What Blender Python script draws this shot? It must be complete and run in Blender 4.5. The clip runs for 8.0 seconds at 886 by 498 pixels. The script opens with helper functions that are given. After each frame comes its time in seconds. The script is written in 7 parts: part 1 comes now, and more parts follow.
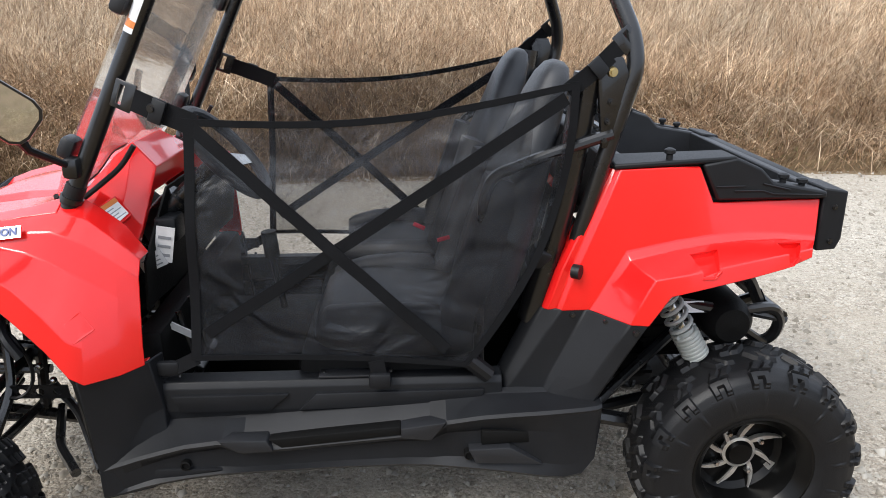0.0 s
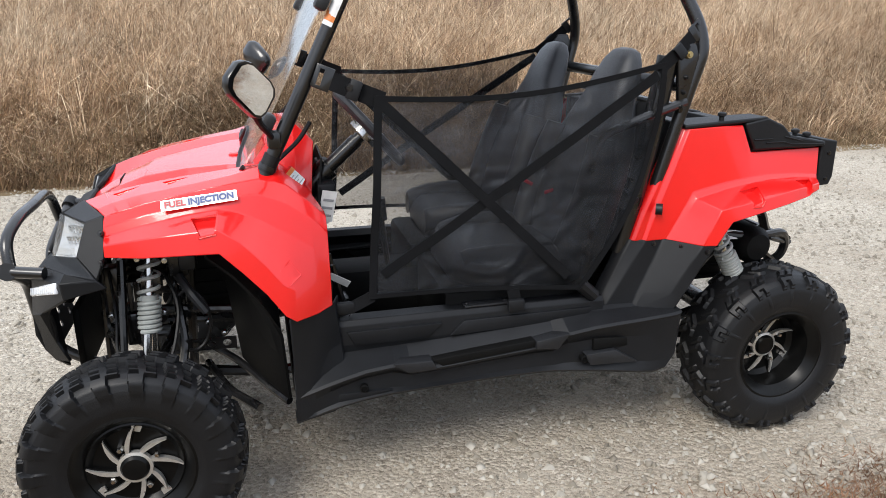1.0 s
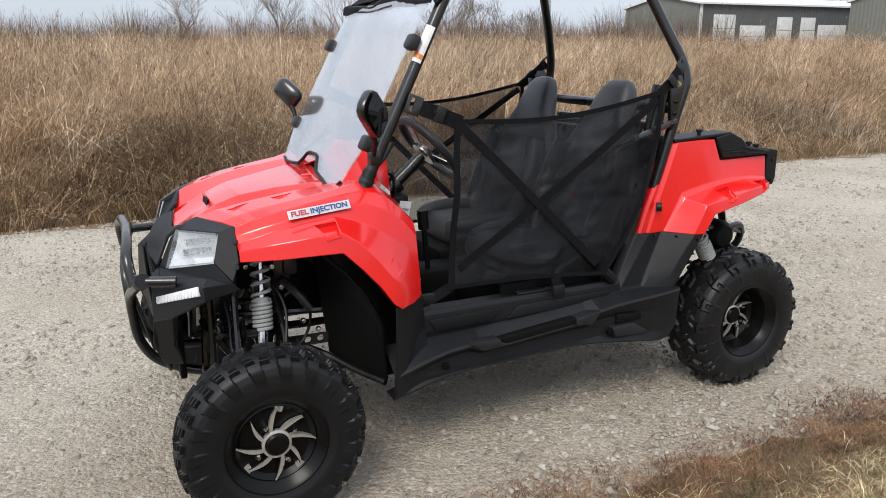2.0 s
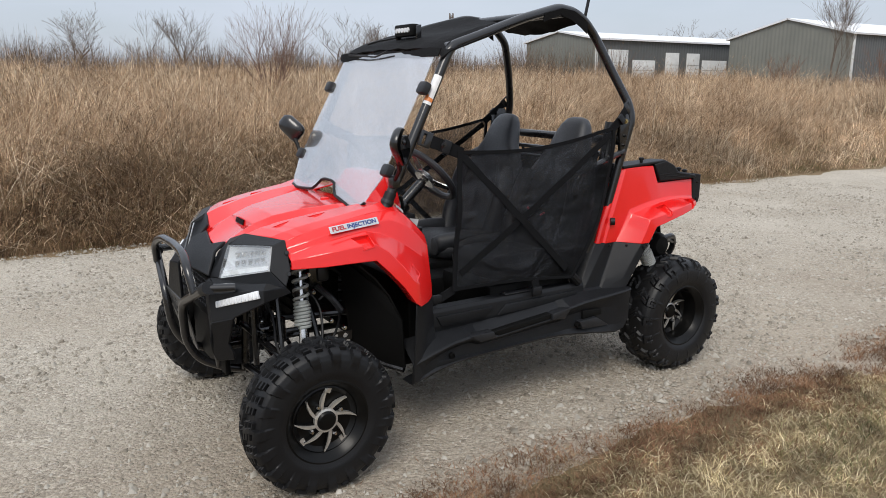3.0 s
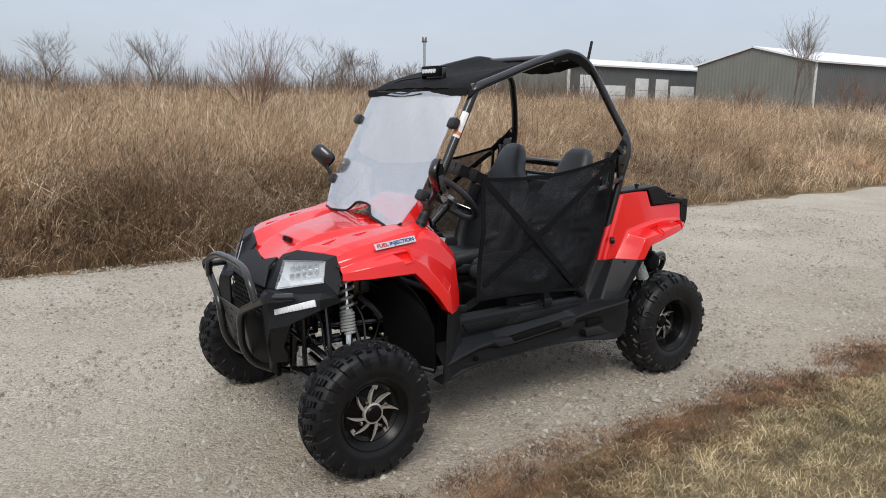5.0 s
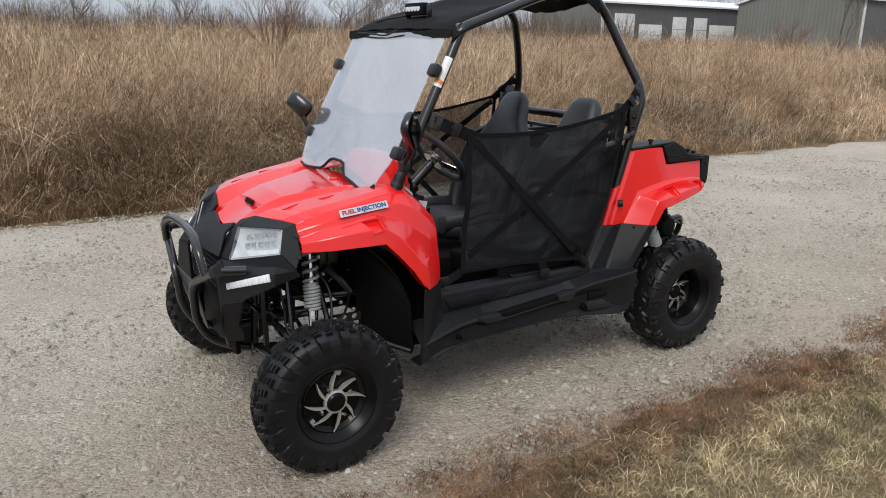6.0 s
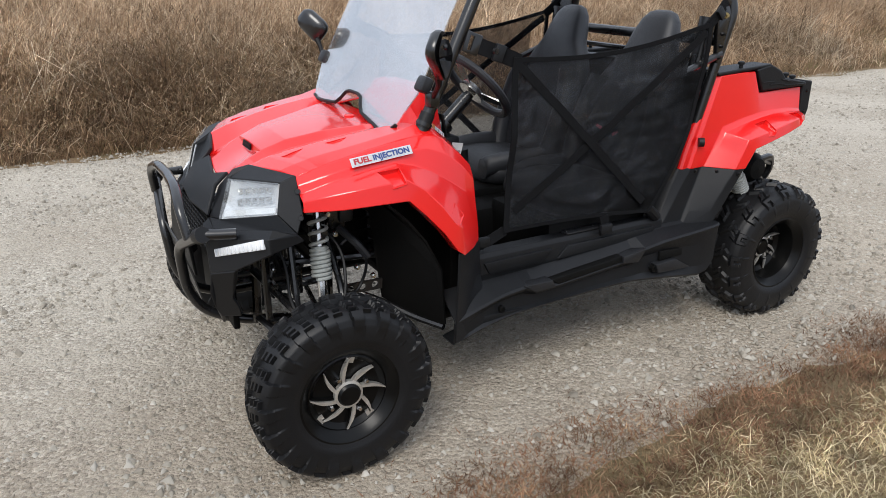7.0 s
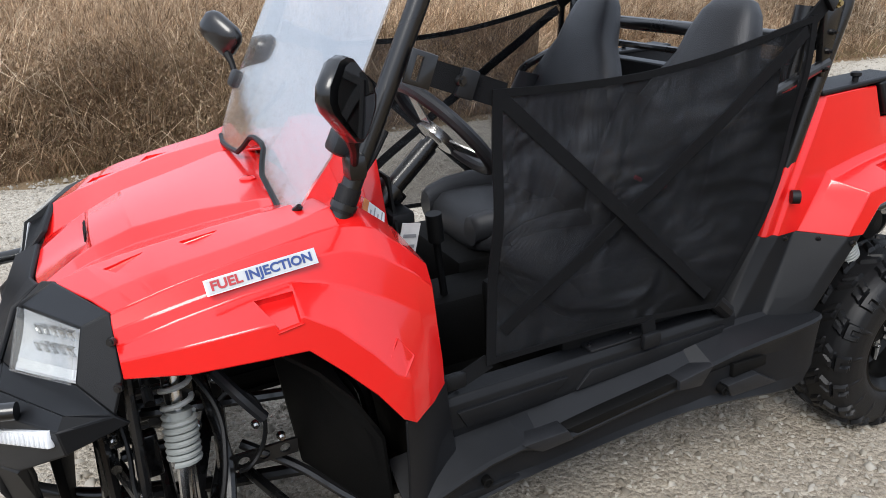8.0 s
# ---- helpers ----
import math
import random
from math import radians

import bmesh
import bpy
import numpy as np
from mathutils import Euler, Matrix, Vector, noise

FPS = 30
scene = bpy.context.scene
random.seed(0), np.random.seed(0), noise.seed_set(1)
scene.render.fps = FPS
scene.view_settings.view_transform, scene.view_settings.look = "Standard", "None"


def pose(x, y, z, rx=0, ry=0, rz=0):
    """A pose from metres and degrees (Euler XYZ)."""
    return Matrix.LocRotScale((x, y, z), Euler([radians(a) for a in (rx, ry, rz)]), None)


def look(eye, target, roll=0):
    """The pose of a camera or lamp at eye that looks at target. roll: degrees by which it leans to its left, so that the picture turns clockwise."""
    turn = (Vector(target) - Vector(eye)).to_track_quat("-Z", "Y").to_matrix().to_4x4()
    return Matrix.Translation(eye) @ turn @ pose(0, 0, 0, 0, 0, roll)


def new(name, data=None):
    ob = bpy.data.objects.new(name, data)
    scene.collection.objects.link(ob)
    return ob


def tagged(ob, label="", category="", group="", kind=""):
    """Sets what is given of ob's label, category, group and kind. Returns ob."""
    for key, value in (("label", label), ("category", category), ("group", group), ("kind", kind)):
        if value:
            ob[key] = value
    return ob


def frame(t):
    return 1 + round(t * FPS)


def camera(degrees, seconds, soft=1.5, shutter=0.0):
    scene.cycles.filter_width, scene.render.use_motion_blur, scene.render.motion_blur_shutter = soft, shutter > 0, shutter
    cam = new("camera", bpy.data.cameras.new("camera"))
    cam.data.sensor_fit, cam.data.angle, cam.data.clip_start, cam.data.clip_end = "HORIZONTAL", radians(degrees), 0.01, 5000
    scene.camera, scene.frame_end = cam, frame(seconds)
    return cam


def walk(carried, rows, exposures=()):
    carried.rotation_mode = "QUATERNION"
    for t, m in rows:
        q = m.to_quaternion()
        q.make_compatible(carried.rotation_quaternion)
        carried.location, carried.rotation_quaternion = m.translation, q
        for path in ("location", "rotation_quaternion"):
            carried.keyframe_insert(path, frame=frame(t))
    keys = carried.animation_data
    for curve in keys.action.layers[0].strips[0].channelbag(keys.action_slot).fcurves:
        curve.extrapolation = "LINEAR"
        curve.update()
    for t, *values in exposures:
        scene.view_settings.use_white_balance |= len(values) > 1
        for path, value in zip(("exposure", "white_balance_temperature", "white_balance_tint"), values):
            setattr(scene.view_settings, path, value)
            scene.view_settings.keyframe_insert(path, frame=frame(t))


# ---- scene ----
cam = camera(61.5, 8.0, soft=0.9)
PATH = [
    (0, (0.159, -1.945, 1.285), (0.235, -0.046, 0.66), -0.3),
    (0.5, (-0.183, -2.12, 1.286), (0.099, -0.239, 0.669), -0.4),
    (1, (-0.58, -2.265, 1.269), (-0.113, -0.418, 0.659), -0.2),
    (1.5, (-0.922, -2.392, 1.259), (-0.266, -0.59, 0.694), -0.3),
    (1.7, (-1.073, -2.404, 1.255), (-0.345, -0.621, 0.714), -0.4),
    (2.8, (-1.674, -2.645, 1.304), (-0.66, -0.98, 0.857), 0.1),
    (3, (-1.783, -2.693, 1.31), (-0.733, -1.048, 0.875), 0.1),
    (3.5, (-2.032, -2.793, 1.315), (-0.917, -1.187, 0.895), 0.3),
    (4, (-2.174, -2.956, 1.32), (-1.024, -1.371, 0.91), 0.6),
    (4.5, (-2.22, -3.008, 1.328), (-1.075, -1.411, 0.956), 0.7),
    (4.7, (-2.205, -2.968, 1.342), (-1.069, -1.363, 0.976), 0.6),
    (5.8, (-1.906, -2.689, 1.385), (-0.849, -1.063, 0.895), 0.8),
    (6, (-1.803, -2.674, 1.379), (-0.768, -1.047, 0.85), 0.7),
    (6.5, (-1.644, -2.564, 1.338), (-0.669, -0.936, 0.707), 0.4),
    (7, (-1.505, -2.258, 1.324), (-0.613, -0.618, 0.608), -0.5),
    (7.2, (-1.411, -2.119, 1.318), (-0.554, -0.466, 0.588), -0.9),
    (7.5, (-1.222, -1.906, 1.306), (-0.405, -0.234, 0.572), -1.7),
    (7.7, (-1.099, -1.757, 1.313), (-0.287, -0.09, 0.563), -2.2),
    (8, (-0.924, -1.548, 1.3), (-0.12, 0.121, 0.547), -2.5),
]
walk(cam, [(t, look(eye, target, roll)) for t, eye, target, roll in PATH],
     [(0.0, 0.70, 6350, 10), (1.0, 0.54, 6400, 10), (1.7, 0.35, 6450, 10), (3.0, 0.05, 6500, 10), (4.7, 0.0, 6500, 10), (6.0, -0.06, 6450, 10), (7.0, 0.20, 6350, 10), (8.0, 0.36, 6250, 10)])


# ---------- world, sun, exposure ----------
scene.view_settings.exposure = 0.0
world = bpy.data.worlds.new("world")
scene.world = world
world.use_nodes = True
wn = world.node_tree
for n in list(wn.nodes):
    wn.nodes.remove(n)
SUN_EL, SUN_AZ = 47.0, 222.0   # degrees; azimuth clockwise from +y
sky = wn.nodes.new("ShaderNodeTexSky")
sky.sky_type = "NISHITA"
sky.sun_disc = False
sky.sun_elevation = radians(SUN_EL)
sky.sun_rotation = radians(SUN_AZ)
sky.dust_density = 2.0
sky_out = wn.nodes.new("ShaderNodeOutputWorld")
sky_bg = wn.nodes.new("ShaderNodeBackground")
sky_bg.inputs["Strength"].default_value = 0.100
# thin high cloud over the blue
co = wn.nodes.new("ShaderNodeTexCoord")
mp = wn.nodes.new("ShaderNodeMapping")
mp.inputs["Scale"].default_value = (1.0, 1.0, 3.5)
cl = wn.nodes.new("ShaderNodeTexNoise")
cl.inputs["Scale"].default_value = 2.2
cl.inputs["Detail"].default_value = 6.0
cl.inputs["Roughness"].default_value = 0.55
cr = wn.nodes.new("ShaderNodeValToRGB")
cr.color_ramp.elements[0].position = 0.30
cr.color_ramp.elements[0].color = (0.60, 0.60, 0.60, 1)
cr.color_ramp.elements[1].position = 0.70
cr.color_ramp.elements[1].color = (0.95, 0.95, 0.95, 1)
mx = wn.nodes.new("ShaderNodeMixRGB")
# the overcast is brighter towards the zenith
up = wn.nodes.new("ShaderNodeSeparateXYZ")
zen = wn.nodes.new("ShaderNodeValToRGB")
zen.color_ramp.elements[0].position, zen.color_ramp.elements[0].color = 0.0, (5.9, 6.5, 7.6, 1)
zen.color_ramp.elements[1].position, zen.color_ramp.elements[1].color = 0.9, (12.6, 13.3, 14.6, 1)
wn.links.new(co.outputs["Generated"], up.inputs["Vector"])
wn.links.new(up.outputs["Z"], zen.inputs["Fac"])
wn.links.new(zen.outputs["Color"], mx.inputs["Color2"])
wn.links.new(co.outputs["Generated"], mp.inputs["Vector"])
wn.links.new(mp.outputs["Vector"], cl.inputs["Vector"])
wn.links.new(cl.outputs["Fac"], cr.inputs["Fac"])
wn.links.new(cr.outputs["Color"], mx.inputs["Fac"])
wn.links.new(sky.outputs["Color"], mx.inputs["Color1"])
wn.links.new(mx.outputs["Color"], sky_bg.inputs["Color"])
wn.links.new(sky_bg.outputs["Background"], sky_out.inputs["Surface"])

sun_data = bpy.data.lights.new("sun", "SUN")
sun_data.energy = 2.1
sun_data.angle = radians(26.0)
sun_data.color = (1.0, 0.95, 0.87)
sun = new("sun", sun_data)
_a, _e = radians(SUN_AZ), radians(SUN_EL)
sun_dir = Vector((math.sin(_a) * math.cos(_e), math.cos(_a) * math.cos(_e), math.sin(_e)))
sun.matrix_world = look(sun_dir * 60, (0, 0, 0))


# ---------- materials ----------
def material(name, color, rough=0.5, metal=0.0, color2=None, scale=20.0, bump=0.0, bump_scale=200.0, coat=0.0,
             spec=0.5, rough_var=0.08, stretch=(1, 1, 1), mix=1.0):
    """Principled surface with colour variation at two scales, rough variation and a fine relief."""
    m = bpy.data.materials.new(name)
    m.use_nodes = True
    nt = m.node_tree
    b = nt.nodes["Principled BSDF"]
    b.inputs["Metallic"].default_value = metal
    b.inputs["Coat Weight"].default_value = coat
    b.inputs["Coat Roughness"].default_value = 0.06
    b.inputs["Specular IOR Level"].default_value = spec
    tc = nt.nodes.new("ShaderNodeTexCoord")
    mp = nt.nodes.new("ShaderNodeMapping")
    mp.inputs["Scale"].default_value = stretch
    nt.links.new(tc.outputs["Object"], mp.inputs["Vector"])
    n1 = nt.nodes.new("ShaderNodeTexNoise")
    n1.inputs["Scale"].default_value = scale
    n1.inputs["Detail"].default_value = 8.0
    n1.inputs["Roughness"].default_value = 0.6
    nt.links.new(mp.outputs["Vector"], n1.inputs["Vector"])
    ramp = nt.nodes.new("ShaderNodeValToRGB")
    c2 = color2 or tuple(c * 0.8 for c in color)
    ramp.color_ramp.elements[0].position, ramp.color_ramp.elements[1].position = 0.32, 0.68
    ramp.color_ramp.elements[0].color = (*c2, 1)
    ramp.color_ramp.elements[1].color = (*color, 1)
    nt.links.new(n1.outputs["Fac"], ramp.inputs["Fac"])
    nt.links.new(ramp.outputs["Color"], b.inputs["Base Color"])
    rr = nt.nodes.new("ShaderNodeMapRange")
    rr.inputs["To Min"].default_value = max(0.02, rough - rough_var)
    rr.inputs["To Max"].default_value = min(1.0, rough + rough_var)
    n2 = nt.nodes.new("ShaderNodeTexNoise")
    n2.inputs["Scale"].default_value = scale * 0.23
    n2.inputs["Detail"].default_value = 5.0
    nt.links.new(mp.outputs["Vector"], n2.inputs["Vector"])
    nt.links.new(n2.outputs["Fac"], rr.inputs["Value"])
    nt.links.new(rr.outputs["Result"], b.inputs["Roughness"])
    if bump:
        n3 = nt.nodes.new("ShaderNodeTexNoise")
        n3.inputs["Scale"].default_value = bump_scale
        n3.inputs["Detail"].default_value = 4.0
        nt.links.new(mp.outputs["Vector"], n3.inputs["Vector"])
        bp = nt.nodes.new("ShaderNodeBump")
        bp.inputs["Strength"].default_value = bump
        bp.inputs["Distance"].default_value = 0.01
        nt.links.new(n3.outputs["Fac"], bp.inputs["Height"])
        nt.links.new(bp.outputs["Normal"], b.inputs["Normal"])
    return m


def blade_material(name, colors, rough=0.75, clump=7.0, rust=1.0, vary=1.0):
    """Dry plant matter: every blade its own tone."""
    m = bpy.data.materials.new(name)
    m.use_nodes = True
    nt = m.node_tree
    b = nt.nodes["Principled BSDF"]
    b.inputs["Roughness"].default_value = rough
    b.inputs["Specular IOR Level"].default_value = 0.25
    geo = nt.nodes.new("ShaderNodeNewGeometry")
    ramp = nt.nodes.new("ShaderNodeValToRGB")
    ramp.color_ramp.interpolation = "LINEAR"
    while len(ramp.color_ramp.elements) < len(colors):
        ramp.color_ramp.elements.new(0.5)
    for i, c in enumerate(colors):
        ramp.color_ramp.elements[i].position = i / (len(colors) - 1)
        ramp.color_ramp.elements[i].color = (*c, 1)
    nt.links.new(geo.outputs["Random Per Island"], ramp.inputs["Fac"])
    tc = nt.nodes.new("ShaderNodeTexCoord")
    nz = nt.nodes.new("ShaderNodeTexNoise")
    nz.inputs["Scale"].default_value = 0.55
    nz.inputs["Detail"].default_value = 4.0
    nt.links.new(tc.outputs["Object"], nz.inputs["Vector"])
    hs = nt.nodes.new("ShaderNodeHueSaturation")
    mr = nt.nodes.new("ShaderNodeMapRange")
    mr.inputs["From Min"].default_value, mr.inputs["From Max"].default_value = 0.3, 0.7
    mr.inputs["To Min"].default_value, mr.inputs["To Max"].default_value = 1 - 0.42 * vary, 1 + 0.30 * vary
    nt.links.new(nz.outputs["Fac"], mr.inputs["Value"])
    # clumps differ from their neighbours
    n6 = nt.nodes.new("ShaderNodeTexNoise")
    n6.inputs["Scale"].default_value = clump
    n6.inputs["Detail"].default_value = 3.0
    nt.links.new(tc.outputs["Object"], n6.inputs["Vector"])
    m6 = nt.nodes.new("ShaderNodeMapRange")
    m6.inputs["From Min"].default_value, m6.inputs["From Max"].default_value = 0.3, 0.7
    m6.inputs["To Min"].default_value, m6.inputs["To Max"].default_value = 1 - 0.55 * vary, 1 + 0.50 * vary
    nt.links.new(n6.outputs["Fac"], m6.inputs["Value"])
    mm = nt.nodes.new("ShaderNodeMath")
    mm.operation = "MULTIPLY"
    nt.links.new(mr.outputs["Result"], mm.inputs[0])
    nt.links.new(m6.outputs["Result"], mm.inputs[1])
    nt.links.new(mm.outputs["Value"], hs.inputs["Value"])
    n7 = nt.nodes.new("ShaderNodeTexNoise")
    n7.inputs["Scale"].default_value = 0.30
    n7.inputs["Detail"].default_value = 5.0
    n7.inputs["Roughness"].default_value = 0.65
    nt.links.new(tc.outputs["Object"], n7.inputs["Vector"])
    r7 = nt.nodes.new("ShaderNodeValToRGB")
    r7.color_ramp.elements[0].position, r7.color_ramp.elements[0].color = 0.38, (0.98, 0.88, 0.78, 1)
    r7.color_ramp.elements[1].position, r7.color_ramp.elements[1].color = 0.60, (1.0, 1.0, 0.98, 1)
    nt.links.new(n7.outputs["Fac"], r7.inputs["Fac"])
    x7 = nt.nodes.new("ShaderNodeMixRGB")
    x7.blend_type = "MULTIPLY"
    x7.inputs["Fac"].default_value = rust
    nt.links.new(ramp.outputs["Color"], x7.inputs["Color1"])
    nt.links.new(r7.outputs["Color"], x7.inputs["Color2"])
    nt.links.new(x7.outputs["Color"], hs.inputs["Color"])
    nt.links.new(hs.outputs["Color"], b.inputs["Base Color"])
    # light passes through thin blades
    tr = nt.nodes.new("ShaderNodeBsdfTranslucent")
    ms = nt.nodes.new("ShaderNodeMixShader")
    ms.inputs["Fac"].default_value = 0.22
    nt.links.new(hs.outputs["Color"], tr.inputs["Color"])
    nt.links.new(b.outputs["BSDF"], ms.inputs[1])
    nt.links.new(tr.outputs["BSDF"], ms.inputs[2])
    nt.links.new(ms.outputs["Shader"], nt.nodes["Material Output"].inputs["Surface"])
    return m


RED = material("red_plastic", (0.74, 0.0125, 0.0115), 0.24, color2=(0.70, 0.0110, 0.0100), scale=6, coat=0.7, spec=0.35, rough_var=0.05)
BLACK = material("black_textured_plastic", (0.0086, 0.0093, 0.0110), 0.46, spec=0.28, color2=(0.0062, 0.0067, 0.0080), scale=14, bump=0.12, bump_scale=900)
GREYPL = material("worn_grey_plastic", (0.0165, 0.0174, 0.020), 0.42, spec=0.38, color2=(0.0115, 0.0122, 0.014), scale=18, bump=0.12, bump_scale=900)
STEEL = material("black_painted_steel", (0.0078, 0.0078, 0.0085), 0.28, scale=30, coat=0.4, bump=0.03, bump_scale=400)
DARK = material("near_black_matt", (0.004, 0.004, 0.004), 0.6, spec=0.15, scale=20, bump=0.1, bump_scale=200)
RUBBER = material("tyre_rubber", (0.0068, 0.0071, 0.0082), 0.47, spec=0.34, color2=(0.0044, 0.0045, 0.0051), scale=12, bump=0.12, bump_scale=350)
GLOSSBLACK = material("gloss_black_rim", (0.004, 0.004, 0.004), 0.30, spec=0.2, scale=30)
ALLOY = material("machined_alloy", (0.66, 0.64, 0.60), 0.30, 0.7, scale=60, bump=0.03, bump_scale=500)
CHROME = material("bright_steel", (0.75, 0.75, 0.74), 0.22, 1.0, scale=40)
SPRING = material("cream_grey_spring_paint", (0.34, 0.36, 0.345), 0.4, scale=20)
SPRINGDARK = material("dull_grey_spring", (0.40, 0.42, 0.41), 0.45, scale=20)
VINYL = material("black_seat_vinyl", (0.031, 0.0327, 0.0375), 0.39, spec=0.46, color2=(0.024, 0.0254, 0.029), scale=9, bump=0.22, bump_scale=420)
WEBBING = material("black_webbing", (0.0055, 0.0059, 0.0070), 0.8, spec=0.15, scale=40, bump=0.3, bump_scale=600)
THREAD = material("black_net_thread", (0.004, 0.0041, 0.0045), 0.6, spec=0.3, scale=40)
CANVAS = material("black_roof_canvas", (0.006, 0.006, 0.0066), 0.8, spec=0.2, color2=(0.004, 0.004, 0.0045), scale=8, bump=0.3, bump_scale=500)
BADGE = material("brushed_white_badge", (0.55, 0.56, 0.57), 0.40, 0.0, scale=30)
WHITE = material("white_sticker", (0.80, 0.80, 0.80), 0.35, scale=30)
BLUE = material("blue_ink", (0.015, 0.05, 0.22), 0.4, scale=30)
REDINK = material("red_ink", (0.45, 0.02, 0.03), 0.4, scale=30)
ORANGE = material("orange_ink", (0.7, 0.22, 0.05), 0.4, scale=30)
GREYINK = material("grey_print", (0.30, 0.31, 0.33), 0.5, scale=30)
PINKTAG = material("red_loop_tape", (0.75, 0.06, 0.10), 0.5, scale=30)
MIRROR = material("mirror_glass", (0.85, 0.86, 0.87), 0.03, 1.0, scale=10, rough_var=0.01)
BRASS = material("zinc_yellow_bolt", (0.62, 0.52, 0.28), 0.3, 1.0, scale=40)
LED = material("clear_ribbed_lens", (0.78, 0.80, 0.82), 0.18, scale=30, coat=0.8)
PLATE = material("satin_grey_steel_plate", (0.050, 0.050, 0.050), 0.42, spec=0.4, color2=(0.036, 0.036, 0.037), scale=25, bump=0.05, bump_scale=300)
REFLECTOR = material("silvered_reflector", (0.84, 0.86, 0.89), 0.24, 0.45, scale=25)


def thin_glass(name, tint, gloss, rough, haze):
    m = bpy.data.materials.new(name)
    m.use_nodes = True
    nt = m.node_tree
    for n in list(nt.nodes):
        nt.nodes.remove(n)
    out = nt.nodes.new("ShaderNodeOutputMaterial")
    tr = nt.nodes.new("ShaderNodeBsdfTransparent")
    tr.inputs["Color"].default_value = (*tint, 1)
    gl = nt.nodes.new("ShaderNodeBsdfGlossy")
    gl.inputs["Roughness"].default_value = rough
    gl.inputs["Color"].default_value = (1, 1, 1, 1)
    df = nt.nodes.new("ShaderNodeBsdfTranslucent")
    df.inputs["Color"].default_value = (0.8, 0.82, 0.84, 1)
    d2 = nt.nodes.new("ShaderNodeBsdfDiffuse")
    d2.inputs["Color"].default_value = (0.8, 0.82, 0.84, 1)
    hz = nt.nodes.new("ShaderNodeMixShader")
    hz.inputs["Fac"].default_value = 0.5
    a = nt.nodes.new("ShaderNodeMixShader")
    a.inputs["Fac"].default_value = haze
    b = nt.nodes.new("ShaderNodeMixShader")
    fr = nt.nodes.new("ShaderNodeFresnel")
    fr.inputs["IOR"].default_value = 1.5
    mt = nt.nodes.new("ShaderNodeMath")
    mt.operation = "MULTIPLY_ADD"
    mt.use_clamp = True
    mt.inputs[1].default_value = 0.12
    mt.inputs[2].default_value = gloss
    nt.links.new(fr.outputs["Fac"], mt.inputs[0])
    nt.links.new(df.outputs["BSDF"], hz.inputs[1])
    nt.links.new(d2.outputs["BSDF"], hz.inputs[2])
    nt.links.new(tr.outputs["BSDF"], a.inputs[1])
    nt.links.new(hz.outputs["Shader"], a.inputs[2])
    nt.links.new(mt.outputs["Value"], b.inputs["Fac"])
    nt.links.new(a.outputs["Shader"], b.inputs[1])
    nt.links.new(gl.outputs["BSDF"], b.inputs[2])
    nt.links.new(b.outputs["Shader"], out.inputs["Surface"])
    return m


# the screen's haze is white mixed in to stand for reflected sky
WINDSHIELD = thin_glass("sky_hazed_polycarbonate", (0.92, 0.93, 0.94), 0.45, 0.03, 0.08)
CLEAR = thin_glass("clear_lamp_lens", (0.97, 0.98, 0.98), 0.04, 0.03, 0.08)


def net_material(name, cover):
    """Open woven mesh: threads with gaps between them, finer than the eye can tell."""
    m = bpy.data.materials.new(name)
    m.use_nodes = True
    nt = m.node_tree
    b = nt.nodes["Principled BSDF"]
    b.inputs["Base Color"].default_value = (0.036, 0.0395, 0.048, 1)
    b.inputs["Roughness"].default_value = 0.42
    b.inputs["Specular IOR Level"].default_value = 0.5
    tr = nt.nodes.new("ShaderNodeBsdfTransparent")
    ms = nt.nodes.new("ShaderNodeMixShader")
    tc = nt.nodes.new("ShaderNodeTexCoord")
    # soft creases in the cloth
    cz = nt.nodes.new("ShaderNodeTexNoise")
    cz.inputs["Scale"].default_value = 7.0
    cz.inputs["Detail"].default_value = 2.0
    cz.inputs["Distortion"].default_value = 1.2
    nt.links.new(tc.outputs["Object"], cz.inputs["Vector"])
    bu = nt.nodes.new("ShaderNodeBump")
    bu.inputs["Strength"].default_value = 0.8
    bu.inputs["Distance"].default_value = 0.05
    nt.links.new(cz.outputs["Fac"], bu.inputs["Height"])
    nt.links.new(bu.outputs["Normal"], b.inputs["Normal"])
    nz = nt.nodes.new("ShaderNodeTexNoise")
    nz.inputs["Scale"].default_value = 5.0
    nz.inputs["Detail"].default_value = 3.0
    nt.links.new(tc.outputs["Object"], nz.inputs["Vector"])
    mr = nt.nodes.new("ShaderNodeMapRange")
    mr.inputs["To Min"].default_value, mr.inputs["To Max"].default_value = cover - 0.04, cover + 0.04
    nt.links.new(nz.outputs["Fac"], mr.inputs["Value"])
    nt.links.new(mr.outputs["Result"], ms.inputs["Fac"])
    nt.links.new(tr.outputs["BSDF"], ms.inputs[1])
    nt.links.new(b.outputs["BSDF"], ms.inputs[2])
    nt.links.new(ms.outputs["Shader"], nt.nodes["Material Output"].inputs["Surface"])
    return m


NET = net_material("black_net_mesh", 0.46)


# ---------- mesh helpers ----------
def finish(name, bm, mat, angle=35.0):
    me = bpy.data.meshes.new(name)
    bm.normal_update()
    bm.to_mesh(me)
    bm.free()
    me.materials.append(mat)
    for p in me.polygons:
        p.use_smooth = True
    me.set_sharp_from_angle(angle=radians(angle))
    return me


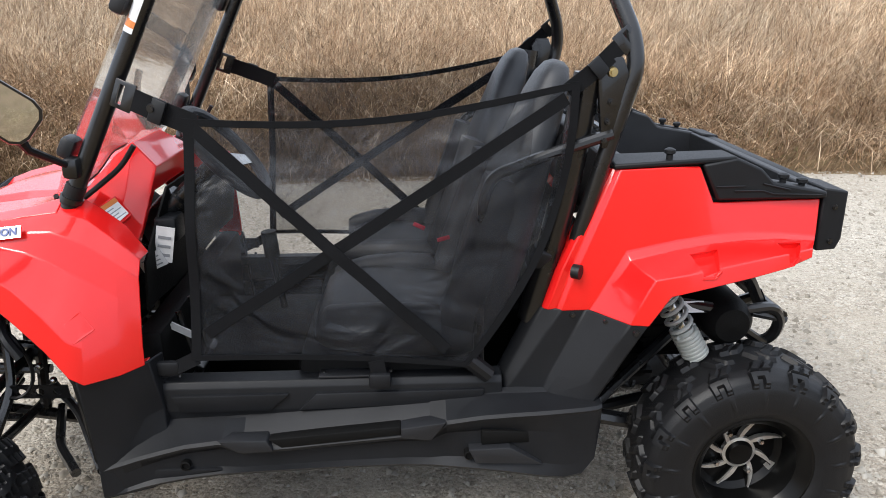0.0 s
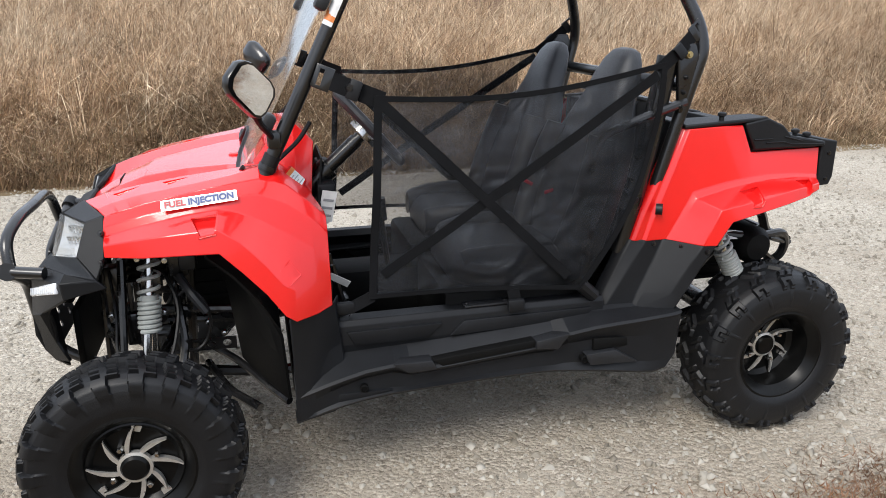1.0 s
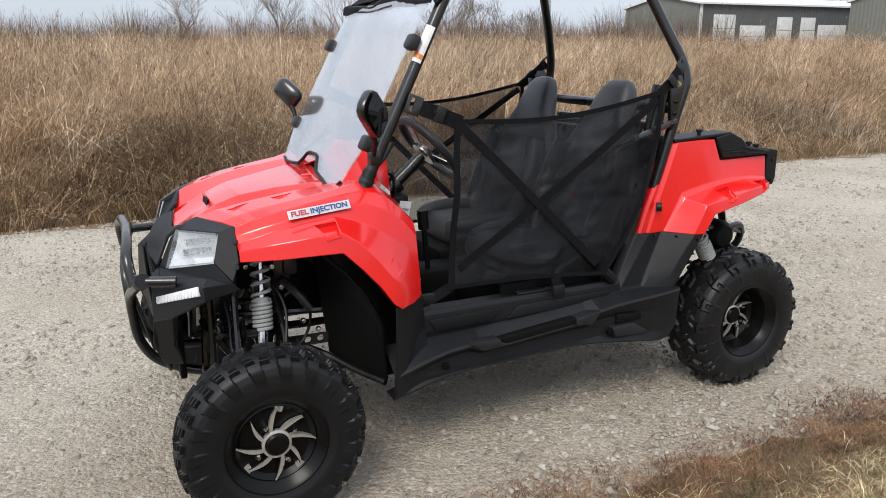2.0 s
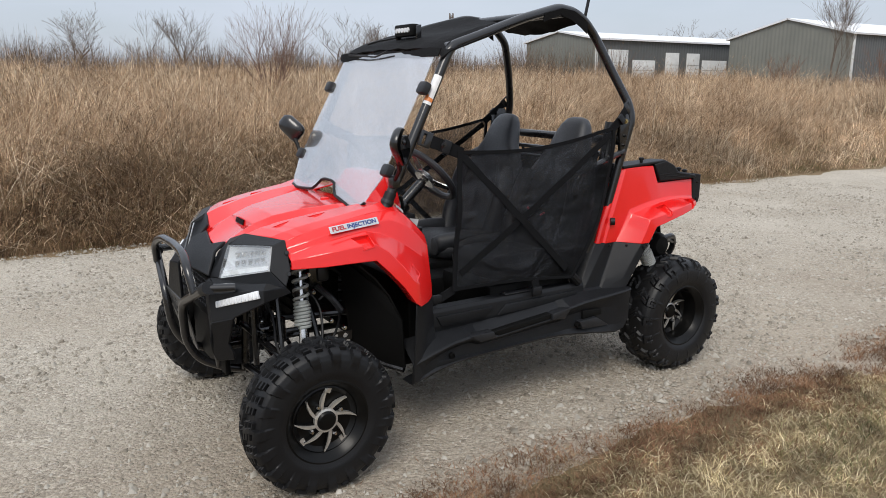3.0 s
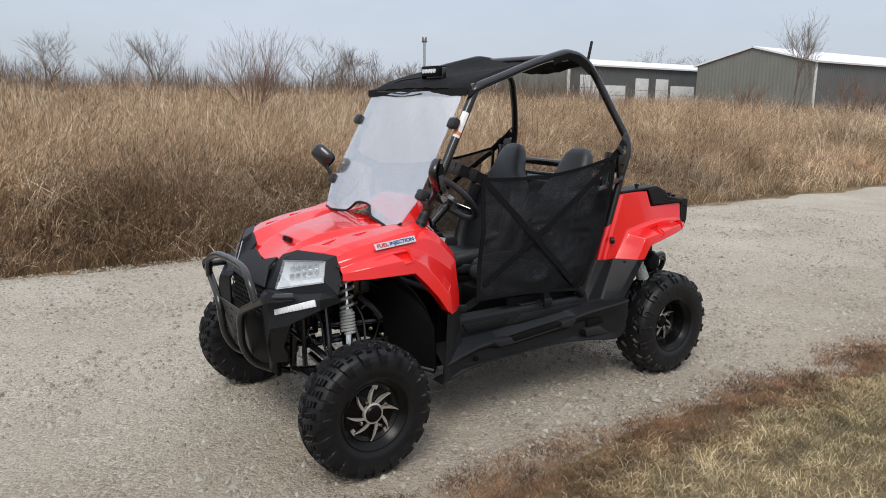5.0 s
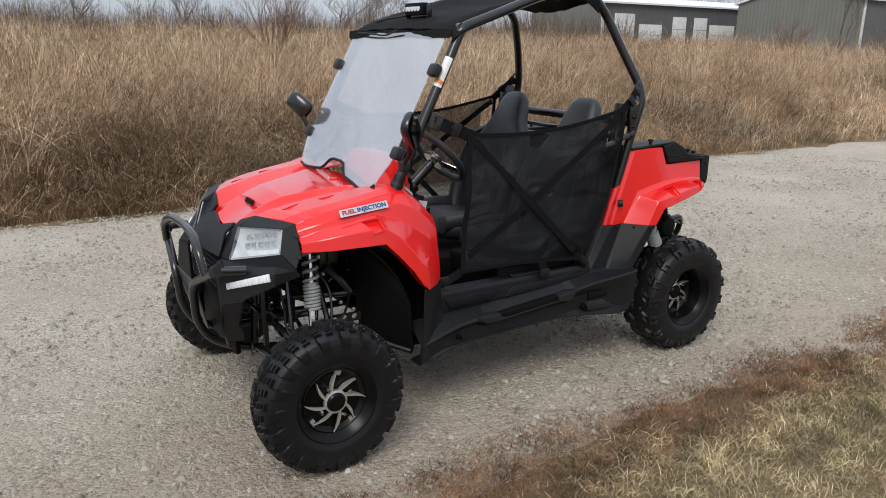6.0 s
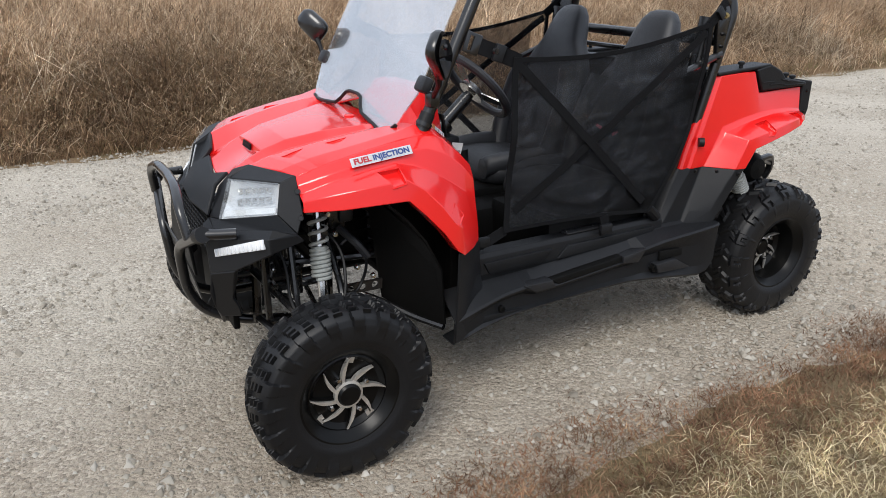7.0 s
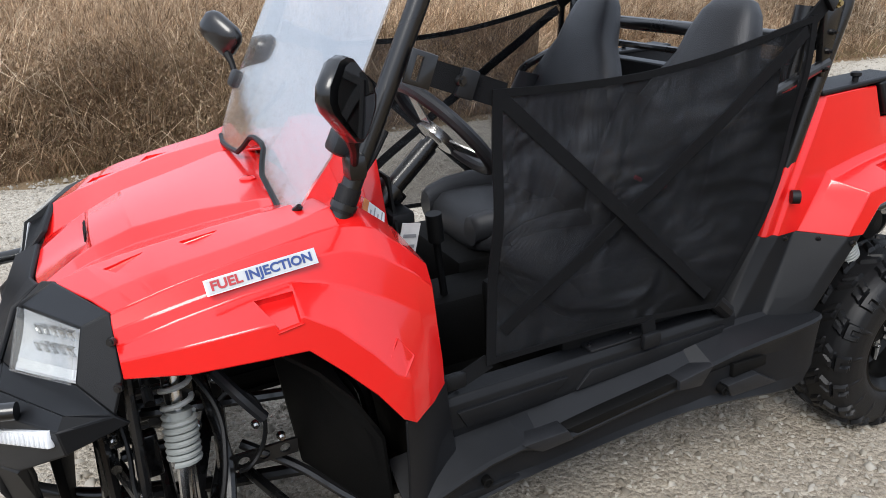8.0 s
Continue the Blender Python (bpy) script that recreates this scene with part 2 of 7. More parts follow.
def part(name, bm, mat, parent, label="", bevel=0.0, angle=35.0):
    """One mesh under a thing or under a part."""
    ob = new(name, finish(name, bm, mat, angle))
    ob.parent = parent
    if label:
        tagged(ob, label=label)
    if bevel:
        md = ob.modifiers.new("edge", "BEVEL")
        md.width, md.segments, md.limit_method, md.angle_limit = bevel, 2, "ANGLE", radians(14)
        md.harden_normals = False
    return ob


def thing(name, at, label, category, group=""):
    ob = new(name)
    ob.location = at
    ob.empty_display_size = 0.1
    return tagged(ob, label, category, group)


def box(bm, c, size, rot=None, bev=0.0):
    m = Matrix.Translation(c) @ (rot.to_4x4() if rot else Matrix()) @ Matrix.Diagonal((*size, 1))
    r = bmesh.ops.create_cube(bm, size=1.0, matrix=m)
    if bev:
        es = list({e for v in r["verts"] for e in v.link_edges})
        bmesh.ops.bevel(bm, geom=es, offset=bev, segments=2, affect="EDGES", profile=0.5)
    return bm


def rounded(pts, fillet, n=5):
    """A polyline whose corners are turned into arcs."""
    pts = [Vector(p) for p in pts]
    out = [pts[0]]
    for a, b, c in zip(pts, pts[1:], pts[2:]):
        u, v = a - b, c - b
        f = min(fillet, u.length * 0.48, v.length * 0.48)
        p, q = b + u.normalized() * f, b + v.normalized() * f
        for i in range(n + 1):
            t = i / n
            out.append((1 - t) ** 2 * p + 2 * t * (1 - t) * b + t * t * q)
    out.append(pts[-1])
    return out


def tube(bm, pts, r, seg=10, fillet=0.0, closed=False, caps=True):
    pts = rounded(pts, fillet) if fillet else [Vector(p) for p in pts]
    n = len(pts)
    rings, ref = [], None
    for i, p in enumerate(pts):
        if closed:
            d = pts[(i + 1) % n] - pts[i - 1]
        else:
            d = pts[min(i + 1, n - 1)] - pts[max(i - 1, 0)]
        d.normalize()
        if ref is None:
            ref = d.orthogonal().normalized()
        ref = (ref - d * ref.dot(d)).normalized()
        side = d.cross(ref)
        rr = r[i] if isinstance(r, (list, tuple)) else r
        rings.append([bm.verts.new(p + (ref * math.cos(a) + side * math.sin(a)) * rr) for a in (2 * math.pi * k / seg for k in range(seg))])
    m = n if closed else n - 1
    for i in range(m):
        a, b = rings[i], rings[(i + 1) % n]
        for k in range(seg):
            bm.faces.new((a[k], a[(k + 1) % seg], b[(k + 1) % seg], b[k]))
    if caps and not closed:
        bm.faces.new(rings[0][::-1])
        bm.faces.new(rings[-1])
    return bm


def strip(bm, pts, width, thick, normal):
    """A flat strap along a polyline, facing normal."""
    pts, nrm = [Vector(p) for p in pts], Vector(normal).normalized()
    rows = []
    for i, p in enumerate(pts):
        d = (pts[min(i + 1, len(pts) - 1)] - pts[max(i - 1, 0)]).normalized()
        w = d.cross(nrm).normalized() * width / 2
        o = nrm * thick / 2
        rows.append([bm.verts.new(p + w + o), bm.verts.new(p - w + o), bm.verts.new(p - w - o), bm.verts.new(p + w - o)])
    for a, b in zip(rows, rows[1:]):
        for k in range(4):
            bm.faces.new((a[k], a[(k + 1) % 4], b[(k + 1) % 4], b[k]))
    bm.faces.new(rows[0][::-1])
    bm.faces.new(rows[-1])
    return bm


def prism(bm, poly, y0, y1, bev=0.0):
    """An outline in x and z, given thickness from y0 to y1."""
    a = [bm.verts.new((x, y0, z)) for x, z in poly]
    b = [bm.verts.new((x, y1, z)) for x, z in poly]
    n = len(poly)
    fs = [bm.faces.new(a), bm.faces.new(b[::-1])]
    for i in range(n):
        fs.append(bm.faces.new((a[i], b[i], b[(i + 1) % n], a[(i + 1) % n])))
    bmesh.ops.recalc_face_normals(bm, faces=fs)
    if bev:
        es = list({e for f in fs for e in f.edges})
        bmesh.ops.bevel(bm, geom=es, offset=bev, segments=2, affect="EDGES", profile=0.5)
    return bm


def slab(bm, pts, thick, bev=0.0, inset=0.0, depth=0.0):
    """A panel with the given outer corners, its thickness lying behind its face. inset and depth sink or raise its middle."""
    vs = [Vector(p) for p in pts]
    nrm = Vector()
    for i in range(len(vs)):
        nrm += vs[i].cross(vs[(i + 1) % len(vs)])
    nrm.normalize()
    a = [bm.verts.new(p) for p in vs]
    b = [bm.verts.new(p - nrm * thick) for p in vs]
    n = len(vs)
    top = bm.faces.new(a)
    fs = [top, bm.faces.new(b[::-1])]
    for i in range(n):
        fs.append(bm.faces.new((a[i], b[i], b[(i + 1) % n], a[(i + 1) % n])))
    bmesh.ops.recalc_face_normals(bm, faces=fs)
    if inset:
        bmesh.ops.inset_region(bm, faces=[top], thickness=inset, depth=0.0)
        top.normal_update()
        bmesh.ops.translate(bm, verts=top.verts, vec=nrm * depth)
    if bev:
        es = list({e for f in fs if f.is_valid for e in f.edges})
        bmesh.ops.bevel(bm, geom=es, offset=bev, segments=2, affect="EDGES", profile=0.5)
    return bm


def sheet(bm, rows, thick):
    """A shell through a grid of points."""
    v = [[bm.verts.new(p) for p in row] for row in rows]
    fs = []
    for a, b in zip(v, v[1:]):
        for k in range(len(a) - 1):
            fs.append(bm.faces.new((a[k], a[k + 1], b[k + 1], b[k])))
    bmesh.ops.recalc_face_normals(bm, faces=fs)
    bm.normal_update()
    if thick:
        bmesh.ops.solidify(bm, geom=fs, thickness=thick)
    return bm


def lathe(bm, profile, centre, seg=48, axis="y"):
    """A turned form: profile of (radius, offset along the axis)."""
    c = Vector(centre)
    rings = []
    for r, o in profile:
        ring = []
        for k in range(seg):
            a = 2 * math.pi * k / seg
            p = Vector((r * math.cos(a), o, r * math.sin(a))) if axis == "y" else Vector((r * math.cos(a), r * math.sin(a), o))
            ring.append(bm.verts.new(c + p))
        rings.append(ring)
    for a, b in zip(rings, rings[1:]):
        for k in range(seg):
            bm.faces.new((a[k], a[(k + 1) % seg], b[(k + 1) % seg], b[k]))
    return bm


def closed_lathe(bm, profile, centre, seg=24, axis="y"):
    lathe(bm, profile, centre, seg, axis)
    bmesh.ops.holes_fill(bm, edges=[e for e in bm.edges if e.is_boundary], sides=0)
    bmesh.ops.recalc_face_normals(bm, faces=bm.faces)
    return bm


def bolt(bm, at, normal, r=0.008, h=0.005):
    q = Vector(normal).to_track_quat("Z", "Y").to_matrix().to_4x4()
    bmesh.ops.create_cone(bm, cap_ends=True, segments=10, radius1=r, radius2=r * 0.8, depth=h, matrix=Matrix.Translation(at) @ q)
    bmesh.ops.create_cone(bm, cap_ends=True, segments=6, radius1=r * 0.5, radius2=r * 0.5, depth=h * 0.6, matrix=Matrix.Translation(Vector(at) + Vector(normal).normalized() * h * 0.7) @ q)
    return bm


def grid_mesh(name, verts, faces, mat):
    me = bpy.data.meshes.new(name)
    me.from_pydata(verts, [], faces)
    me.materials.append(mat)
    return me


def lettering(name, text, size, m, mat, parent):
    cu = bpy.data.curves.new(name, "FONT")
    cu.body, cu.size, cu.extrude, cu.align_x, cu.align_y = text, size, 0.0006, "LEFT", "CENTER"
    cu.offset = size * 0.032
    tmp = bpy.data.objects.new(name, cu)
    scene.collection.objects.link(tmp)
    me = bpy.data.meshes.new_from_object(tmp.evaluated_get(bpy.context.evaluated_depsgraph_get()))
    bpy.data.objects.remove(tmp)
    me.materials.clear()
    me.materials.append(mat)
    ob = new(name, me)
    ob.matrix_world = m
    ob.parent = parent
    return ob, max(v.co.x for v in me.vertices)


# ---------- the vehicle ----------
# its nose points to -x, its midline is y = 0, its wheels stand on z = 0
utv = thing("utility_vehicle", (0, 0, 0), "shiny red two-seat off-road utility vehicle with black trim", "utility vehicle")


def mir(p, s):
    """A point of the driver's side (given with y > 0 as distance from the midline), on side s."""
    return (p[0], s * p[1], p[2])


def carve(ob, bm):
    """Cuts the form in bm out of the mesh of ob."""
    bmesh.ops.recalc_face_normals(bm, faces=bm.faces)
    me = bpy.data.meshes.new("cutter")
    bm.to_mesh(me)
    bm.free()
    tool = new("cutter", me)
    md = ob.modifiers.new("cut", "BOOLEAN")
    md.operation, md.object, md.solver = "DIFFERENCE", tool, "EXACT"
    bpy.context.view_layer.update()
    fresh = bpy.data.meshes.new_from_object(ob.evaluated_get(bpy.context.evaluated_depsgraph_get()))
    ob.modifiers.clear()
    mats = list(ob.data.materials)
    old, nm = ob.data, ob.data.name
    ob.data = fresh
    fresh.materials.clear()
    for m in mats:
        fresh.materials.append(m)
    bpy.data.objects.remove(tool)
    bpy.data.meshes.remove(me)
    bpy.data.meshes.remove(old)
    fresh.name = nm


def edge(ob, width, angle=14):
    md = ob.modifiers.new("edge", "BEVEL")
    md.width, md.segments, md.limit_method, md.angle_limit = width, 2, "ANGLE", radians(angle)


def pocket(ob, pts, nrm, depth, mat, name="vent", rise=(1.0,)):
    """A sunk opening in a panel, with a floor of its own that slopes inward."""
    n = Vector(nrm).normalized()
    bpy.context.view_layer.update()
    pts = [ob.closest_point_on_mesh(Vector(q))[1] for q in pts]
    bm = bmesh.new()
    a, b = [bm.verts.new(q + n * .035) for q in pts], [bm.verts.new(q - n * .030) for q in pts]
    bm.faces.new(a), bm.faces.new(b[::-1])
    for i in range(len(pts)):
        bm.faces.new((a[i], b[i], b[(i + 1) % len(pts)], a[(i + 1) % len(pts)]))
    carve(ob, bm)
    mid = sum(pts, Vector()) / len(pts)
    bm = bmesh.new()
    rim_ = [bm.verts.new(q + (q - mid).normalized() * .0070 - n * .0022) for q in pts]
    low = [bm.verts.new(mid + (q - mid) * .93 - n * depth * rise[i % len(rise)]) for i, q in enumerate(pts)]
    fs = [bm.faces.new(low)]
    for i in range(len(pts)):
        fs.append(bm.faces.new((rim_[i], low[i], low[(i + 1) % len(pts)], rim_[(i + 1) % len(pts)])))
    bmesh.ops.recalc_face_normals(bm, faces=fs)
    bm.normal_update()
    bmesh.ops.solidify(bm, geom=fs, thickness=.0015)
    part(name, bm, mat, ob, angle=20)


# --- wheels ---
def tyre_mesh(R, w, rim, kind):
    """One moulded form: a carcass whose surface rises into lugs."""
    LUG = 0.0095 if kind == "rear" else 0.0120
    c = R - LUG
    half = [(rim - 0.012, -0.30 * w), (rim, -0.40 * w), (rim + 0.010, -0.455 * w), (rim + 0.026, -0.485 * w), (rim + (c - rim) * 0.42, -0.50 * w), (rim + (c - rim) * 0.66, -0.485 * w),
            (rim + (c - rim) * 0.82, -0.445 * w), (c - 0.012, -0.385 * w), (c - 0.005, -0.30 * w), (c - 0.001, -0.17 * w), (c, 0)]
    prof = np.array(half + [(r, -o) for r, o in half[-2::-1]])
    arc = np.concatenate([[0], np.cumsum(np.hypot(*np.diff(prof, axis=0).T))])
    total = arc[-1]
    # finer steps on the tread than on the walls
    s_tread = arc[5]
    samples = np.concatenate([np.linspace(0, s_tread, 12)[:-1], np.linspace(s_tread, total - s_tread, 54), np.linspace(total - s_tread, total, 12)[1:]])
    pr, po = np.interp(samples, arc, prof[:, 0]), np.interp(samples, arc, prof[:, 1])
    tr, to = np.gradient(pr, samples), np.gradient(po, samples)
    ln = np.hypot(tr, to)
    nr, no = to / ln, -tr / ln
    q = (samples - total / 2) / (total / 2 - s_tread)      # -1 and 1: where the walls begin
    n, per = (17, 26) if kind == "rear" else (19, 25)
    verts, faces = [], []
    m = len(samples)

    def height(f, x):
        a, sgn = abs(x), (1 if x > 0 else -1)
        g = (f + (0.5 if sgn > 0 else 0.0)) % 1.0
        if kind == "rear":
            # hooked shoulder lugs, a thin rib below each, and two rows of jagged blocks
            if 0.66 < a < 0.76 and 0.18 < g < 0.66:
                return 0.010
            if 0.66 < a < 0.96 and (0.18 < g < 0.36 or 0.50 < g < 0.66):
                return 0.010 if a < 0.88 else 0.005
            if 1.02 < a < 1.32 and 0.24 < g < 0.33:
                return 0.0022
            h = (g + 0.9 * a) % 1.0
            if 0.05 < a < 0.29 and 0.08 < h < 0.54:
                return 0.010 if not 0.27 < h < 0.33 else 0.004
            h = (g + 0.42 - 0.8 * a) % 1.0
            if 0.36 < a < 0.60 and 0.08 < h < 0.56:
                return 0.010 if not 0.29 < h < 0.35 else 0.004
        else:
            # zigzag crown blocks and fingers that run down on to the wall
            z = 0.13 * (1 if (a * 5.5) % 1.0 < 0.5 else -1)
            h = (g + 0.30 * a + z) % 1.0
            if 0.04 < a < 0.60 and 0.14 < h < 0.62:
                return LUG
            h = (g + 0.22 * max(0.0, a - 0.7)) % 1.0
            if 0.60 <= a < 1.10 and 0.16 < h < 0.60:
                return LUG * (1 - 0.75 * max(0.0, (a - 0.78) / 0.32))
            if 1.10 <= a < 1.22 and 0.16 < h < 0.26:
                return 0.002
        return 0.0

    for i in range(n * per):
        ang = 2 * math.pi * i / (n * per)
        f = (i % per + 0.5) / per
        ca, sa = math.cos(ang), math.sin(ang)
        for j in range(m):
            h = height(f, q[j])
            if 1.42 < abs(q[j]) < 1.50 or 1.72 < abs(q[j]) < 1.80:
                h = 0.002
            r, o = pr[j] + nr[j] * h, po[j] + no[j] * h
            verts.append((r * ca, o, r * sa))
    k = n * per
    for i in range(k):
        a, b = i * m, ((i + 1) % k) * m
        for j in range(m - 1):
            faces.append((a + j, a + j + 1, b + j + 1, b + j))
    me = grid_mesh("tyre", verts, faces, RUBBER)
    for pg in me.polygons:
        pg.use_smooth = True
    me.set_sharp_from_angle(angle=radians(34))
    return me


def wheel(at, R, w, s, face, seed, mesh):
    """s: the outer side; face: how far the spoked face lies inside of the outer rim edge."""
    rim = 0.134
    lip = s * 0.43 * w
    bm = bmesh.new()
    yf = lip - s * face
    lathe(bm, [(rim - 0.012, -lip * 0.9), (rim - 0.02, yf - s * 0.02), (rim - 0.018, yf), (rim - 0.010, lip - s * 0.02), (rim + 0.006, lip - s * 0.004), (rim + 0.010, lip + s * 0.002), (rim + 0.002, lip + s * 0.004),
               (rim - 0.006, lip - s * 0.002), (rim - 0.022, lip - s * 0.022), (rim - 0.026, yf + s * 0.012), (rim - 0.04, yf), (0.02, yf)], (0, 0, 0), 56)
    bmesh.ops.recalc_face_normals(bm, faces=bm.faces)
    wh = part("wheel", bm, GLOSSBLACK, utv, "gloss black alloy wheel with a knobbly tyre")
    wh.location = at
    t = new("tyre", mesh)
    t.parent = wh
    tagged(t, label="new black knobbly off-road tyre")
    # machined blades, sweeping back as they run out
    for k in range(8):
        a0 = 2 * math.pi * k / 8 + 0.2 + seed
        bm = bmesh.new()
        left, right = [], []
        for i in range(8):
            f = i / 7
            r = 0.033 + (0.074 if k % 2 else 0.064) * f
            a = a0 + 0.50 * f ** 0.8 * s
            hw = 0.0036 + 0.0030 * math.sin(math.pi * min(1.0, f * 1.1)) - 0.0022 * f
            ca, sa = math.cos(a), math.sin(a)
            left.append((r * ca - hw * sa, r * sa + hw * ca))
            right.append((r * ca + hw * sa, r * sa - hw * ca))
        prism(bm, left + right[::-1], yf + s * 0.004, yf + s * 0.018)
        part("spoke", bm, ALLOY, wh)
        # the dark flank beside each blade
        bm = bmesh.new()
        prism(bm, [(x * .985 + .003 * math.sin(a0), z * .985 - .003 * math.cos(a0)) for x, z in left + right[::-1]], yf, yf + s * 0.012)
        part("spoke_flank", bm, GLOSSBLACK, wh)
    for k in (0, 3, 5):
        a0 = 2 * math.pi * k / 8 + 0.45 + seed
        bm = bmesh.new()
        prism(bm, [(r * math.cos(a0 + d), r * math.sin(a0 + d)) for r, d in ((.088, -.10), (.104, -.13), (.106, .10), (.092, .08))], yf + s * 0.002, yf + s * 0.010)
        part("machined_patch", bm, ALLOY, wh)
    bm = bmesh.new()
    closed_lathe(bm, [(0.040, yf + s * .006), (0.040, yf + s * 0.019), (0.033, yf + s * 0.021), (0.033, yf + s * .006)], (0, 0, 0), 28)
    part("hub_ring", bm, ALLOY, wh)
    bm = bmesh.new()
    closed_lathe(bm, [(0.0325, yf), (0.0325, yf + s * 0.022), (0.027, yf + s * 0.029), (0.016, yf + s * 0.031)], (0, 0, 0), 28)
    part("hub_cap", bm, GLOSSBLACK, wh)
    for k in range(4):
        a = 2 * math.pi * k / 4 + 0.5
        bm = bmesh.new()
        closed_lathe(bm, [(0.0085, yf), (0.0085, yf + s * 0.020), (0.005, yf + s * 0.026)], (0.058 * math.cos(a), 0, 0.058 * math.sin(a)), 6)
        part("lug_nut", bm, CHROME, wh)
    bm = bmesh.new()
    closed_lathe(bm, [(0.085, yf - s * 0.045), (0.085, yf - s * 0.05)], (0, 0, 0), 32)
    part("brake_disc", bm, CHROME, wh)
    return wh


FX, RX = -0.910, 0.924
front_tyre, rear_tyre = tyre_mesh(0.257, 0.155, 0.134, "front"), tyre_mesh(0.265, 0.205, 0.134, "rear")
for s in (-1, 1):
    wheel((FX, s * 0.581, 0.256), 0.257, 0.155, s, 0.032, 1 if s < 0 else 2, front_tyre)
    wheel((RX, s * 0.427, 0.264), 0.265, 0.205, s, 0.098, 3 if s < 0 else 4, rear_tyre)

# --- hood and front fenders ---
# columns: distance from the midline; rows run from the nose to the windscreen
HOOD = [
    # middle, scoop edge, bulge edge, bulge foot, crown, crown edge, crease
    [(-1.062, .0, .738), (-1.058, .05, .742), (-1.050, .105, .754), (-1.042, .150, .758), (-1.015, .245, .808), (-.965, .36, .812), (-.940, .418, .806)],
    [(-.990, .0, .782), (-.990, .05, .784), (-.986, .114, .796), (-.982, .153, .788), (-.960, .25, .828), (-.928, .37, .828), (-.908, .424, .818)],
    [(-.956, .0, .797), (-.956, .05, .799), (-.955, .118, .813), (-.950, .155, .801), (-.925, .255, .835), (-.895, .372, .836), (-.876, .426, .826)],
    [(-.950, .0, .824), (-.950, .046, .822), (-.946, .119, .817), (-.942, .155, .803), (-.917, .256, .838), (-.885, .374, .840), (-.868, .427, .829)],
    [(-.880, .0, .849), (-.880, .060, .848), (-.878, .133, .843), (-.872, .163, .822), (-.862, .272, .851), (-.850, .38, .848), (-.840, .430, .836)],
    [(-.765, .0, .866), (-.765, .075, .866), (-.764, .158, .863), (-.760, .190, .845), (-.758, .29, .870), (-.750, .39, .866), (-.745, .434, .856)],
    [(-.650, .0, .875), (-.652, .095, .876), (-.655, .205, .877), (-.655, .232, .868), (-.650, .30, .884), (-.645, .39, .884), (-.645, .436, .874)],
    [(-.560, .0, .876), (-.565, .100, .876), (-.570, .225, .878), (-.572, .246, .878), (-.575, .30, .892), (-.575, .395, .904), (-.575, .437, .882)],
]
bm = bmesh.new()
sheet(bm, [[(p[0], -p[1], p[2]) for p in row[::-1]] + [tuple(p) for p in row[1:]] for row in HOOD], 0.006)
hood = part("hood", bm, RED, utv, "glossy red moulded hood with raised crowns", angle=9)
edge(hood, .0035, 8)
# mesh in the mouth of the scoop
bm = bmesh.new()
slab(bm, [(-.9585, -.043, .802), (-.9585, .043, .802), (-.9535, .040, .8195), (-.9535, -.040, .8195)], 0.003)
part("scoop_mesh", bm, DARK, hood, "black mesh in the hood scoop")
for k in range(6):
    bm = bmesh.new()
    box(bm, (-.9575, -.0325 + .013 * k, .811), (0.003, 0.003, 0.015))
    part("slat", bm, GREYPL, hood)
for s in (-1, 1):
    for tri_ in (((-.939, .284, .830), (-.871, .287, .846), (-.920, .319, .829)), ((-.816, .302, .858), (-.751, .312, .870), (-.796, .346, .861))):
        pocket(hood, [mir(q, s) for q in tri_], (-.17, 0, .98), .007, RED, rise=(.9, .35, 1.0))
bm = bmesh.new()
closed_lathe(bm, [(.017, .866), (.017, .879), (.012, .882)], (-.640, -.055, 0), 18, "z")
part("hood_plug", bm, RED, hood)

FENDER = [  # x, then (distance from midline, z) from the inner top to the wheel-arch lip
    (-.943, [(.400, .806), (.418, .806), (.436, .786), (.447, .764), (.468, .750), (.472, .721), (.440, .721)]),
    (-.850, [(.412, .834), (.429, .833), (.455, .812), (.464, .792), (.515, .772), (.524, .728), (.485, .726)]),
    (-.750, [(.418, .856), (.434, .855), (.463, .832), (.474, .812), (.540, .786), (.549, .734), (.505, .732)]),
    (-.680, [(.420, .868), (.435, .867), (.466, .845), (.480, .822), (.550, .792), (.560, .736), (.512, .734)]),
    (-.632, [(.410, .880), (.436, .873), (.468, .850), (.484, .812), (.556, .760), (.566, .688), (.518, .686)]),
    (-.580, [(.395, .902), (.437, .880), (.470, .850), (.488, .790), (.562, .704), (.572, .630), (.522, .628)]),
    (-.540, [(.385, .900), (.438, .873), (.470, .834), (.490, .766), (.564, .650), (.576, .572), (.524, .571)]),
    (-.515, [(.382, .884), (.438, .864), (.470, .822), (.488, .750), (.556, .632), (.570, .553), (.520, .553)]),
    (-.460, [(.380, .838), (.436, .816), (.466, .780), (.480, .710), (.516, .620), (.524, .550), (.485, .550)]),
    (-.420, [(.378, .775), (.432, .775), (.454, .740), (.466, .680), (.482, .605), (.486, .555), (.452, .555)]),
]
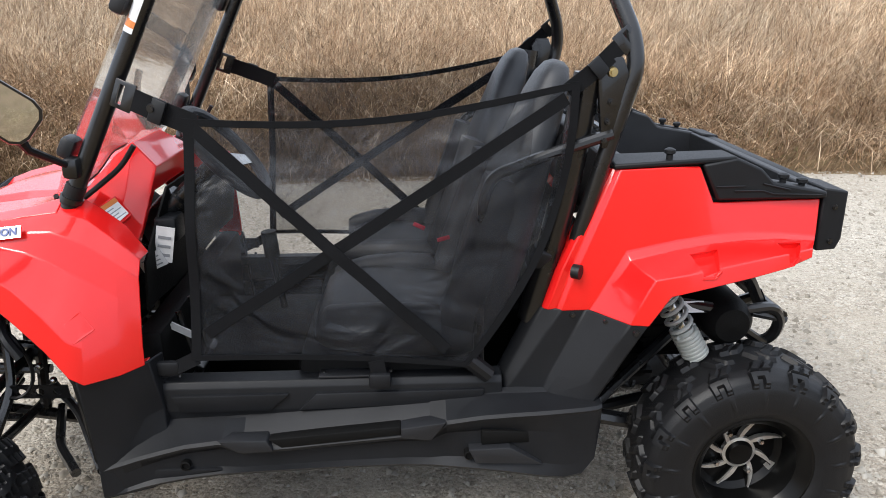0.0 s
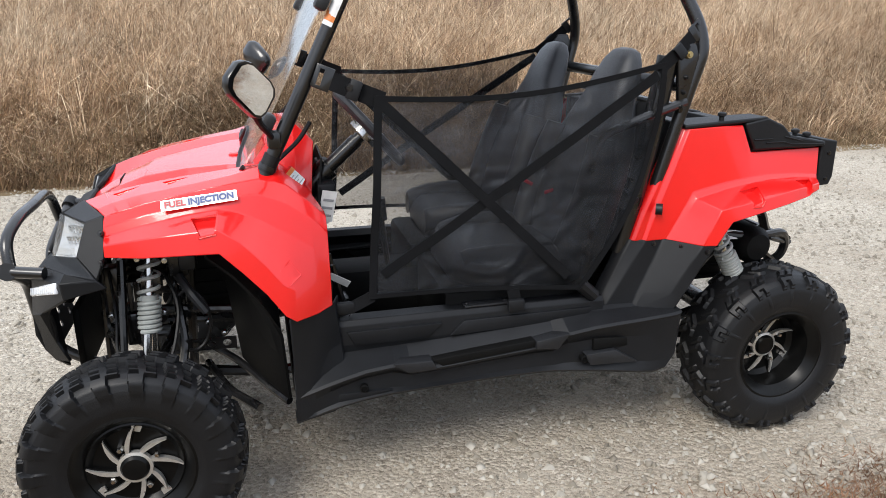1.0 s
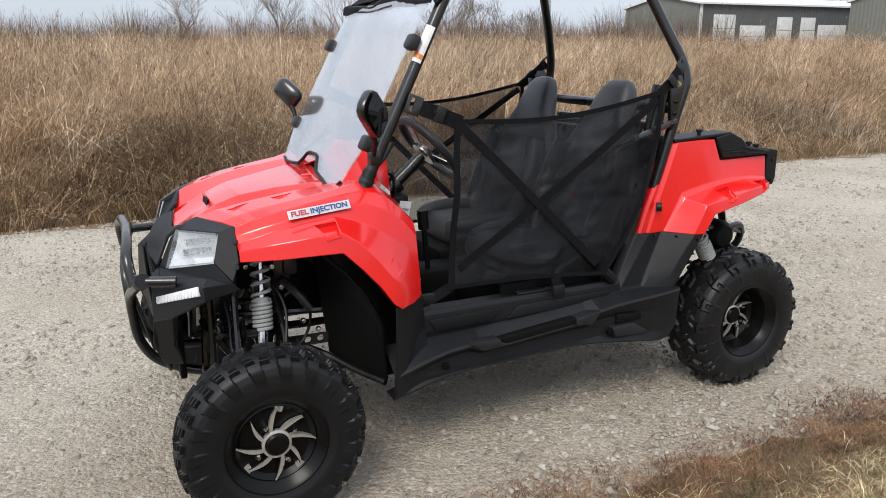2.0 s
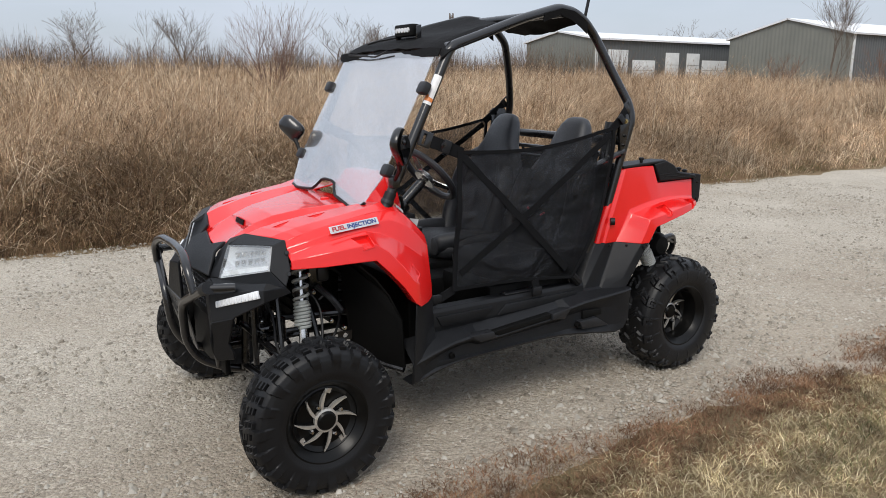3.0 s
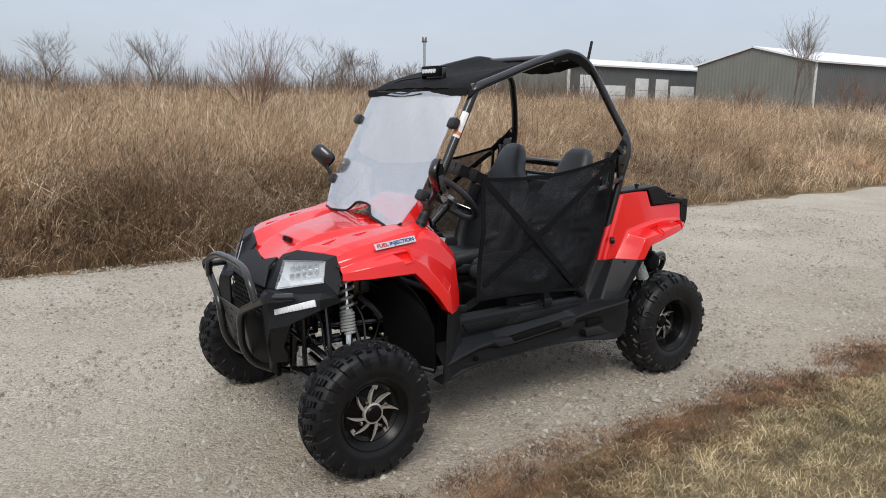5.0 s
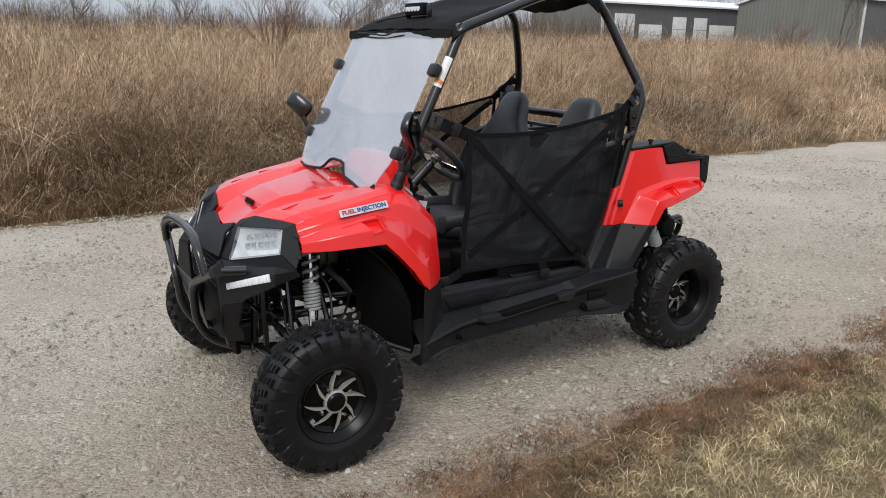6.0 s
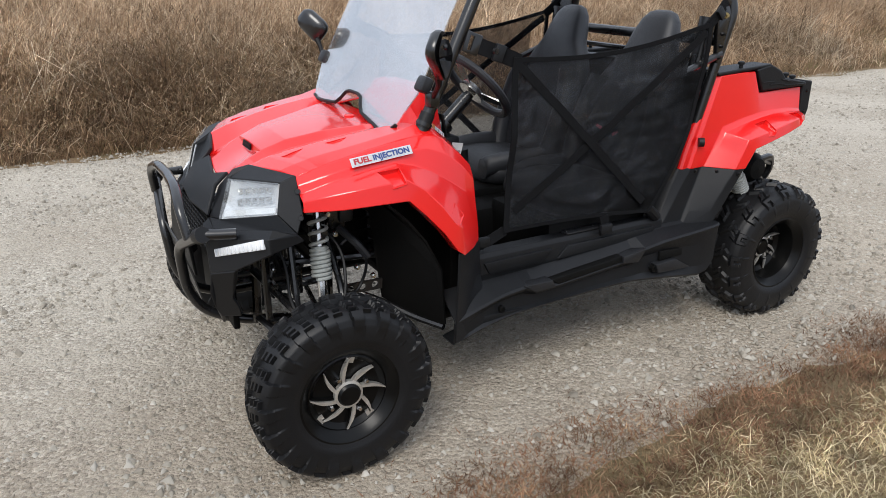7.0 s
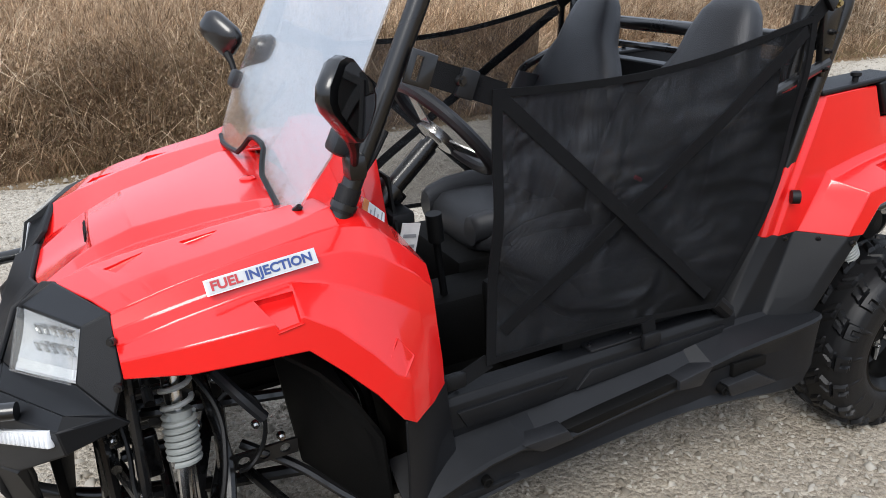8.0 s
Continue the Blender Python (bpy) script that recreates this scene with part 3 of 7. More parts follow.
for s in (-1, 1):
    bm = bmesh.new()
    sheet(bm, [[(x, s * y, z) for y, z in cs] for x, cs in FENDER], 0.005)
    fender = part("front_fender", bm, RED, utv, "glossy red front fender over the wheel", angle=20)
    edge(fender, .0035, 18)
    pocket(fender, [mir(q, s) for q in ((-.740, .490, .808), (-.681, .499, .814), (-.686, .552, .785), (-.720, .549, .778))], (-.1, s * .68, .72), .020, RED, rise=(.9, .9, .30, .30))
    bpy.context.view_layer.update()
    shield = [fender.closest_point_on_mesh(Vector(mir(q, s)))[1] for q in ((-.545, .549, .681), (-.518, .530, .703), (-.489, .535, .662), (-.527, .560, .640))]
    bm = bmesh.new()
    nrm = Vector((.45, s * .80, .35)).normalized()
    slab(bm, [q + nrm * .0015 for q in shield][::(1 if s > 0 else -1)], .008, inset=.006, depth=-.002)
    bmesh.ops.recalc_face_normals(bm, faces=bm.faces)
    part("fender_pad", bm, RED, fender, bevel=.0015)
    # printed badge
    if s < 0:
        a, b = Vector((-.802, -.4665, .834)), Vector((-.634, -.4745, .853))
        u = (b - a).normalized()
        v = Vector((0.0, 0.55, 0.84))
        v = (v - u * v.dot(u)).normalized()
        nrm = u.cross(v)
        L = (b - a).length
        bm = bmesh.new()
        off = nrm * 0.0048
        slab(bm, [a + off - v * .0105, b + off - v * .0105, b + off + v * .0105, a + off + v * .0105], 0.003)
        badge = part("badge", bm, BADGE, fender, "white badge reading FUEL INJECTION")
        bm = bmesh.new()
        o2 = nrm * 0.0040
        slab(bm, [a + o2 - v * .0128 - u * .003, b + o2 - v * .0128 + u * .003, b + o2 + v * .0128 + u * .003, a + o2 + v * .0128 - u * .003], 0.003)
        part("badge_border", bm, CHROME, fender)
        rot = Matrix((u, v, nrm)).transposed().to_4x4()
        t1, w1 = lettering("lettering", "FUEL", 0.0205, Matrix.Translation(a + off + nrm * .0008 + u * .005) @ rot, REDINK, badge)
        t1.scale = (L * 0.29 / w1, 1, 1)
        t2, w2 = lettering("lettering", "INJECTION", 0.0205, Matrix.Translation(a + off + nrm * .0008 + u * (L * .35)) @ rot, BLUE, badge)
        t2.scale = (L * 0.62 / w2, 1, 1)

# --- nose ---
for s in (-1, 1):
    k = 1 if s > 0 else -1
    P = lambda *p: mir(p, s)
    bm = bmesh.new()
    tl, tr, br, bl = (-1.072, .235, .778), (-.985, .420, .797), (-1.008, .450, .722), (-1.110, .232, .664)
    # brow, outer cheek, inner cheek and lower rim round the lamp
    for quad in ([(-1.016, .243, .812), (-.941, .420, .811), tr, tl],
                 [(-.941, .420, .811), (-.944, .468, .722), (-.965, .476, .668), br, tr],
                 [(-1.040, .150, .782), (-1.016, .243, .812), tl, bl, (-1.128, .180, .660), (-1.085, .140, .735)],
                 [bl, br, (-.965, .476, .668), (-1.030, .476, .690), (-1.135, .255, .645), (-1.128, .180, .660)]):
        slab(bm, [P(*q) for q in quad][::k], 0.012)
    bezel = part("headlight_bezel", bm, BLACK, utv, "matt black headlight surround", bevel=0.003)
    for q in ((-.948, .447, .775), (-.952, .472, .710)):
        bm = bmesh.new()
        bolt(bm, P(*q), (-.35, s * .9, .2), 0.008, 0.006)
        part("bolt", bm, STEEL, bezel)
    # headlamp: bowl, reflector cells and clear cover
    ctr = [Vector(P(*q)) for q in (tl, tr, br, bl)]

    def on_lamp(a, b, back):
        p = (ctr[0] * (1 - a) + ctr[1] * a) * (1 - b) + (ctr[3] * (1 - a) + ctr[2] * a) * b
        return p + Vector((0.84, s * -0.50, -0.2)).normalized() * back
    bm = bmesh.new()
    sheet(bm, [[on_lamp(a / 12, b / 8, .004 + .030 * (math.sin(math.pi * a / 12) * math.sin(math.pi * b / 8)) ** .5) for a in range(13)] for b in range(9)], .003)
    lamp = part("headlight", bm, REFLECTOR, utv, "clear headlight with silvered reflector cells", angle=60)
    for j in range(2):
        for i in range(5):
            bm = bmesh.new()
            a0, b0 = .16 + .135 * i + .03 * j, .26 + .27 * j - .05 * i / 4
            slab(bm, [on_lamp(a0, b0, .010), on_lamp(a0 + .105, b0 - .01, .010), on_lamp(a0 + .095, b0 + .16, .020), on_lamp(a0 + .01, b0 + .17, .020)][::k], .006, inset=.003, depth=-.003)
            part("reflector_cell", bm, CHROME, lamp)
    bm = bmesh.new()
    slab(bm, [on_lamp(.06, .80, .004), on_lamp(.94, .78, .004), on_lamp(.95, .95, .002), on_lamp(.05, .95, .002)][::k], .004)
    part("lens_ribs", bm, LED, lamp)
    bm = bmesh.new()
    sheet(bm, [[on_lamp(.01 + .98 * a / 6, .01 + .98 * b / 4, -.007) for a in range(7)] for b in range(5)], .002)
    cover = part("lamp_cover", bm, CLEAR, lamp)
    cover.visible_shadow = False
    # bumper cover: shelf, running-light face, fang down to the chin
    bm = bmesh.new()
    for quad in ([(-1.128, .180, .660), (-1.135, .255, .645), (-1.030, .476, .690), (-.965, .476, .668), (-1.045, .486, .672), (-1.160, .275, .628), (-1.150, .180, .640)],
                 [(-1.160, .275, .628), (-1.045, .486, .672), (-1.040, .484, .628), (-1.120, .390, .566), (-1.165, .300, .536)],
                 [(-1.045, .486, .672), (-.965, .476, .668), (-.945, .472, .645), (-1.040, .484, .628)],
                 [(-1.150, .180, .640), (-1.160, .275, .628), (-1.165, .300, .536), (-1.172, .288, .47), (-1.160, .272, .42), (-1.142, .258, .382), (-1.130, .200, .335), (-1.146, .185, .5)],
                 [(-1.165, .300, .536), (-1.120, .390, .566), (-1.097, .400, .587), (-1.108, .372, .556), (-1.108, .345, .515), (-1.116, .318, .455), (-1.104, .322, .425), (-1.096, .305, .392), (-1.142, .258, .382), (-1.160, .272, .42), (-1.172, .288, .47)]):
        slab(bm, [P(*q) for q in quad][::k], 0.010)
    bmesh.ops.recalc_face_normals(bm, faces=bm.faces)
    fang = part("bumper_cover", bm, BLACK, utv, "black moulded bumper cover", bevel=0.003)
    # running light strip with ribs
    a, b = Vector(P(-1.148, .318, .600)), Vector(P(-1.055, .474, .655))
    u = (b - a).normalized()
    v = Vector((0.25, 0, 1.0))
    v = (v - u * v.dot(u)).normalized()
    nrm = u.cross(v) * (1 if s < 0 else -1)
    if nrm.x > 0:
        nrm = -nrm
    bm = bmesh.new()
    o = nrm * 0.006
    slab(bm, [a + o - v * .012, b + o - v * .012, b + o + v * .015, a + o + v * .010][::(1 if s < 0 else -1)], 0.012, bev=0.003)
    strip_lamp = part("running_light", bm, LED, utv, "white ribbed running light strip")
    for i in range(12):
        f = (i + .5) / 12
        c = a + (b - a) * f + o * 1.25
        bm = bmesh.new()
        box(bm, c, (0.004, 0.004, 0.018), Matrix((u, nrm, v)).transposed(), 0.001)
        part("rib", bm, LED, strip_lamp)

# central cap, grille and chin
bm = bmesh.new()
slab(bm, [(-1.064, 0, .732), (-1.045, .118, .760), (-1.088, .142, .732), (-1.128, .182, .660), (-1.140, 0, .655), (-1.128, -.182, .660), (-1.088, -.142, .732), (-1.045, -.118, .760)][::-1], 0.010)
bmesh.ops.recalc_face_normals(bm, faces=bm.faces)
nose_cap = part("nose_cap", bm, BLACK, utv, "matt black nose panel above the grille", bevel=0.003)
bm = bmesh.new()
slab(bm, [(-1.130, -.18, .652), (-1.130, .18, .652), (-1.120, .18, .54), (-1.120, -.18, .54)], 0.02)
bmesh.ops.recalc_face_normals(bm, faces=bm.faces)
grille = part("grille", bm, DARK, utv, "black honeycomb grille")
for i in range(11):
    for j in range(5):
        y = -.16 + .032 * i + (.016 if j % 2 else 0)
        z = .640 - .021 * j
        if abs(y) < .172:
            bm = bmesh.new()
            hexa = [Vector((-1.140 + (.64 - z) * .08, y + .0165 * math.sin(math.pi / 3 * q), z + .0125 * math.cos(math.pi / 3 * q))) for q in range(6)]
            tube(bm, hexa, 0.0028, 4, closed=True)
            part("honeycomb_cell", bm, BLACK, grille)
bm = bmesh.new()
box(bm, (-1.115, 0, .525), (0.04, .36, .03), bev=0.006)
box(bm, (-1.09, 0, .40), (0.02, .40, .20), bev=0.006)
part("chin", bm, DARK, utv)

# --- tubular front guard ---
for s in (-1, 1):
    bm = bmesh.new()
    P = lambda *p: mir(p, s)
    tube(bm, [P(-1.200, .0, .752), P(-1.205, .150, .750), P(-1.215, .245, .715), P(-1.205, .272, .634)], 0.0150, 12, fillet=0.06)
    leg = part("guard_tube", bm, STEEL, utv, "black steel front guard hoop")
    bm = bmesh.new()
    tube(bm, [P(-1.190, .356, .668), P(-1.216, .125, .568), P(-1.205, .105, .42), P(-1.165, .105, .345), P(-1.06, .12, .292), P(-.92, .15, .280)], 0.0150, 12, fillet=0.05)
    part("lower_tube", bm, STEEL, leg)
    bm = bmesh.new()
    tube(bm, [P(-1.183, .352, .668), P(-1.150, .362, .666), P(-1.10, .376, .664)], 0.0145, 12)
    part("guard_stub", bm, STEEL, leg)
    bm = bmesh.new()
    tube(bm, [P(-1.190, .334, .660), P(-1.184, .368, .673)], 0.0215, 14)
    part("end_cap", bm, RUBBER, leg, "black rubber end cap")
# plate with holes between the legs
bm = bmesh.new()
holes = [(-.06, .535), (0, .545), (.06, .535), (-.03, .505), (.03, .505), (-.06, .475), (0, .475), (.06, .475), (-.03, .44), (.03, .44), (-.05, .405), (.05, .405)]
out = [(-.135, .57), (.135, .57), (.112, .44), (.100, .365), (-.100, .365), (-.112, .44)]
slab(bm, [(-1.215 + (z - .585) * -.24, y, z) for y, z in out], 0.004)
bmesh.ops.recalc_face_normals(bm, faces=bm.faces)
plate = part("guard_plate", bm, PLATE, utv, "black perforated steel skid plate")
for y, z in holes:
    bm = bmesh.new()
    q = Matrix.Translation((-1.215 + (z - .585) * -.24, y, z)) @ Matrix.Rotation(radians(90), 4, "Y")
    bmesh.ops.create_cone(bm, cap_ends=True, segments=14, radius1=.0105, radius2=.0105, depth=.06, matrix=q)
    carve(plate, bm)

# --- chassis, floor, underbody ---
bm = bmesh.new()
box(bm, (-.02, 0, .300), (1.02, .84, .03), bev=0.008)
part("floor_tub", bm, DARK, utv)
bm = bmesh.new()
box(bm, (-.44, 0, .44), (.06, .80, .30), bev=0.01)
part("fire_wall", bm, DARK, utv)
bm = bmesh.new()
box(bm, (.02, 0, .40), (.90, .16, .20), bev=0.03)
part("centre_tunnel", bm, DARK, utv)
for s in (-1, 1):
    for pts, r in (([(-1.02, .17, .30), (-.6, .22, .262), (.55, .24, .262), (.95, .20, .33)], .016),
                   ([(-1.00, .16, .64), (-.70, .20, .66), (-.52, .30, .50), (-.50, .34, .27)], .014),
                   ([(-1.02, .17, .30), (-1.00, .16, .64)], .014),
                   ([(-.80, .20, .30), (-.78, .19, .66)], .014),
                   ([(-.93, .16, .47), (-.62, .24, .47)], .012),
                   ([(.50, .30, .30), (.60, .34, .66), (.95, .30, .68), (1.02, .26, .56)], .015),
                   ([(.58, .30, .30), (.85, .22, .52), (1.02, .26, .60)], .014)):
        bm = bmesh.new()
        tube(bm, [mir(p, s) for p in pts], r, 8, fillet=0.05)
        part("frame_tube", bm, STEEL, utv)
    # inner wheel-arch liner
    bm = bmesh.new()
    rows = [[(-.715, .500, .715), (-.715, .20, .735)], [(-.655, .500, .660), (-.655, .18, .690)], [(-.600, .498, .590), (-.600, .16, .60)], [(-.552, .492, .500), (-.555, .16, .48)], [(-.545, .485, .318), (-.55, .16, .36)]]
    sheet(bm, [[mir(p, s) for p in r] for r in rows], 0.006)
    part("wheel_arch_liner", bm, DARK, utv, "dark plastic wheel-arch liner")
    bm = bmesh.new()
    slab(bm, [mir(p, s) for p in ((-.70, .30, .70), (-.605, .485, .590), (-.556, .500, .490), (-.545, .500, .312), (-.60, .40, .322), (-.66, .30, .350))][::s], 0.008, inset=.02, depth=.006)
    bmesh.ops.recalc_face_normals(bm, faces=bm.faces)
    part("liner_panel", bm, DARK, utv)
    bm = bmesh.new()
    tube(bm, [mir(p, s) for p in ((-.76, .22, .375), (-.665, .305, .342), (-.60, .405, .312), (-.545, .492, .302))], .011, 8, fillet=0.05)
    part("frame_tube", bm, STEEL, utv)
    # front A-arms
    for z0, z1, name in ((.315, .235, "lower_arm"), (.47, .345, "upper_arm")):
        bm = bmesh.new()
        y0, y1 = (.17, .47)
        for xx in (-1.02, -.80):
            tube(bm, [(xx, s * y0, z0), (FX, s * y1, z1)], 0.0125, 8)
        tube(bm, [(-.985, s * (y0 + .07), z0 - (z0 - z1) * .25), (-.845, s * (y0 + .07), z0 - (z0 - z1) * .25)], 0.010, 8)
        part(name, bm, STEEL, utv, "black tubular suspension arm")
    bm = bmesh.new()
    box(bm, (FX, s * .485, .285), (.05, .05, .17), bev=0.012)
    closed_lathe(bm, [(.04, s * .44), (.04, s * .53)], (FX, 0, .276), 16)
    part("knuckle", bm, DARK, utv)
    bm = bmesh.new()
    tube(bm, [(-.86, s * .12, .40), (-.87, s * .47, .30)], 0.008, 8)
    part("tie_rod", bm, CHROME, utv)
    bm = bmesh.new()
    tube(bm, [(FX, s * .10, .33), (FX, s * .46, .28)], 0.013, 10)
    part("drive_shaft", bm, STEEL, utv)
    bm = bmesh.new()
    tube(bm, [(-.84, s * .30, .62), (-.80, s * .36, .55), (-.82, s * .42, .44), (-.88, s * .46, .33)], 0.005, 6, fillet=0.06)
    part("brake_hose", bm, RUBBER, utv)
    # rear arm
    bm = bmesh.new()
    tube(bm, [(.48, s * .26, .30), (.72, s * .30, .27), (RX, s * .34, .276)], 0.02, 8, fillet=.05)
    part("trailing_arm", bm, STEEL, utv)
bm = bmesh.new()
closed_lathe(bm, [(.035, -.34), (.035, .34)], (RX, 0, .276), 16)
part("rear_axle", bm, STEEL, utv)


def shock(top, bottom, r):
    """Shock absorber with a coil spring: wide turns above, a tight ribbed sleeve below."""
    a, b = Vector(top), Vector(bottom)
    d = (b - a)
    L = d.length
    d.normalize()
    e1 = d.orthogonal().normalized()
    e2 = d.cross(e1)
    bm = bmesh.new()
    tube(bm, [a, b], 0.011, 12)
    body = part("shock_absorber", bm, CHROME, utv, "shock absorber with a pale coil spring")
    for lo, hi, turns, wire, mat, nm in ((.06, .40, 4.6, .0052, SPRINGDARK, "spring"), (.40, .60, 7.0, .0056, SPRING, "lower_spring")):
        bm = bmesh.new()
        n = int(turns * 14)
        pts = [a + d * L * (lo + (hi - lo) * i / n) + (e1 * math.cos(2 * math.pi * turns * i / n) + e2 * math.sin(2 * math.pi * turns * i / n)) * r for i in range(n + 1)]
        tube(bm, pts, wire, 7)
        part(nm, bm, mat, body)
    bm = bmesh.new()
    tube(bm, [a + d * L * .38, a + d * L * .50, a + d * L * .61], [r * .88, r * .86, r * .70], 16)
    part("sleeve", bm, SPRING, body)
    for e in (-1, 1):
        bm = bmesh.new()
        tube(bm, [a + d * L * .60 + e1 * e * .006, b + e1 * e * .016], [.012, .008], 10)
        part("fork", bm, CHROME, body)
    bm = bmesh.new()
    tube(bm, [a + d * L * .02, a + d * L * .07], r * 1.2, 16)
    part("collar", bm, DARK, body)
    for q in (a, b):
        bm = bmesh.new()
        tube(bm, [q - Vector((.022, 0, 0)), q + Vector((.022, 0, 0))], 0.016, 12)
        part("eye", bm, DARK, body)
    return body


for s in (-1, 1):
    shock((-.862, s * .325, .735), (-.888, s * .425, .330), 0.025)
    shock((.712, s * .385, .680), (.880, s * .395, .385), 0.027)

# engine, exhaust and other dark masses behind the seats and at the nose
# simple near-black finned boxes fill the space inside the body
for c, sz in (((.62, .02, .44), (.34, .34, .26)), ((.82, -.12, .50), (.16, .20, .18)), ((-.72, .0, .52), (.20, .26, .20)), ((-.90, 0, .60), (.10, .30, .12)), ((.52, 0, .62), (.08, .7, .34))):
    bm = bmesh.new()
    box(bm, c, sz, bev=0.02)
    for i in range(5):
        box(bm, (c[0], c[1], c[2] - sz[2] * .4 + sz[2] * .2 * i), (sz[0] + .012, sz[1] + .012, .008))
    part("inner_mass", bm, DARK, utv)
bm = bmesh.new()
closed_lathe(bm, [(.0, -.40), (.040, -.395), (.058, -.37), (.062, -.12), (.05, -.08), (.0, -.08)], (.890, 0, .575), 28)
part("muffler", bm, DARK, utv, "dark cylindrical exhaust muffler")
bm = bmesh.new()
slab(bm, [(.78, -.37, .60), (.83, -.37, .60), (.83, -.36, .625), (.78, -.36, .625)], .002)
part("tag", bm, WHITE, utv, "small white printed tag")
# rear tubular guard
bm = bmesh.new()
tube(bm, [(.74, -.34, .62), (.90, -.37, .60), (1.000, -.36, .608), (1.030, -.34, .56), (1.022, -.33, .515), (.975, -.30, .48)], 0.014, 10, fillet=.05)
tube(bm, [(.86, -.37, .60), (1.00, -.33, .50)], 0.012, 8)
tube(bm, [(.94, -.37, .598), (1.04, -.34, .565)], 0.010, 8)
tube(bm, [(1.03, -.345, .575), (1.03, .345, .575)], 0.014, 10)
tube(bm, [(.90, .37, .60), (1.000, .36, .608), (1.030, .34, .56), (1.022, .33, .515), (.975, .30, .48)], 0.014, 10, fillet=.05)
part("rear_guard", bm, STEEL, utv, "black tubular rear guard")

# brackets, lines and small hardware in the front wheel well
for s in (-1, 1):
    for c, sz in (((-.80, .30, .66), (.05, .05, .10)), ((-.97, .24, .55), (.05, .04, .16)), ((-.90, .22, .70), (.22, .04, .03)), ((-.93, .30, .47), (.035, .03, .09)), ((-.865, .34, .61), (.05, .035, .045))):
        bm = bmesh.new()
        box(bm, mir(c, s), sz, bev=0.006)
        part("bracket", bm, STEEL, utv)
    bm = bmesh.new()
    tube(bm, [mir(p, s) for p in ((-.98, .26, .62), (-.96, .33, .52), (-.97, .36, .42), (-.93, .42, .36))], 0.0045, 6, fillet=.05)
    part("hose", bm, RUBBER, utv)
    bm = bmesh.new()
    box(bm, mir((-.775, .315, .655), s), (.045, .045, .055), bev=0.010)
    part("reservoir", bm, GREYPL, utv, "grey fluid reservoir")
    for pts, r in (([(-1.00, .235, .62), (-1.005, .255, .34)], .011), ([(-.94, .30, .66), (-.955, .40, .30)], .010), ([(-.83, .25, .66), (-.80, .33, .42), (-.84, .44, .27)], .011),
                   ([(-.98, .18, .40), (-.78, .18, .40)], .012), ([(-.76, .20, .30), (-.70, .36, .285), (-.62, .46, .275)], .012)):
        bm = bmesh.new()
        tube(bm, [mir(p, s) for p in pts], r, 8, fillet=.04)
        part("strut", bm, STEEL, utv)
    # coiled lines, a junction block and a perforated brace
    bm = bmesh.new()
    tube(bm, [mir((-.775 + .045 * math.cos(a), .36 + .01 * math.sin(a * 2), .50 + .085 * math.sin(a)), s) for a in np.linspace(-1.9, 2.2, 16)], .0045, 6)
    part("hose", bm, RUBBER, utv)
    bm = bmesh.new()
    tube(bm, [mir(p, s) for p in ((-.80, .33, .615), (-.765, .38, .575), (-.735, .385, .53))], .012, 8, fillet=.02)
    part("hose_elbow", bm, GREYPL, utv)
    bm = bmesh.new()
    slab(bm, [mir(p, s) for p in ((-.80, .34, .435), (-.67, .335, .43), (-.67, .33, .395), (-.80, .335, .40))][::s], .006)
    bmesh.ops.recalc_face_normals(bm, faces=bm.faces)
    brace = part("brace", bm, STEEL, utv)
    for x in (-.775, -.735, -.695):
        bm = bmesh.new()
        bmesh.ops.create_cone(bm, cap_ends=True, segments=12, radius1=.011, radius2=.011, depth=.08, matrix=Matrix.Translation(mir((x, .335, .415), s)) @ Matrix.Rotation(radians(90), 4, "X"))
        carve(brace, bm)
    for c in ((-.985, .275, .50), (-.845, .335, .52), (-.80, .30, .585), (-.955, .36, .43), (-.90, .30, .66), (-.83, .33, .66), (-.74, .31, .47), (-.70, .335, .445)):
        bm = bmesh.new()
        bolt(bm, mir(c, s), (0, s, 0), .009, .010)
        part("bolt", bm, CHROME, utv)
    bm = bmesh.new()
    tube(bm, [mir(p, s) for p in ((-.99, .20, .46), (-.99, .30, .455))], 0.010, 10)
    part("bush", bm, CHROME, utv)

# --- sills and rocker panels ---
SKIRT = [  # x, bottom z, ridge z, ledge z, distance of the ridge from the midline
    (-.530, .250, .328, .392, .540), (-.48, .262, .342, .394, .538), (-.443, .272, .353, .396, .536), (-.40, .280, .363, .399, .533), (-.347, .287, .374, .402, .529), (-.279, .293, .380, .405, .526), (-.268, .293, .380, .405, .526), (-.225, .294, .360, .408, .524),
    (-.126, .295, .362, .413, .520), (.0, .298, .372, .424, .518), (.125, .299, .382, .435, .518), (.186, .297, .384, .440, .519), (.222, .294, .412, .444, .521), (.30, .286, .424, .450, .524), (.365, .278, .430, .452, .527), (.43, .269, .435, .452, .531), (.485, .264, .440, .454, .533), (.525, .274, .443, .454, .533), (.552, .310, .445, .454, .530), (.562, .40, .447, .454, .526)]
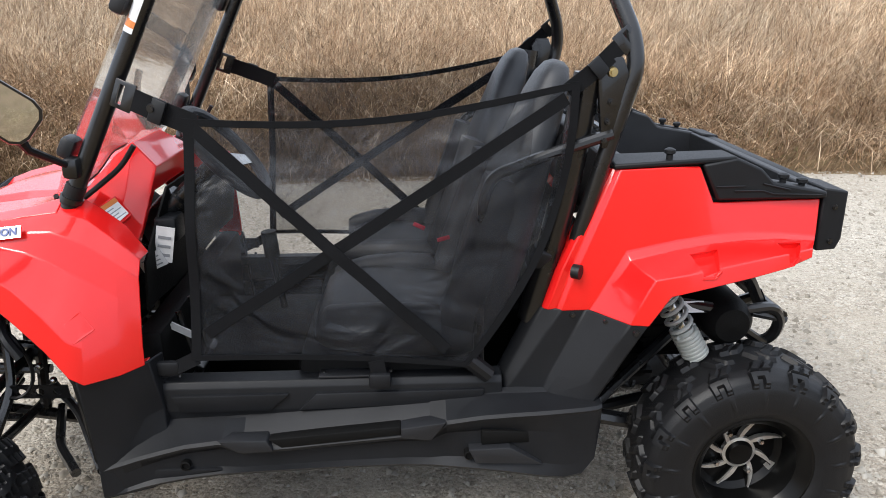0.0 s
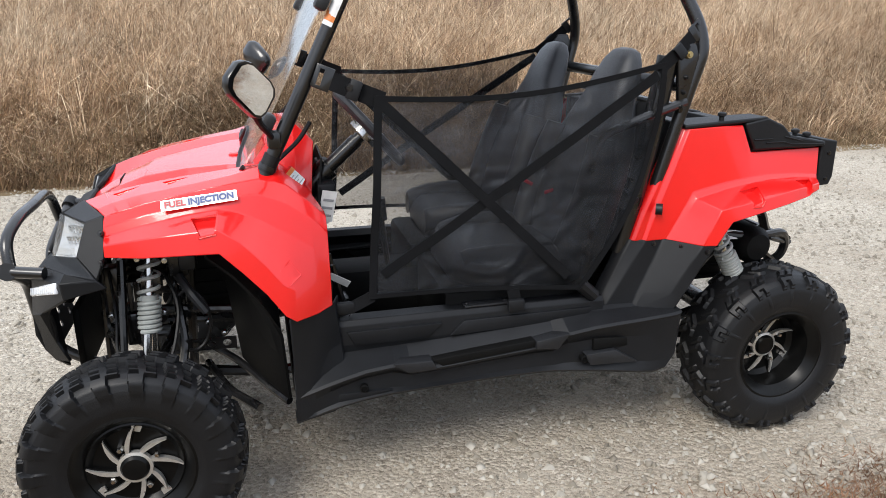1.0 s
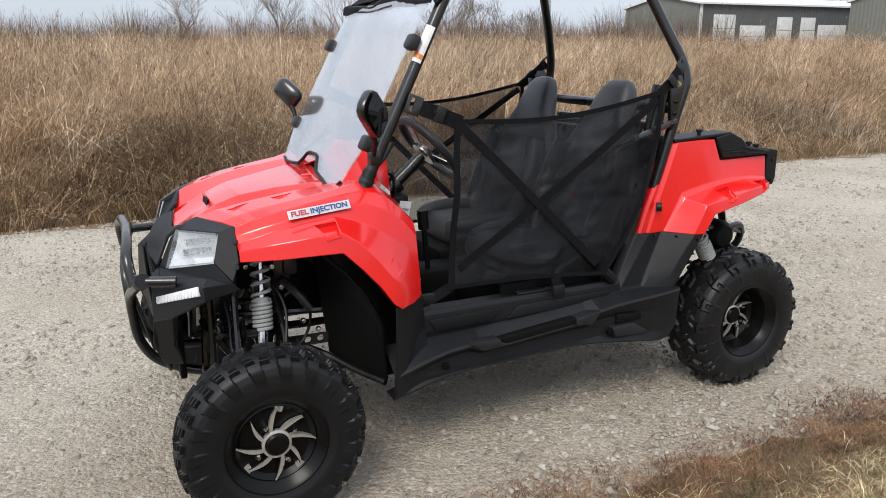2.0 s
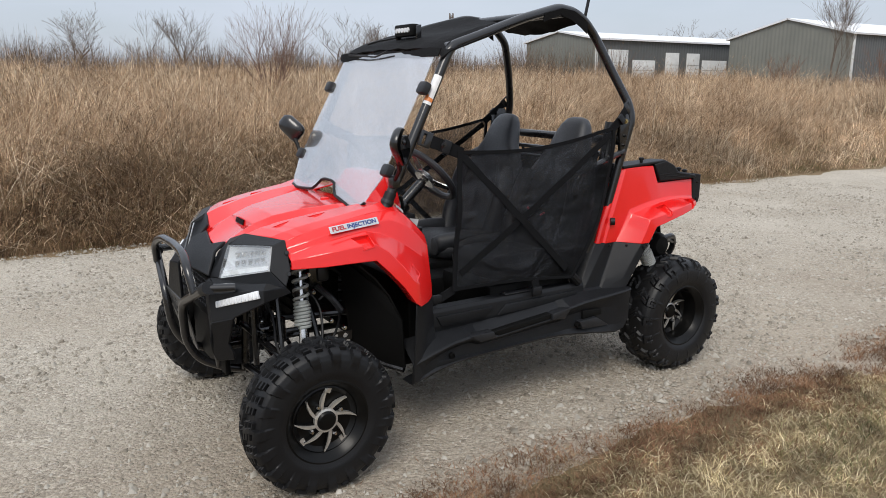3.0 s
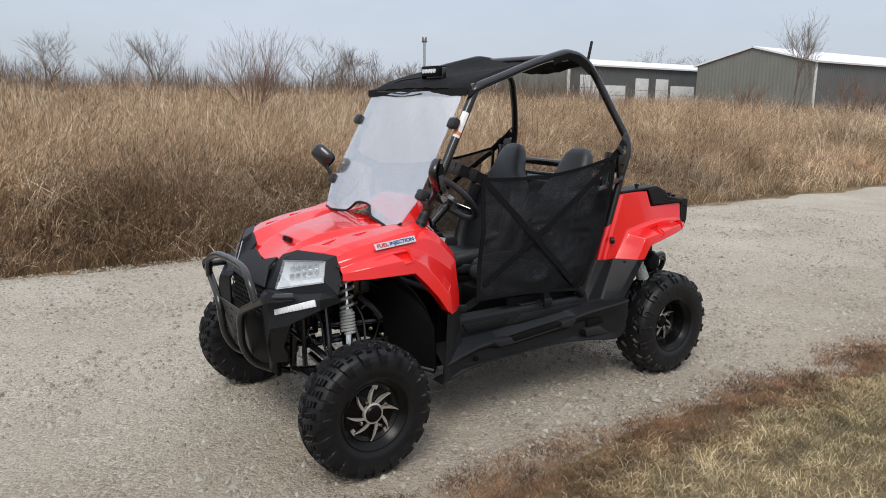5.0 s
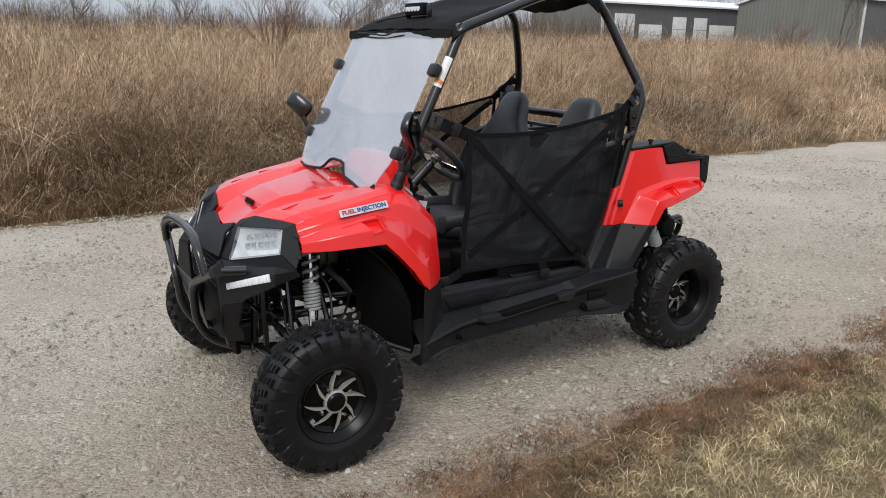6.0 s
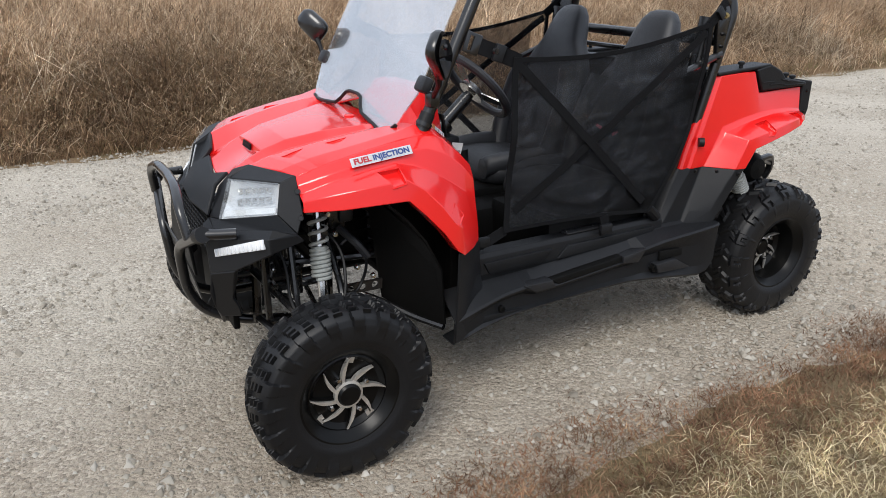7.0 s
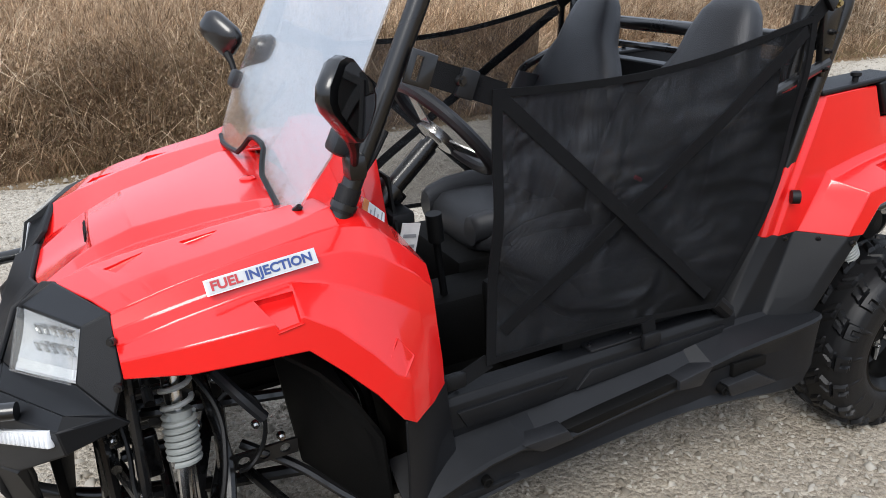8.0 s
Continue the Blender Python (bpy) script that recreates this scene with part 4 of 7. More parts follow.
for s in (-1, 1):
    bm = bmesh.new()
    rows = []
    for x, zb, zr, zl, yb in SKIRT:
        d = zr - zb
        sink = .020 * min(1, max(0, (x + .50) / .12)) * min(1, max(0, (.50 - x) / .12))
        rows.append([(x, s * .446, zl + .008), (x, s * .460, zl), (x, s * (yb - .005), zr + .007), (x, s * yb, zr), (x, s * (yb - .003), zr - .007), (x, s * (yb - .004 - sink), zr - d * .30), (x, s * (yb - .008 - sink * .6), zb + d * .22),
                     (x, s * (yb - .006), zb + .010), (x, s * (yb - .012), zb + .002), (x, s * (yb - .030), zb), (x, s * (yb - .08), zb)])
    sheet(bm, rows, 0.006)
    skirt = part("rocker_panel", bm, BLACK, utv, "matt black moulded side skirt", bevel=0.0025, angle=14)
    # foot pads and grooves along the ledge; the grooves' shade is their near-black colour
    for poly, y0, y1 in (([(-.276, .388), (-.232, .358), (-.156, .361), (-.170, .388)], .480, .5285), ([(.122, .408), (.221, .420), (.188, .376), (.123, .384)], .480, .5275),
                         ([(.270, .350), (.362, .354), (.436, .309), (.287, .315)], .480, .5275), ([(-.445, .318), (-.274, .311), (-.438, .284)], .490, .5185)):
        bm = bmesh.new()
        prism(bm, poly, s * y0, s * y1, 0.003)
        part("step_pad", bm, GREYPL if y1 > .52 else BLACK, skirt)
    bm = bmesh.new()
    prism(bm, [(-.168, .384), (.122, .409), (.123, .388), (-.140, .363)], s * .480, s * .5195, 0.003)
    part("step_groove_shade", bm, DARK, skirt)
    bm = bmesh.new()
    prism(bm, [(.300, .389), (.404, .383), (.408, .356), (.300, .352)], s * .480, s * .5115, 0.003)
    part("step_groove_shade", bm, DARK, skirt)
    # drain holes are near-black plugs, the hole's darkness put into the colour
    for x, z in ((-.352, .325), (.272, .332)):
        bm = bmesh.new()
        closed_lathe(bm, [(.011, s * .486), (.011, s * .5205), (.008, s * .5215), (.008, s * .517)], (x, 0, z), 16)
        part("drain_hole", bm, DARK, skirt)
    # upper sill with its two raised panels
    bm = bmesh.new()
    rows = [[(x, s * .395, .470), (x, s * .405, .494), (x, s * .448, .492), (x, s * .456, .478), (x, s * .458, .425), (x, s * .452, .40)] for x in (-.44, -.30, -.1, .1, .25, .35)]
    sheet(bm, rows, 0.005)
    sill = part("sill", bm, BLACK, utv, "black door sill", bevel=0.005)
    for poly in ([(-.365, .424), (-.17, .424), (-.125, .464), (-.385, .464)], [(-.105, .424), (.30, .432), (.31, .466), (-.065, .464)]):
        bm = bmesh.new()
        prism(bm, poly, s * .452, s * .4645, 0.003)
        part("raised_panel", bm, BLACK, sill)
    bm = bmesh.new()
    box(bm, (.02, s * .425, .497), (.16, .05, .006), bev=.002)
    part("sill_plate", bm, GREYPL, sill, "scuffed grey sill plate")
    for x in (-.37, -.05, .06, .10):
        bm = bmesh.new()
        bolt(bm, (x, s * .43, .5), (0, 0, 1), .005, .004)
        part("bolt", bm, STEEL, sill)
    # front post panel below the fender
    bm = bmesh.new()
    rows = [[(-.532, s * .568, .560), (-.495, s * .545, .556), (-.455, s * .518, .556), (-.415, s * .480, .562), (-.400, s * .43, .560)],
            [(-.528, s * .552, .43), (-.490, s * .532, .43), (-.435, s * .488, .43), (-.40, s * .466, .44), (-.395, s * .43, .44)],
            [(-.528, s * .542, .33), (-.490, s * .530, .335), (-.44, s * .502, .35), (-.395, s * .478, .375), (-.390, s * .43, .38)],
            [(-.530, s * .538, .262), (-.490, s * .530, .262), (-.43, s * .512, .265), (-.40, s * .500, .275), (-.390, s * .46, .27)]]
    sheet(bm, rows, 0.006)
    part("front_post_panel", bm, BLACK, utv, "matt black panel below the front fender", bevel=0.005)
    # rear post panel with vertical ribs
    bm = bmesh.new()
    top = [(.415, .398, .644), (.441, .420, .644), (.482, .436, .643), (.536, .435, .643), (.550, .447, .642), (.611, .521, .641), (.645, .531, .640), (.660, .500, .636)]
    bot = [(.318, .398, .436), (.334, .430, .436), (.352, .446, .438), (.434, .450, .438), (.446, .462, .440), (.512, .492, .446), (.548, .506, .450), (.562, .485, .450)]
    rows = []
    for i in range(5):
        f = i / 4
        rows.append([tuple(Vector(mir(a, s)) * (1 - f) + Vector(mir(b, s)) * f) for a, b in zip(top, bot)])
    sheet(bm, rows, 0.006)
    rp = part("rear_post_panel", bm, BLACK, utv, "matt black ribbed panel below the rear fender", bevel=0.004, angle=14)
    for q in ((.506, .438, .630), (.572, .476, .628), (.622, .529, .624)):
        bm = bmesh.new()
        bolt(bm, mir(q, s), (0, s, .1), .0075, .006)
        part("bolt", bm, STEEL, rp)

# --- rear fenders and cargo box ---
for s in (-1, 1):
    bm = bmesh.new()
    outer = [(.482, .438, .640), (.510, .436, .730), (.557, .431, .850), (.597, .424, .953), (.700, .424, .957), (.764, .423, .957), (.801, .422, .878), (.930, .418, .880), (1.040, .412, .880)]
    crease = [(.540, .437, .640), (.578, .438, .703), (.598, .438, .740), (.616, .438, .775), (.719, .438, .797), (.800, .437, .809), (.860, .436, .814), (.950, .433, .811), (1.036, .424, .799)]
    step = [(.552, .449, .640), (.588, .450, .698), (.606, .450, .729), (.622, .450, .758), (.718, .450, .782), (.800, .449, .795), (.860, .448, .800), (.950, .444, .799), (1.030, .434, .791)]
    ridge = [(.611, .525, .640), (.630, .527, .690), (.642, .527, .716), (.655, .527, .741), (.725, .527, .752), (.794, .525, .765), (.860, .518, .776), (.935, .503, .784), (1.008, .472, .787)]
    low_ = [(.647, .534, .640), (.668, .534, .673), (.679, .534, .690), (.690, .534, .706), (.740, .534, .717), (.795, .532, .729), (.865, .524, .742), (.935, .509, .754), (1.006, .478, .768)]
    lip = [(x + .004, y - .036, z + (.0 if i < 3 else .002)) for i, (x, y, z) in enumerate(low_)]
    sheet(bm, [[mir(p, s) for p in row] for row in (outer, crease, step, ridge, low_, lip)], 0)
    # rounded rib down the front edge
    front = [outer[:4], [(x - .012, y - .010, z) for x, y, z in outer[:4]], [(.452, .430, .640), (.480, .428, .730), (.532, .422, .850), (.580, .412, .953)],
             [(.440, .420, .640), (.468, .418, .730), (.522, .412, .850), (.572, .404, .953)], [(.436, .390, .640), (.464, .388, .730), (.518, .384, .850), (.570, .380, .953)]]
    sheet(bm, [[mir(p, s) for p in row] for row in front], 0)
    bmesh.ops.remove_doubles(bm, verts=bm.verts, dist=.0005)
    bmesh.ops.recalc_face_normals(bm, faces=bm.faces)
    bm.normal_update()
    bmesh.ops.solidify(bm, geom=list(bm.faces), thickness=.005)
    rf = part("rear_fender", bm, RED, utv, "glossy red rear fender beside the cargo box", angle=24)
    edge(rf, .006, 20)
    pocket(rf, [mir(q, s) for q in ((.741, .472, .783), (.800, .472, .795), (.787, .532, .762), (.777, .536, .750), (.754, .536, .748))], (0, s * .62, .78), .020, RED, rise=(1.0, 1.0, .4, .3, .3))
    pocket(rf, [mir(q, s) for q in ((.934, .458, .799), (.990, .450, .796), (.970, .500, .777), (.959, .506, .766), (.947, .508, .763))], (0, s * .62, .78), .020, RED, rise=(1.0, 1.0, .4, .3, .3))
    bm = bmesh.new()
    tube(bm, [mir((.500, .442, .735), s), mir((.515, .452, .735), s)], .016, 12)
    part("plug", bm, RUBBER, rf)

bm = bmesh.new()
# box walls: two sides, front and tail, floor
side = [(.575, .80), (.578, .966), (.83, .972), (.895, .950), (.925, .918), (1.060, .895), (1.066, .80)]
for s in (-1, 1):
    prism(bm, side, s * .355, s * .395)
prism(bm, [(.575, .80), (.575, .966), (.625, .966), (.625, .80)], -.355, .355)
prism(bm, [(1.030, .80), (1.030, .900), (1.066, .893), (1.066, .80)], -.355, .355)
prism(bm, [(.575, .79), (.575, .82), (1.066, .82), (1.066, .79)], -.355, .355)
cargo = part("cargo_box", bm, GREYPL, utv, "dark grey open cargo box", bevel=0.005)
for s in (-1, 1):
    bm = bmesh.new()
    prism(bm, [(.768, .962), (.806, .884), (1.044, .886), (1.044, .900), (.925, .922), (.895, .952), (.84, .976)], s * .385, s * .432)
    ck = part("corner_cap", bm, BLACK, cargo, "black moulded cargo box corner", bevel=0.005)
    bm = bmesh.new()
    slab(bm, [mir(q, s) for q in ((.580, .345, .972), (.580, .426, .964), (.84, .430, .979), (.84, .345, .978))][::-s], 0.012)
    bmesh.ops.recalc_face_normals(bm, faces=bm.faces)
    part("rim", bm, BLACK, cargo, bevel=0.004)
    for rib in ([(.84, .440, .905), (.90, .440, .905), (.925, .440, .897), (1.03, .440, .894)], [(.80, .436, .915), (.86, .436, .915)], [(.90, .436, .920), (.96, .436, .906)]):
        bm = bmesh.new()
        tube(bm, [mir((x, .433, z), s) for x, _y, z in rib], .0022, 6)
        part("moulded_rib", bm, BLACK, ck)
    for q in ((.700, .412, .976), (.955, .405, .918), (1.000, .40, .906)):
        bm = bmesh.new()
        closed_lathe(bm, [(.007, q[2] - .008), (.007, q[2] + .006), (.012, q[2] + .009), (.012, q[2] + .016), (.007, q[2] + .019)], (q[0], s * q[1], 0), 14, "z")
        part("tie_down_knob", bm, BLACK, cargo)
    bm = bmesh.new()
    prism(bm, [(1.044, .905), (1.098, .897), (1.098, .790), (1.088, .765), (1.044, .762)], s * .30, s * .418)
    te = part("tail_end", bm, BLACK, cargo, "black tail end plate", bevel=0.004)
    for z in (.862, .785):
        bm = bmesh.new()
        bolt(bm, (1.072, s * .419, z), (0, s, 0), .007, .005)
        part("bolt", bm, STEEL, te)
bm = bmesh.new()
box(bm, (1.075, 0, .845), (.035, .62, .10), bev=.008)
part("tailgate", bm, BLACK, cargo)
bm = bmesh.new()
tube(bm, [(.60, -.33, 1.005), (.60, .33, 1.005)], .010, 8)
part("box_rail", bm, STEEL, cargo)

# --- roll cage ---
CAGE = [(-.572, .405, .865), (-.545, .403, .92), (-.285, .395, 1.438), (-.127, .375, 1.488), (.07, .355, 1.552), (.27, .325, 1.603), (.36, .315, 1.594), (.43, .31, 1.560), (.49, .31, 1.500), (.555, .36, 1.350), (.605, .41, 1.225), (.612, .425, 1.160), (.560, .415, .975), (.49, .40, .70), (.44, .39, .50)]
for s in (-1, 1):
    bm = bmesh.new()
    tube(bm, [mir(p, s) for p in CAGE], 0.0180, 14, fillet=0.03)
    bar = part("roll_bar", bm, STEEL, utv, "black tubular roll bar")
    # collars and clamps on the front post
    bm = bmesh.new()
    tube(bm, [mir((-.560, .404, .892), s), mir((-.540, .403, .932), s)], .0208, 14)
    part("collar", bm, RUBBER, bar)
    bm = bmesh.new()
    tube(bm, [mir((-.557, .404, .898), s), mir((-.552, .404, .908), s)], .0235, 14)
    part("clamp", bm, STEEL, bar)
    bm = bmesh.new()
    tube(bm, [mir(q, s) for q in ((-.565, .375, .880), (-.520, .350, .915), (-.470, .335, .955), (-.440, .330, 1.0))], .006, 8, fillet=.03)
    part("cable", bm, RUBBER, bar)
    if s < 0:
        for (z0, z1, mt, nm) in ((1.235, 1.335, WHITE, "sticker"), (1.245, 1.270, ORANGE, "sticker_band")):
            bm = bmesh.new()
            f = lambda z: -.545 + (z - .92) * (.260 / .518)
            g = .0186 if mt is WHITE else .0190
            n = Vector((-.6, -.8, .2)).normalized() * g
            d = Vector((.260, 0, .518)).normalized()
            tube_pts = []
            for a in np.linspace(-.9, .9, 6):
                q = Matrix.Rotation(a, 3, d) @ n
                tube_pts.append(q)
            v0 = [bm.verts.new(Vector((f(z0), -.3985, z0)) + q) for q in tube_pts]
            v1 = [bm.verts.new(Vector((f(z1), -.3970, z1)) + q) for q in tube_pts]
            for i in range(5):
                bm.faces.new((v0[i], v0[i + 1], v1[i + 1], v1[i]))
            part(nm, bm, mt, bar, "white printed warning sticker" if mt is WHITE else "")
    # shoulder bracket with bolts behind the seat
    bm = bmesh.new()
    prism(bm, [(.538, 1.09), (.530, 1.160), (.545, 1.184), (.582, 1.184), (.596, 1.150), (.580, 1.075), (.560, 1.00), (.548, 1.00)], s * .418, s * .436, .004)
    br_ = part("hinge_bracket", bm, STEEL, utv, "black steel hinge bracket")
    for q, mt, r in (((.560, .440, 1.155), BRASS, .012), ((.560, .440, 1.095), STEEL, .007), ((.556, .440, 1.055), STEEL, .007), ((.550, .440, 1.018), STEEL, .007)):
        bm = bmesh.new()
        bolt(bm, mir(q, s), (0, s, 0), r, .012)
        part("bolt", bm, mt, br_)
    bm = bmesh.new()
    tube(bm, [mir((.520, .405, 1.15), s), mir((.485, .395, .90), s), mir((.42, .385, .60), s)], .030, 12, fillet=.05)
    part("rear_strut", bm, STEEL, utv)
    # hip bar beside the seat
    bm = bmesh.new()
    tube(bm, [mir(p, s) for p in ((.57, .43, 1.03), (.43, .43, .985), (.325, .43, .945), (.305, .43, .90), (.298, .43, .60), (.30, .42, .48))], .0125, 10, fillet=.04)
    part("hip_bar", bm, STEEL, utv, "black padded hip bar")
bm = bmesh.new()
tube(bm, [(.575, -.415, 1.070), (.575, .415, 1.070)], .0185, 12)
part("cross_bar", bm, STEEL, utv, "black seat-back cross bar")
bm = bmesh.new()
tube(bm, [(-.285, -.395, 1.436), (-.285, .395, 1.436)], .0185, 12)
part("cross_bar", bm, STEEL, utv)
bm = bmesh.new()
tube(bm, [(.30, -.325, 1.585), (.30, .325, 1.585)], .0185, 12)
part("cross_bar", bm, STEEL, utv)

# canvas roof stretched over the bars
bm = bmesh.new()
cage_xz = [(-.335, 1.428, .415), (-.305, 1.450, .420), (-.25, 1.472, .412), (-.127, 1.512, .398), (-.03, 1.543, .388), (.07, 1.576, .378), (.17, 1.604, .365), (.27, 1.628, .348), (.34, 1.622, .340), (.395, 1.602, .335), (.43, 1.580, .332)]
rows = []
for i, (x, z, hw) in enumerate(cage_xz):
    row = []
    for k in range(17):
        f = -1 + 2 * k / 16
        crown = .010 * (1 - f * f) * max(0, min(1, (.0 - x) / .2)) - .055 * (1 - f * f) * max(0, min(1, (x + .20) / .35))
        hem = -.030 * max(0, (abs(f) - .9) / .1)
        row.append((x + .005 * math.sin(k * 1.7 + i), f * hw, z + crown + hem + .003 * math.sin(k * 2.3 + i * 1.9)))
    rows.append(row)
sheet(bm, rows, 0.005)
roof = part("roof_canopy", bm, CANVAS, utv, "black stretched canvas roof", angle=60)
bm = bmesh.new()
sheet(bm, [[(-.337, -.412 + .824 * k / 12, 1.430 + .005 * math.sin(k * 1.3)) for k in range(13)], [(-.345, -.402 + .804 * k / 12, 1.402 + .004 * math.sin(k * 2.1)) for k in range(13)]], .004)
part("front_valance", bm, CANVAS, roof)
for s in (-1, 1):
    bm = bmesh.new()
    sheet(bm, [[(x, s * hw, z - .030) for x, z, hw in cage_xz[6:]], [(x, s * (hw - .006), z - .062 - .010 * math.sin(x * 19)) for x, z, hw in cage_xz[6:]]], .004)
    part("side_flap", bm, CANVAS, roof)
bm = bmesh.new()
tube(bm, [(-.30, .22, 1.468), (-.29, .16, 1.478), (-.28, .10, 1.482), (-.265, .04, 1.488)], .004, 6, fillet=.02)
tube(bm, [(-.352, .30, 1.425), (-.36, .15, 1.418), (-.356, .05, 1.41), (-.356, -.05, 1.43)], .0035, 6, fillet=.03)
part("cable", bm, RUBBER, roof)

# light bar on the roof
bm = bmesh.new()
LBX, LBY, LBZ = -.268, -.030, 1.512
box(bm, (LBX + .012, LBY, LBZ), (.035, .135, .046), bev=.006)
for i in range(9):
    box(bm, (LBX + .036, LBY - .056 + .014 * i, LBZ), (.018, .004, .042))
lb = part("light_bar", bm, DARK, utv, "small black light bar with white LED cells")
for i in range(5):
    bm = bmesh.new()
    q = Matrix.Translation((LBX - .007, LBY - .044 + .022 * i, LBZ)) @ Matrix.Rotation(radians(90), 4, "Y")
    bmesh.ops.create_cone(bm, cap_ends=True, segments=14, radius1=.0095, radius2=.0095, depth=.006, matrix=q)
    part("led_cell", bm, LED, lb)
for sy in (-1, 1):
    bm = bmesh.new()
    box(bm, (LBX + .02, LBY + sy * .078, LBZ - .010), (.022, .010, .05), bev=.003)
    part("mount", bm, STEEL, lb)
# short whip on the rear bar
bm = bmesh.new()
tube(bm, [(.420, -.315, 1.555), (.445, -.315, 1.662)], .0065, 8)
part("aerial", bm, RUBBER, utv, "short black aerial stub")

# --- windscreen ---
SLOPE = (.300 / .56)


def ws(y, z):
    return (-.618 + (z - .88) * SLOPE - .012 * (1 - (y / .42) ** 2), y, z)


low = [(-.385, .985), (-.355, .925), (-.345, .895), (-.315, .872), (-.28, .866), (-.20, .880), (-.11, .894), (-.085, .910), (-.06, .934), (-.03, .940), (.03, .940), (.06, .934), (.085, .910), (.11, .894), (.20, .886), (.28, .882), (.325, .890), (.35, .920), (.385, .985)]
bm = bmesh.new()
rows = []
for i in range(9):
    f = i / 8
    row = []
    for y, z in low:
        yt, zt = y * (.372 / .385), 1.425
        row.append(ws(y + (yt - y) * f, z + (zt - z) * f))
    rows.append(row)
sheet(bm, rows, 0.004)
screen = part("windscreen", bm, WINDSHIELD, utv, "clear plastic windscreen")
screen.visible_shadow = False
bm = bmesh.new()
tube(bm, [Vector(ws(y, z)) for y, z in low[2:-2]], .0060, 6)
part("edge_trim", bm, RUBBER, screen, "black rubber edge trim")
for s in (-1, 1):
    for (x, y, z) in ((-.398, .398, 1.292), (-.545, .392, 1.010)):
        bm = bmesh.new()
        box(bm, (x - .002, s * y, z), (.032, .052, .046), Euler((0, radians(28), 0)).to_matrix(), .010)
        part("screen_clamp", bm, GREYPL, screen, "grey plastic screen clamp")

# --- mirrors ---
for s in (-1, 1):
    c = Vector((-.585, s * .556, 1.107)) if s < 0 else Vector((-.553, s * .486, 1.115))
    yaw = radians(-49.5) if s < 0 else radians(42)
    M = Matrix.Translation(c) @ Matrix.Rotation(yaw, 4, "Z") @ Matrix.Rotation(radians(3), 4, "Y") @ Matrix.Scale(1.06 if s < 0 else 0.95, 4)
    outline = [(-s * y, z) for y, z in ((-.016, .060), (.002, .055), (.053, .014), (.064, -.004), (.062, -.022), (.036, -.054), (.020, -.062), (.002, -.058), (-.054, -.008), (-.064, .010), (-.060, .030), (-.034, .057))]
    bm = bmesh.new()
    rings = []
    for xo, sc in ((.012, .97), (.008, 1.0), (-.004, 1.0), (-.012, .91), (-.021, .64), (-.025, .28)):
        rings.append([bm.verts.new(M @ Vector((xo, y * sc, z * sc))) for y, z in outline])
    for a, b in zip(rings, rings[1:]):
        for k in range(12):
            bm.faces.new((a[k], a[(k + 1) % 12], b[(k + 1) % 12], b[k]))
    bm.faces.new(rings[0])
    bm.faces.new(rings[-1][::-1])
    bmesh.ops.recalc_face_normals(bm, faces=bm.faces)
    mirror = part("side_mirror", bm, STEEL, utv, "black side mirror on a short stem", angle=60)
    bm = bmesh.new()
    bm.faces.new([bm.verts.new(M @ Vector((.0165 + s * y * .06, y * .88, z * .88))) for y, z in outline])
    part("mirror_glass", bm, MIRROR, mirror)
    bm = bmesh.new()
    foot = Vector((-.535, s * .420, .972))
    tube(bm, [M @ Vector((-.010, -s * .022, -.050)), M @ Vector((-.012, -s * .036, -.076)), foot], [.012, .008, .0065], 8)
    part("stem", bm, RUBBER, mirror)
    bm = bmesh.new()
    box(bm, foot, (.034, .040, .044), bev=.010)
    part("clamp", bm, STEEL, mirror)

# --- dash and steering ---
bm = bmesh.new()
rows = [[(-.585, -.395, .872), (-.585, -.325, .876), (-.59, -.22, .885), (-.575, -.02, .925), (-.59, .22, .870), (-.585, .36, .870)],
        [(-.530, -.400, .868), (-.530, -.325, .900), (-.530, -.22, .955), (-.530, -.02, .985), (-.52, .22, .885), (-.520, .37, .885)],
        [(-.482, -.400, .828), (-.482, -.325, .862), (-.480, -.23, .990), (-.482, -.03, .988), (-.46, .22, .890), (-.455, .375, .880)],
        [(-.445, -.395, .785), (-.445, -.325, .815), (-.428, -.24, .935), (-.428, -.03, .935), (-.41, .22, .860), (-.405, .375, .850)],
        [(-.452, -.390, .745), (-.452, -.325, .785), (-.436, -.25, .880), (-.432, -.03, .880), (-.395, .22, .800), (-.395, .375, .790)]]
sheet(bm, rows, .005)
dash = part("dashboard", bm, RED, utv, "glossy red dashboard cowl", bevel=.006)
bm = bmesh.new()
rows = [[(-.430, -.390, .755), (-.430, -.325, .795), (-.412, -.25, .890), (-.407, -.03, .890), (-.402, .22, .810), (-.402, .375, .800)],
        [(-.440, -.385, .640), (-.440, -.325, .640), (-.42, -.25, .650), (-.42, -.03, .650), (-.425, .22, .650), (-.425, .375, .640)]]
sheet(bm, rows, .005)
part("lower_dash", bm, DARK, dash, "dark panel below the dashboard")
for c, sz in (((-.405, -.27, .80), (.05, .07, .06)), ((-.40, -.12, .84), (.04, .06, .05))):
    bm = bmesh.new()
    box(bm, c, sz, bev=.008)
    part("switch_box", bm, BLACK, dash)
bm = bmesh.new()
lc = [Vector(q) for q in ((-.527, -.398, .866), (-.488, -.407, .833), (-.462, -.352, .856), (-.494, -.338, .887))]
ln = (lc[1] - lc[0]).cross(lc[3] - lc[0]).normalized()
lm = sum(lc, Vector()) / 4
slab(bm, [lm + (q - lm) * 1.25 - ln * .003 for q in lc], .02, .004)
part("dash_shoulder", bm, RED, dash)
bm = bmesh.new()
slab(bm, lc, .002)
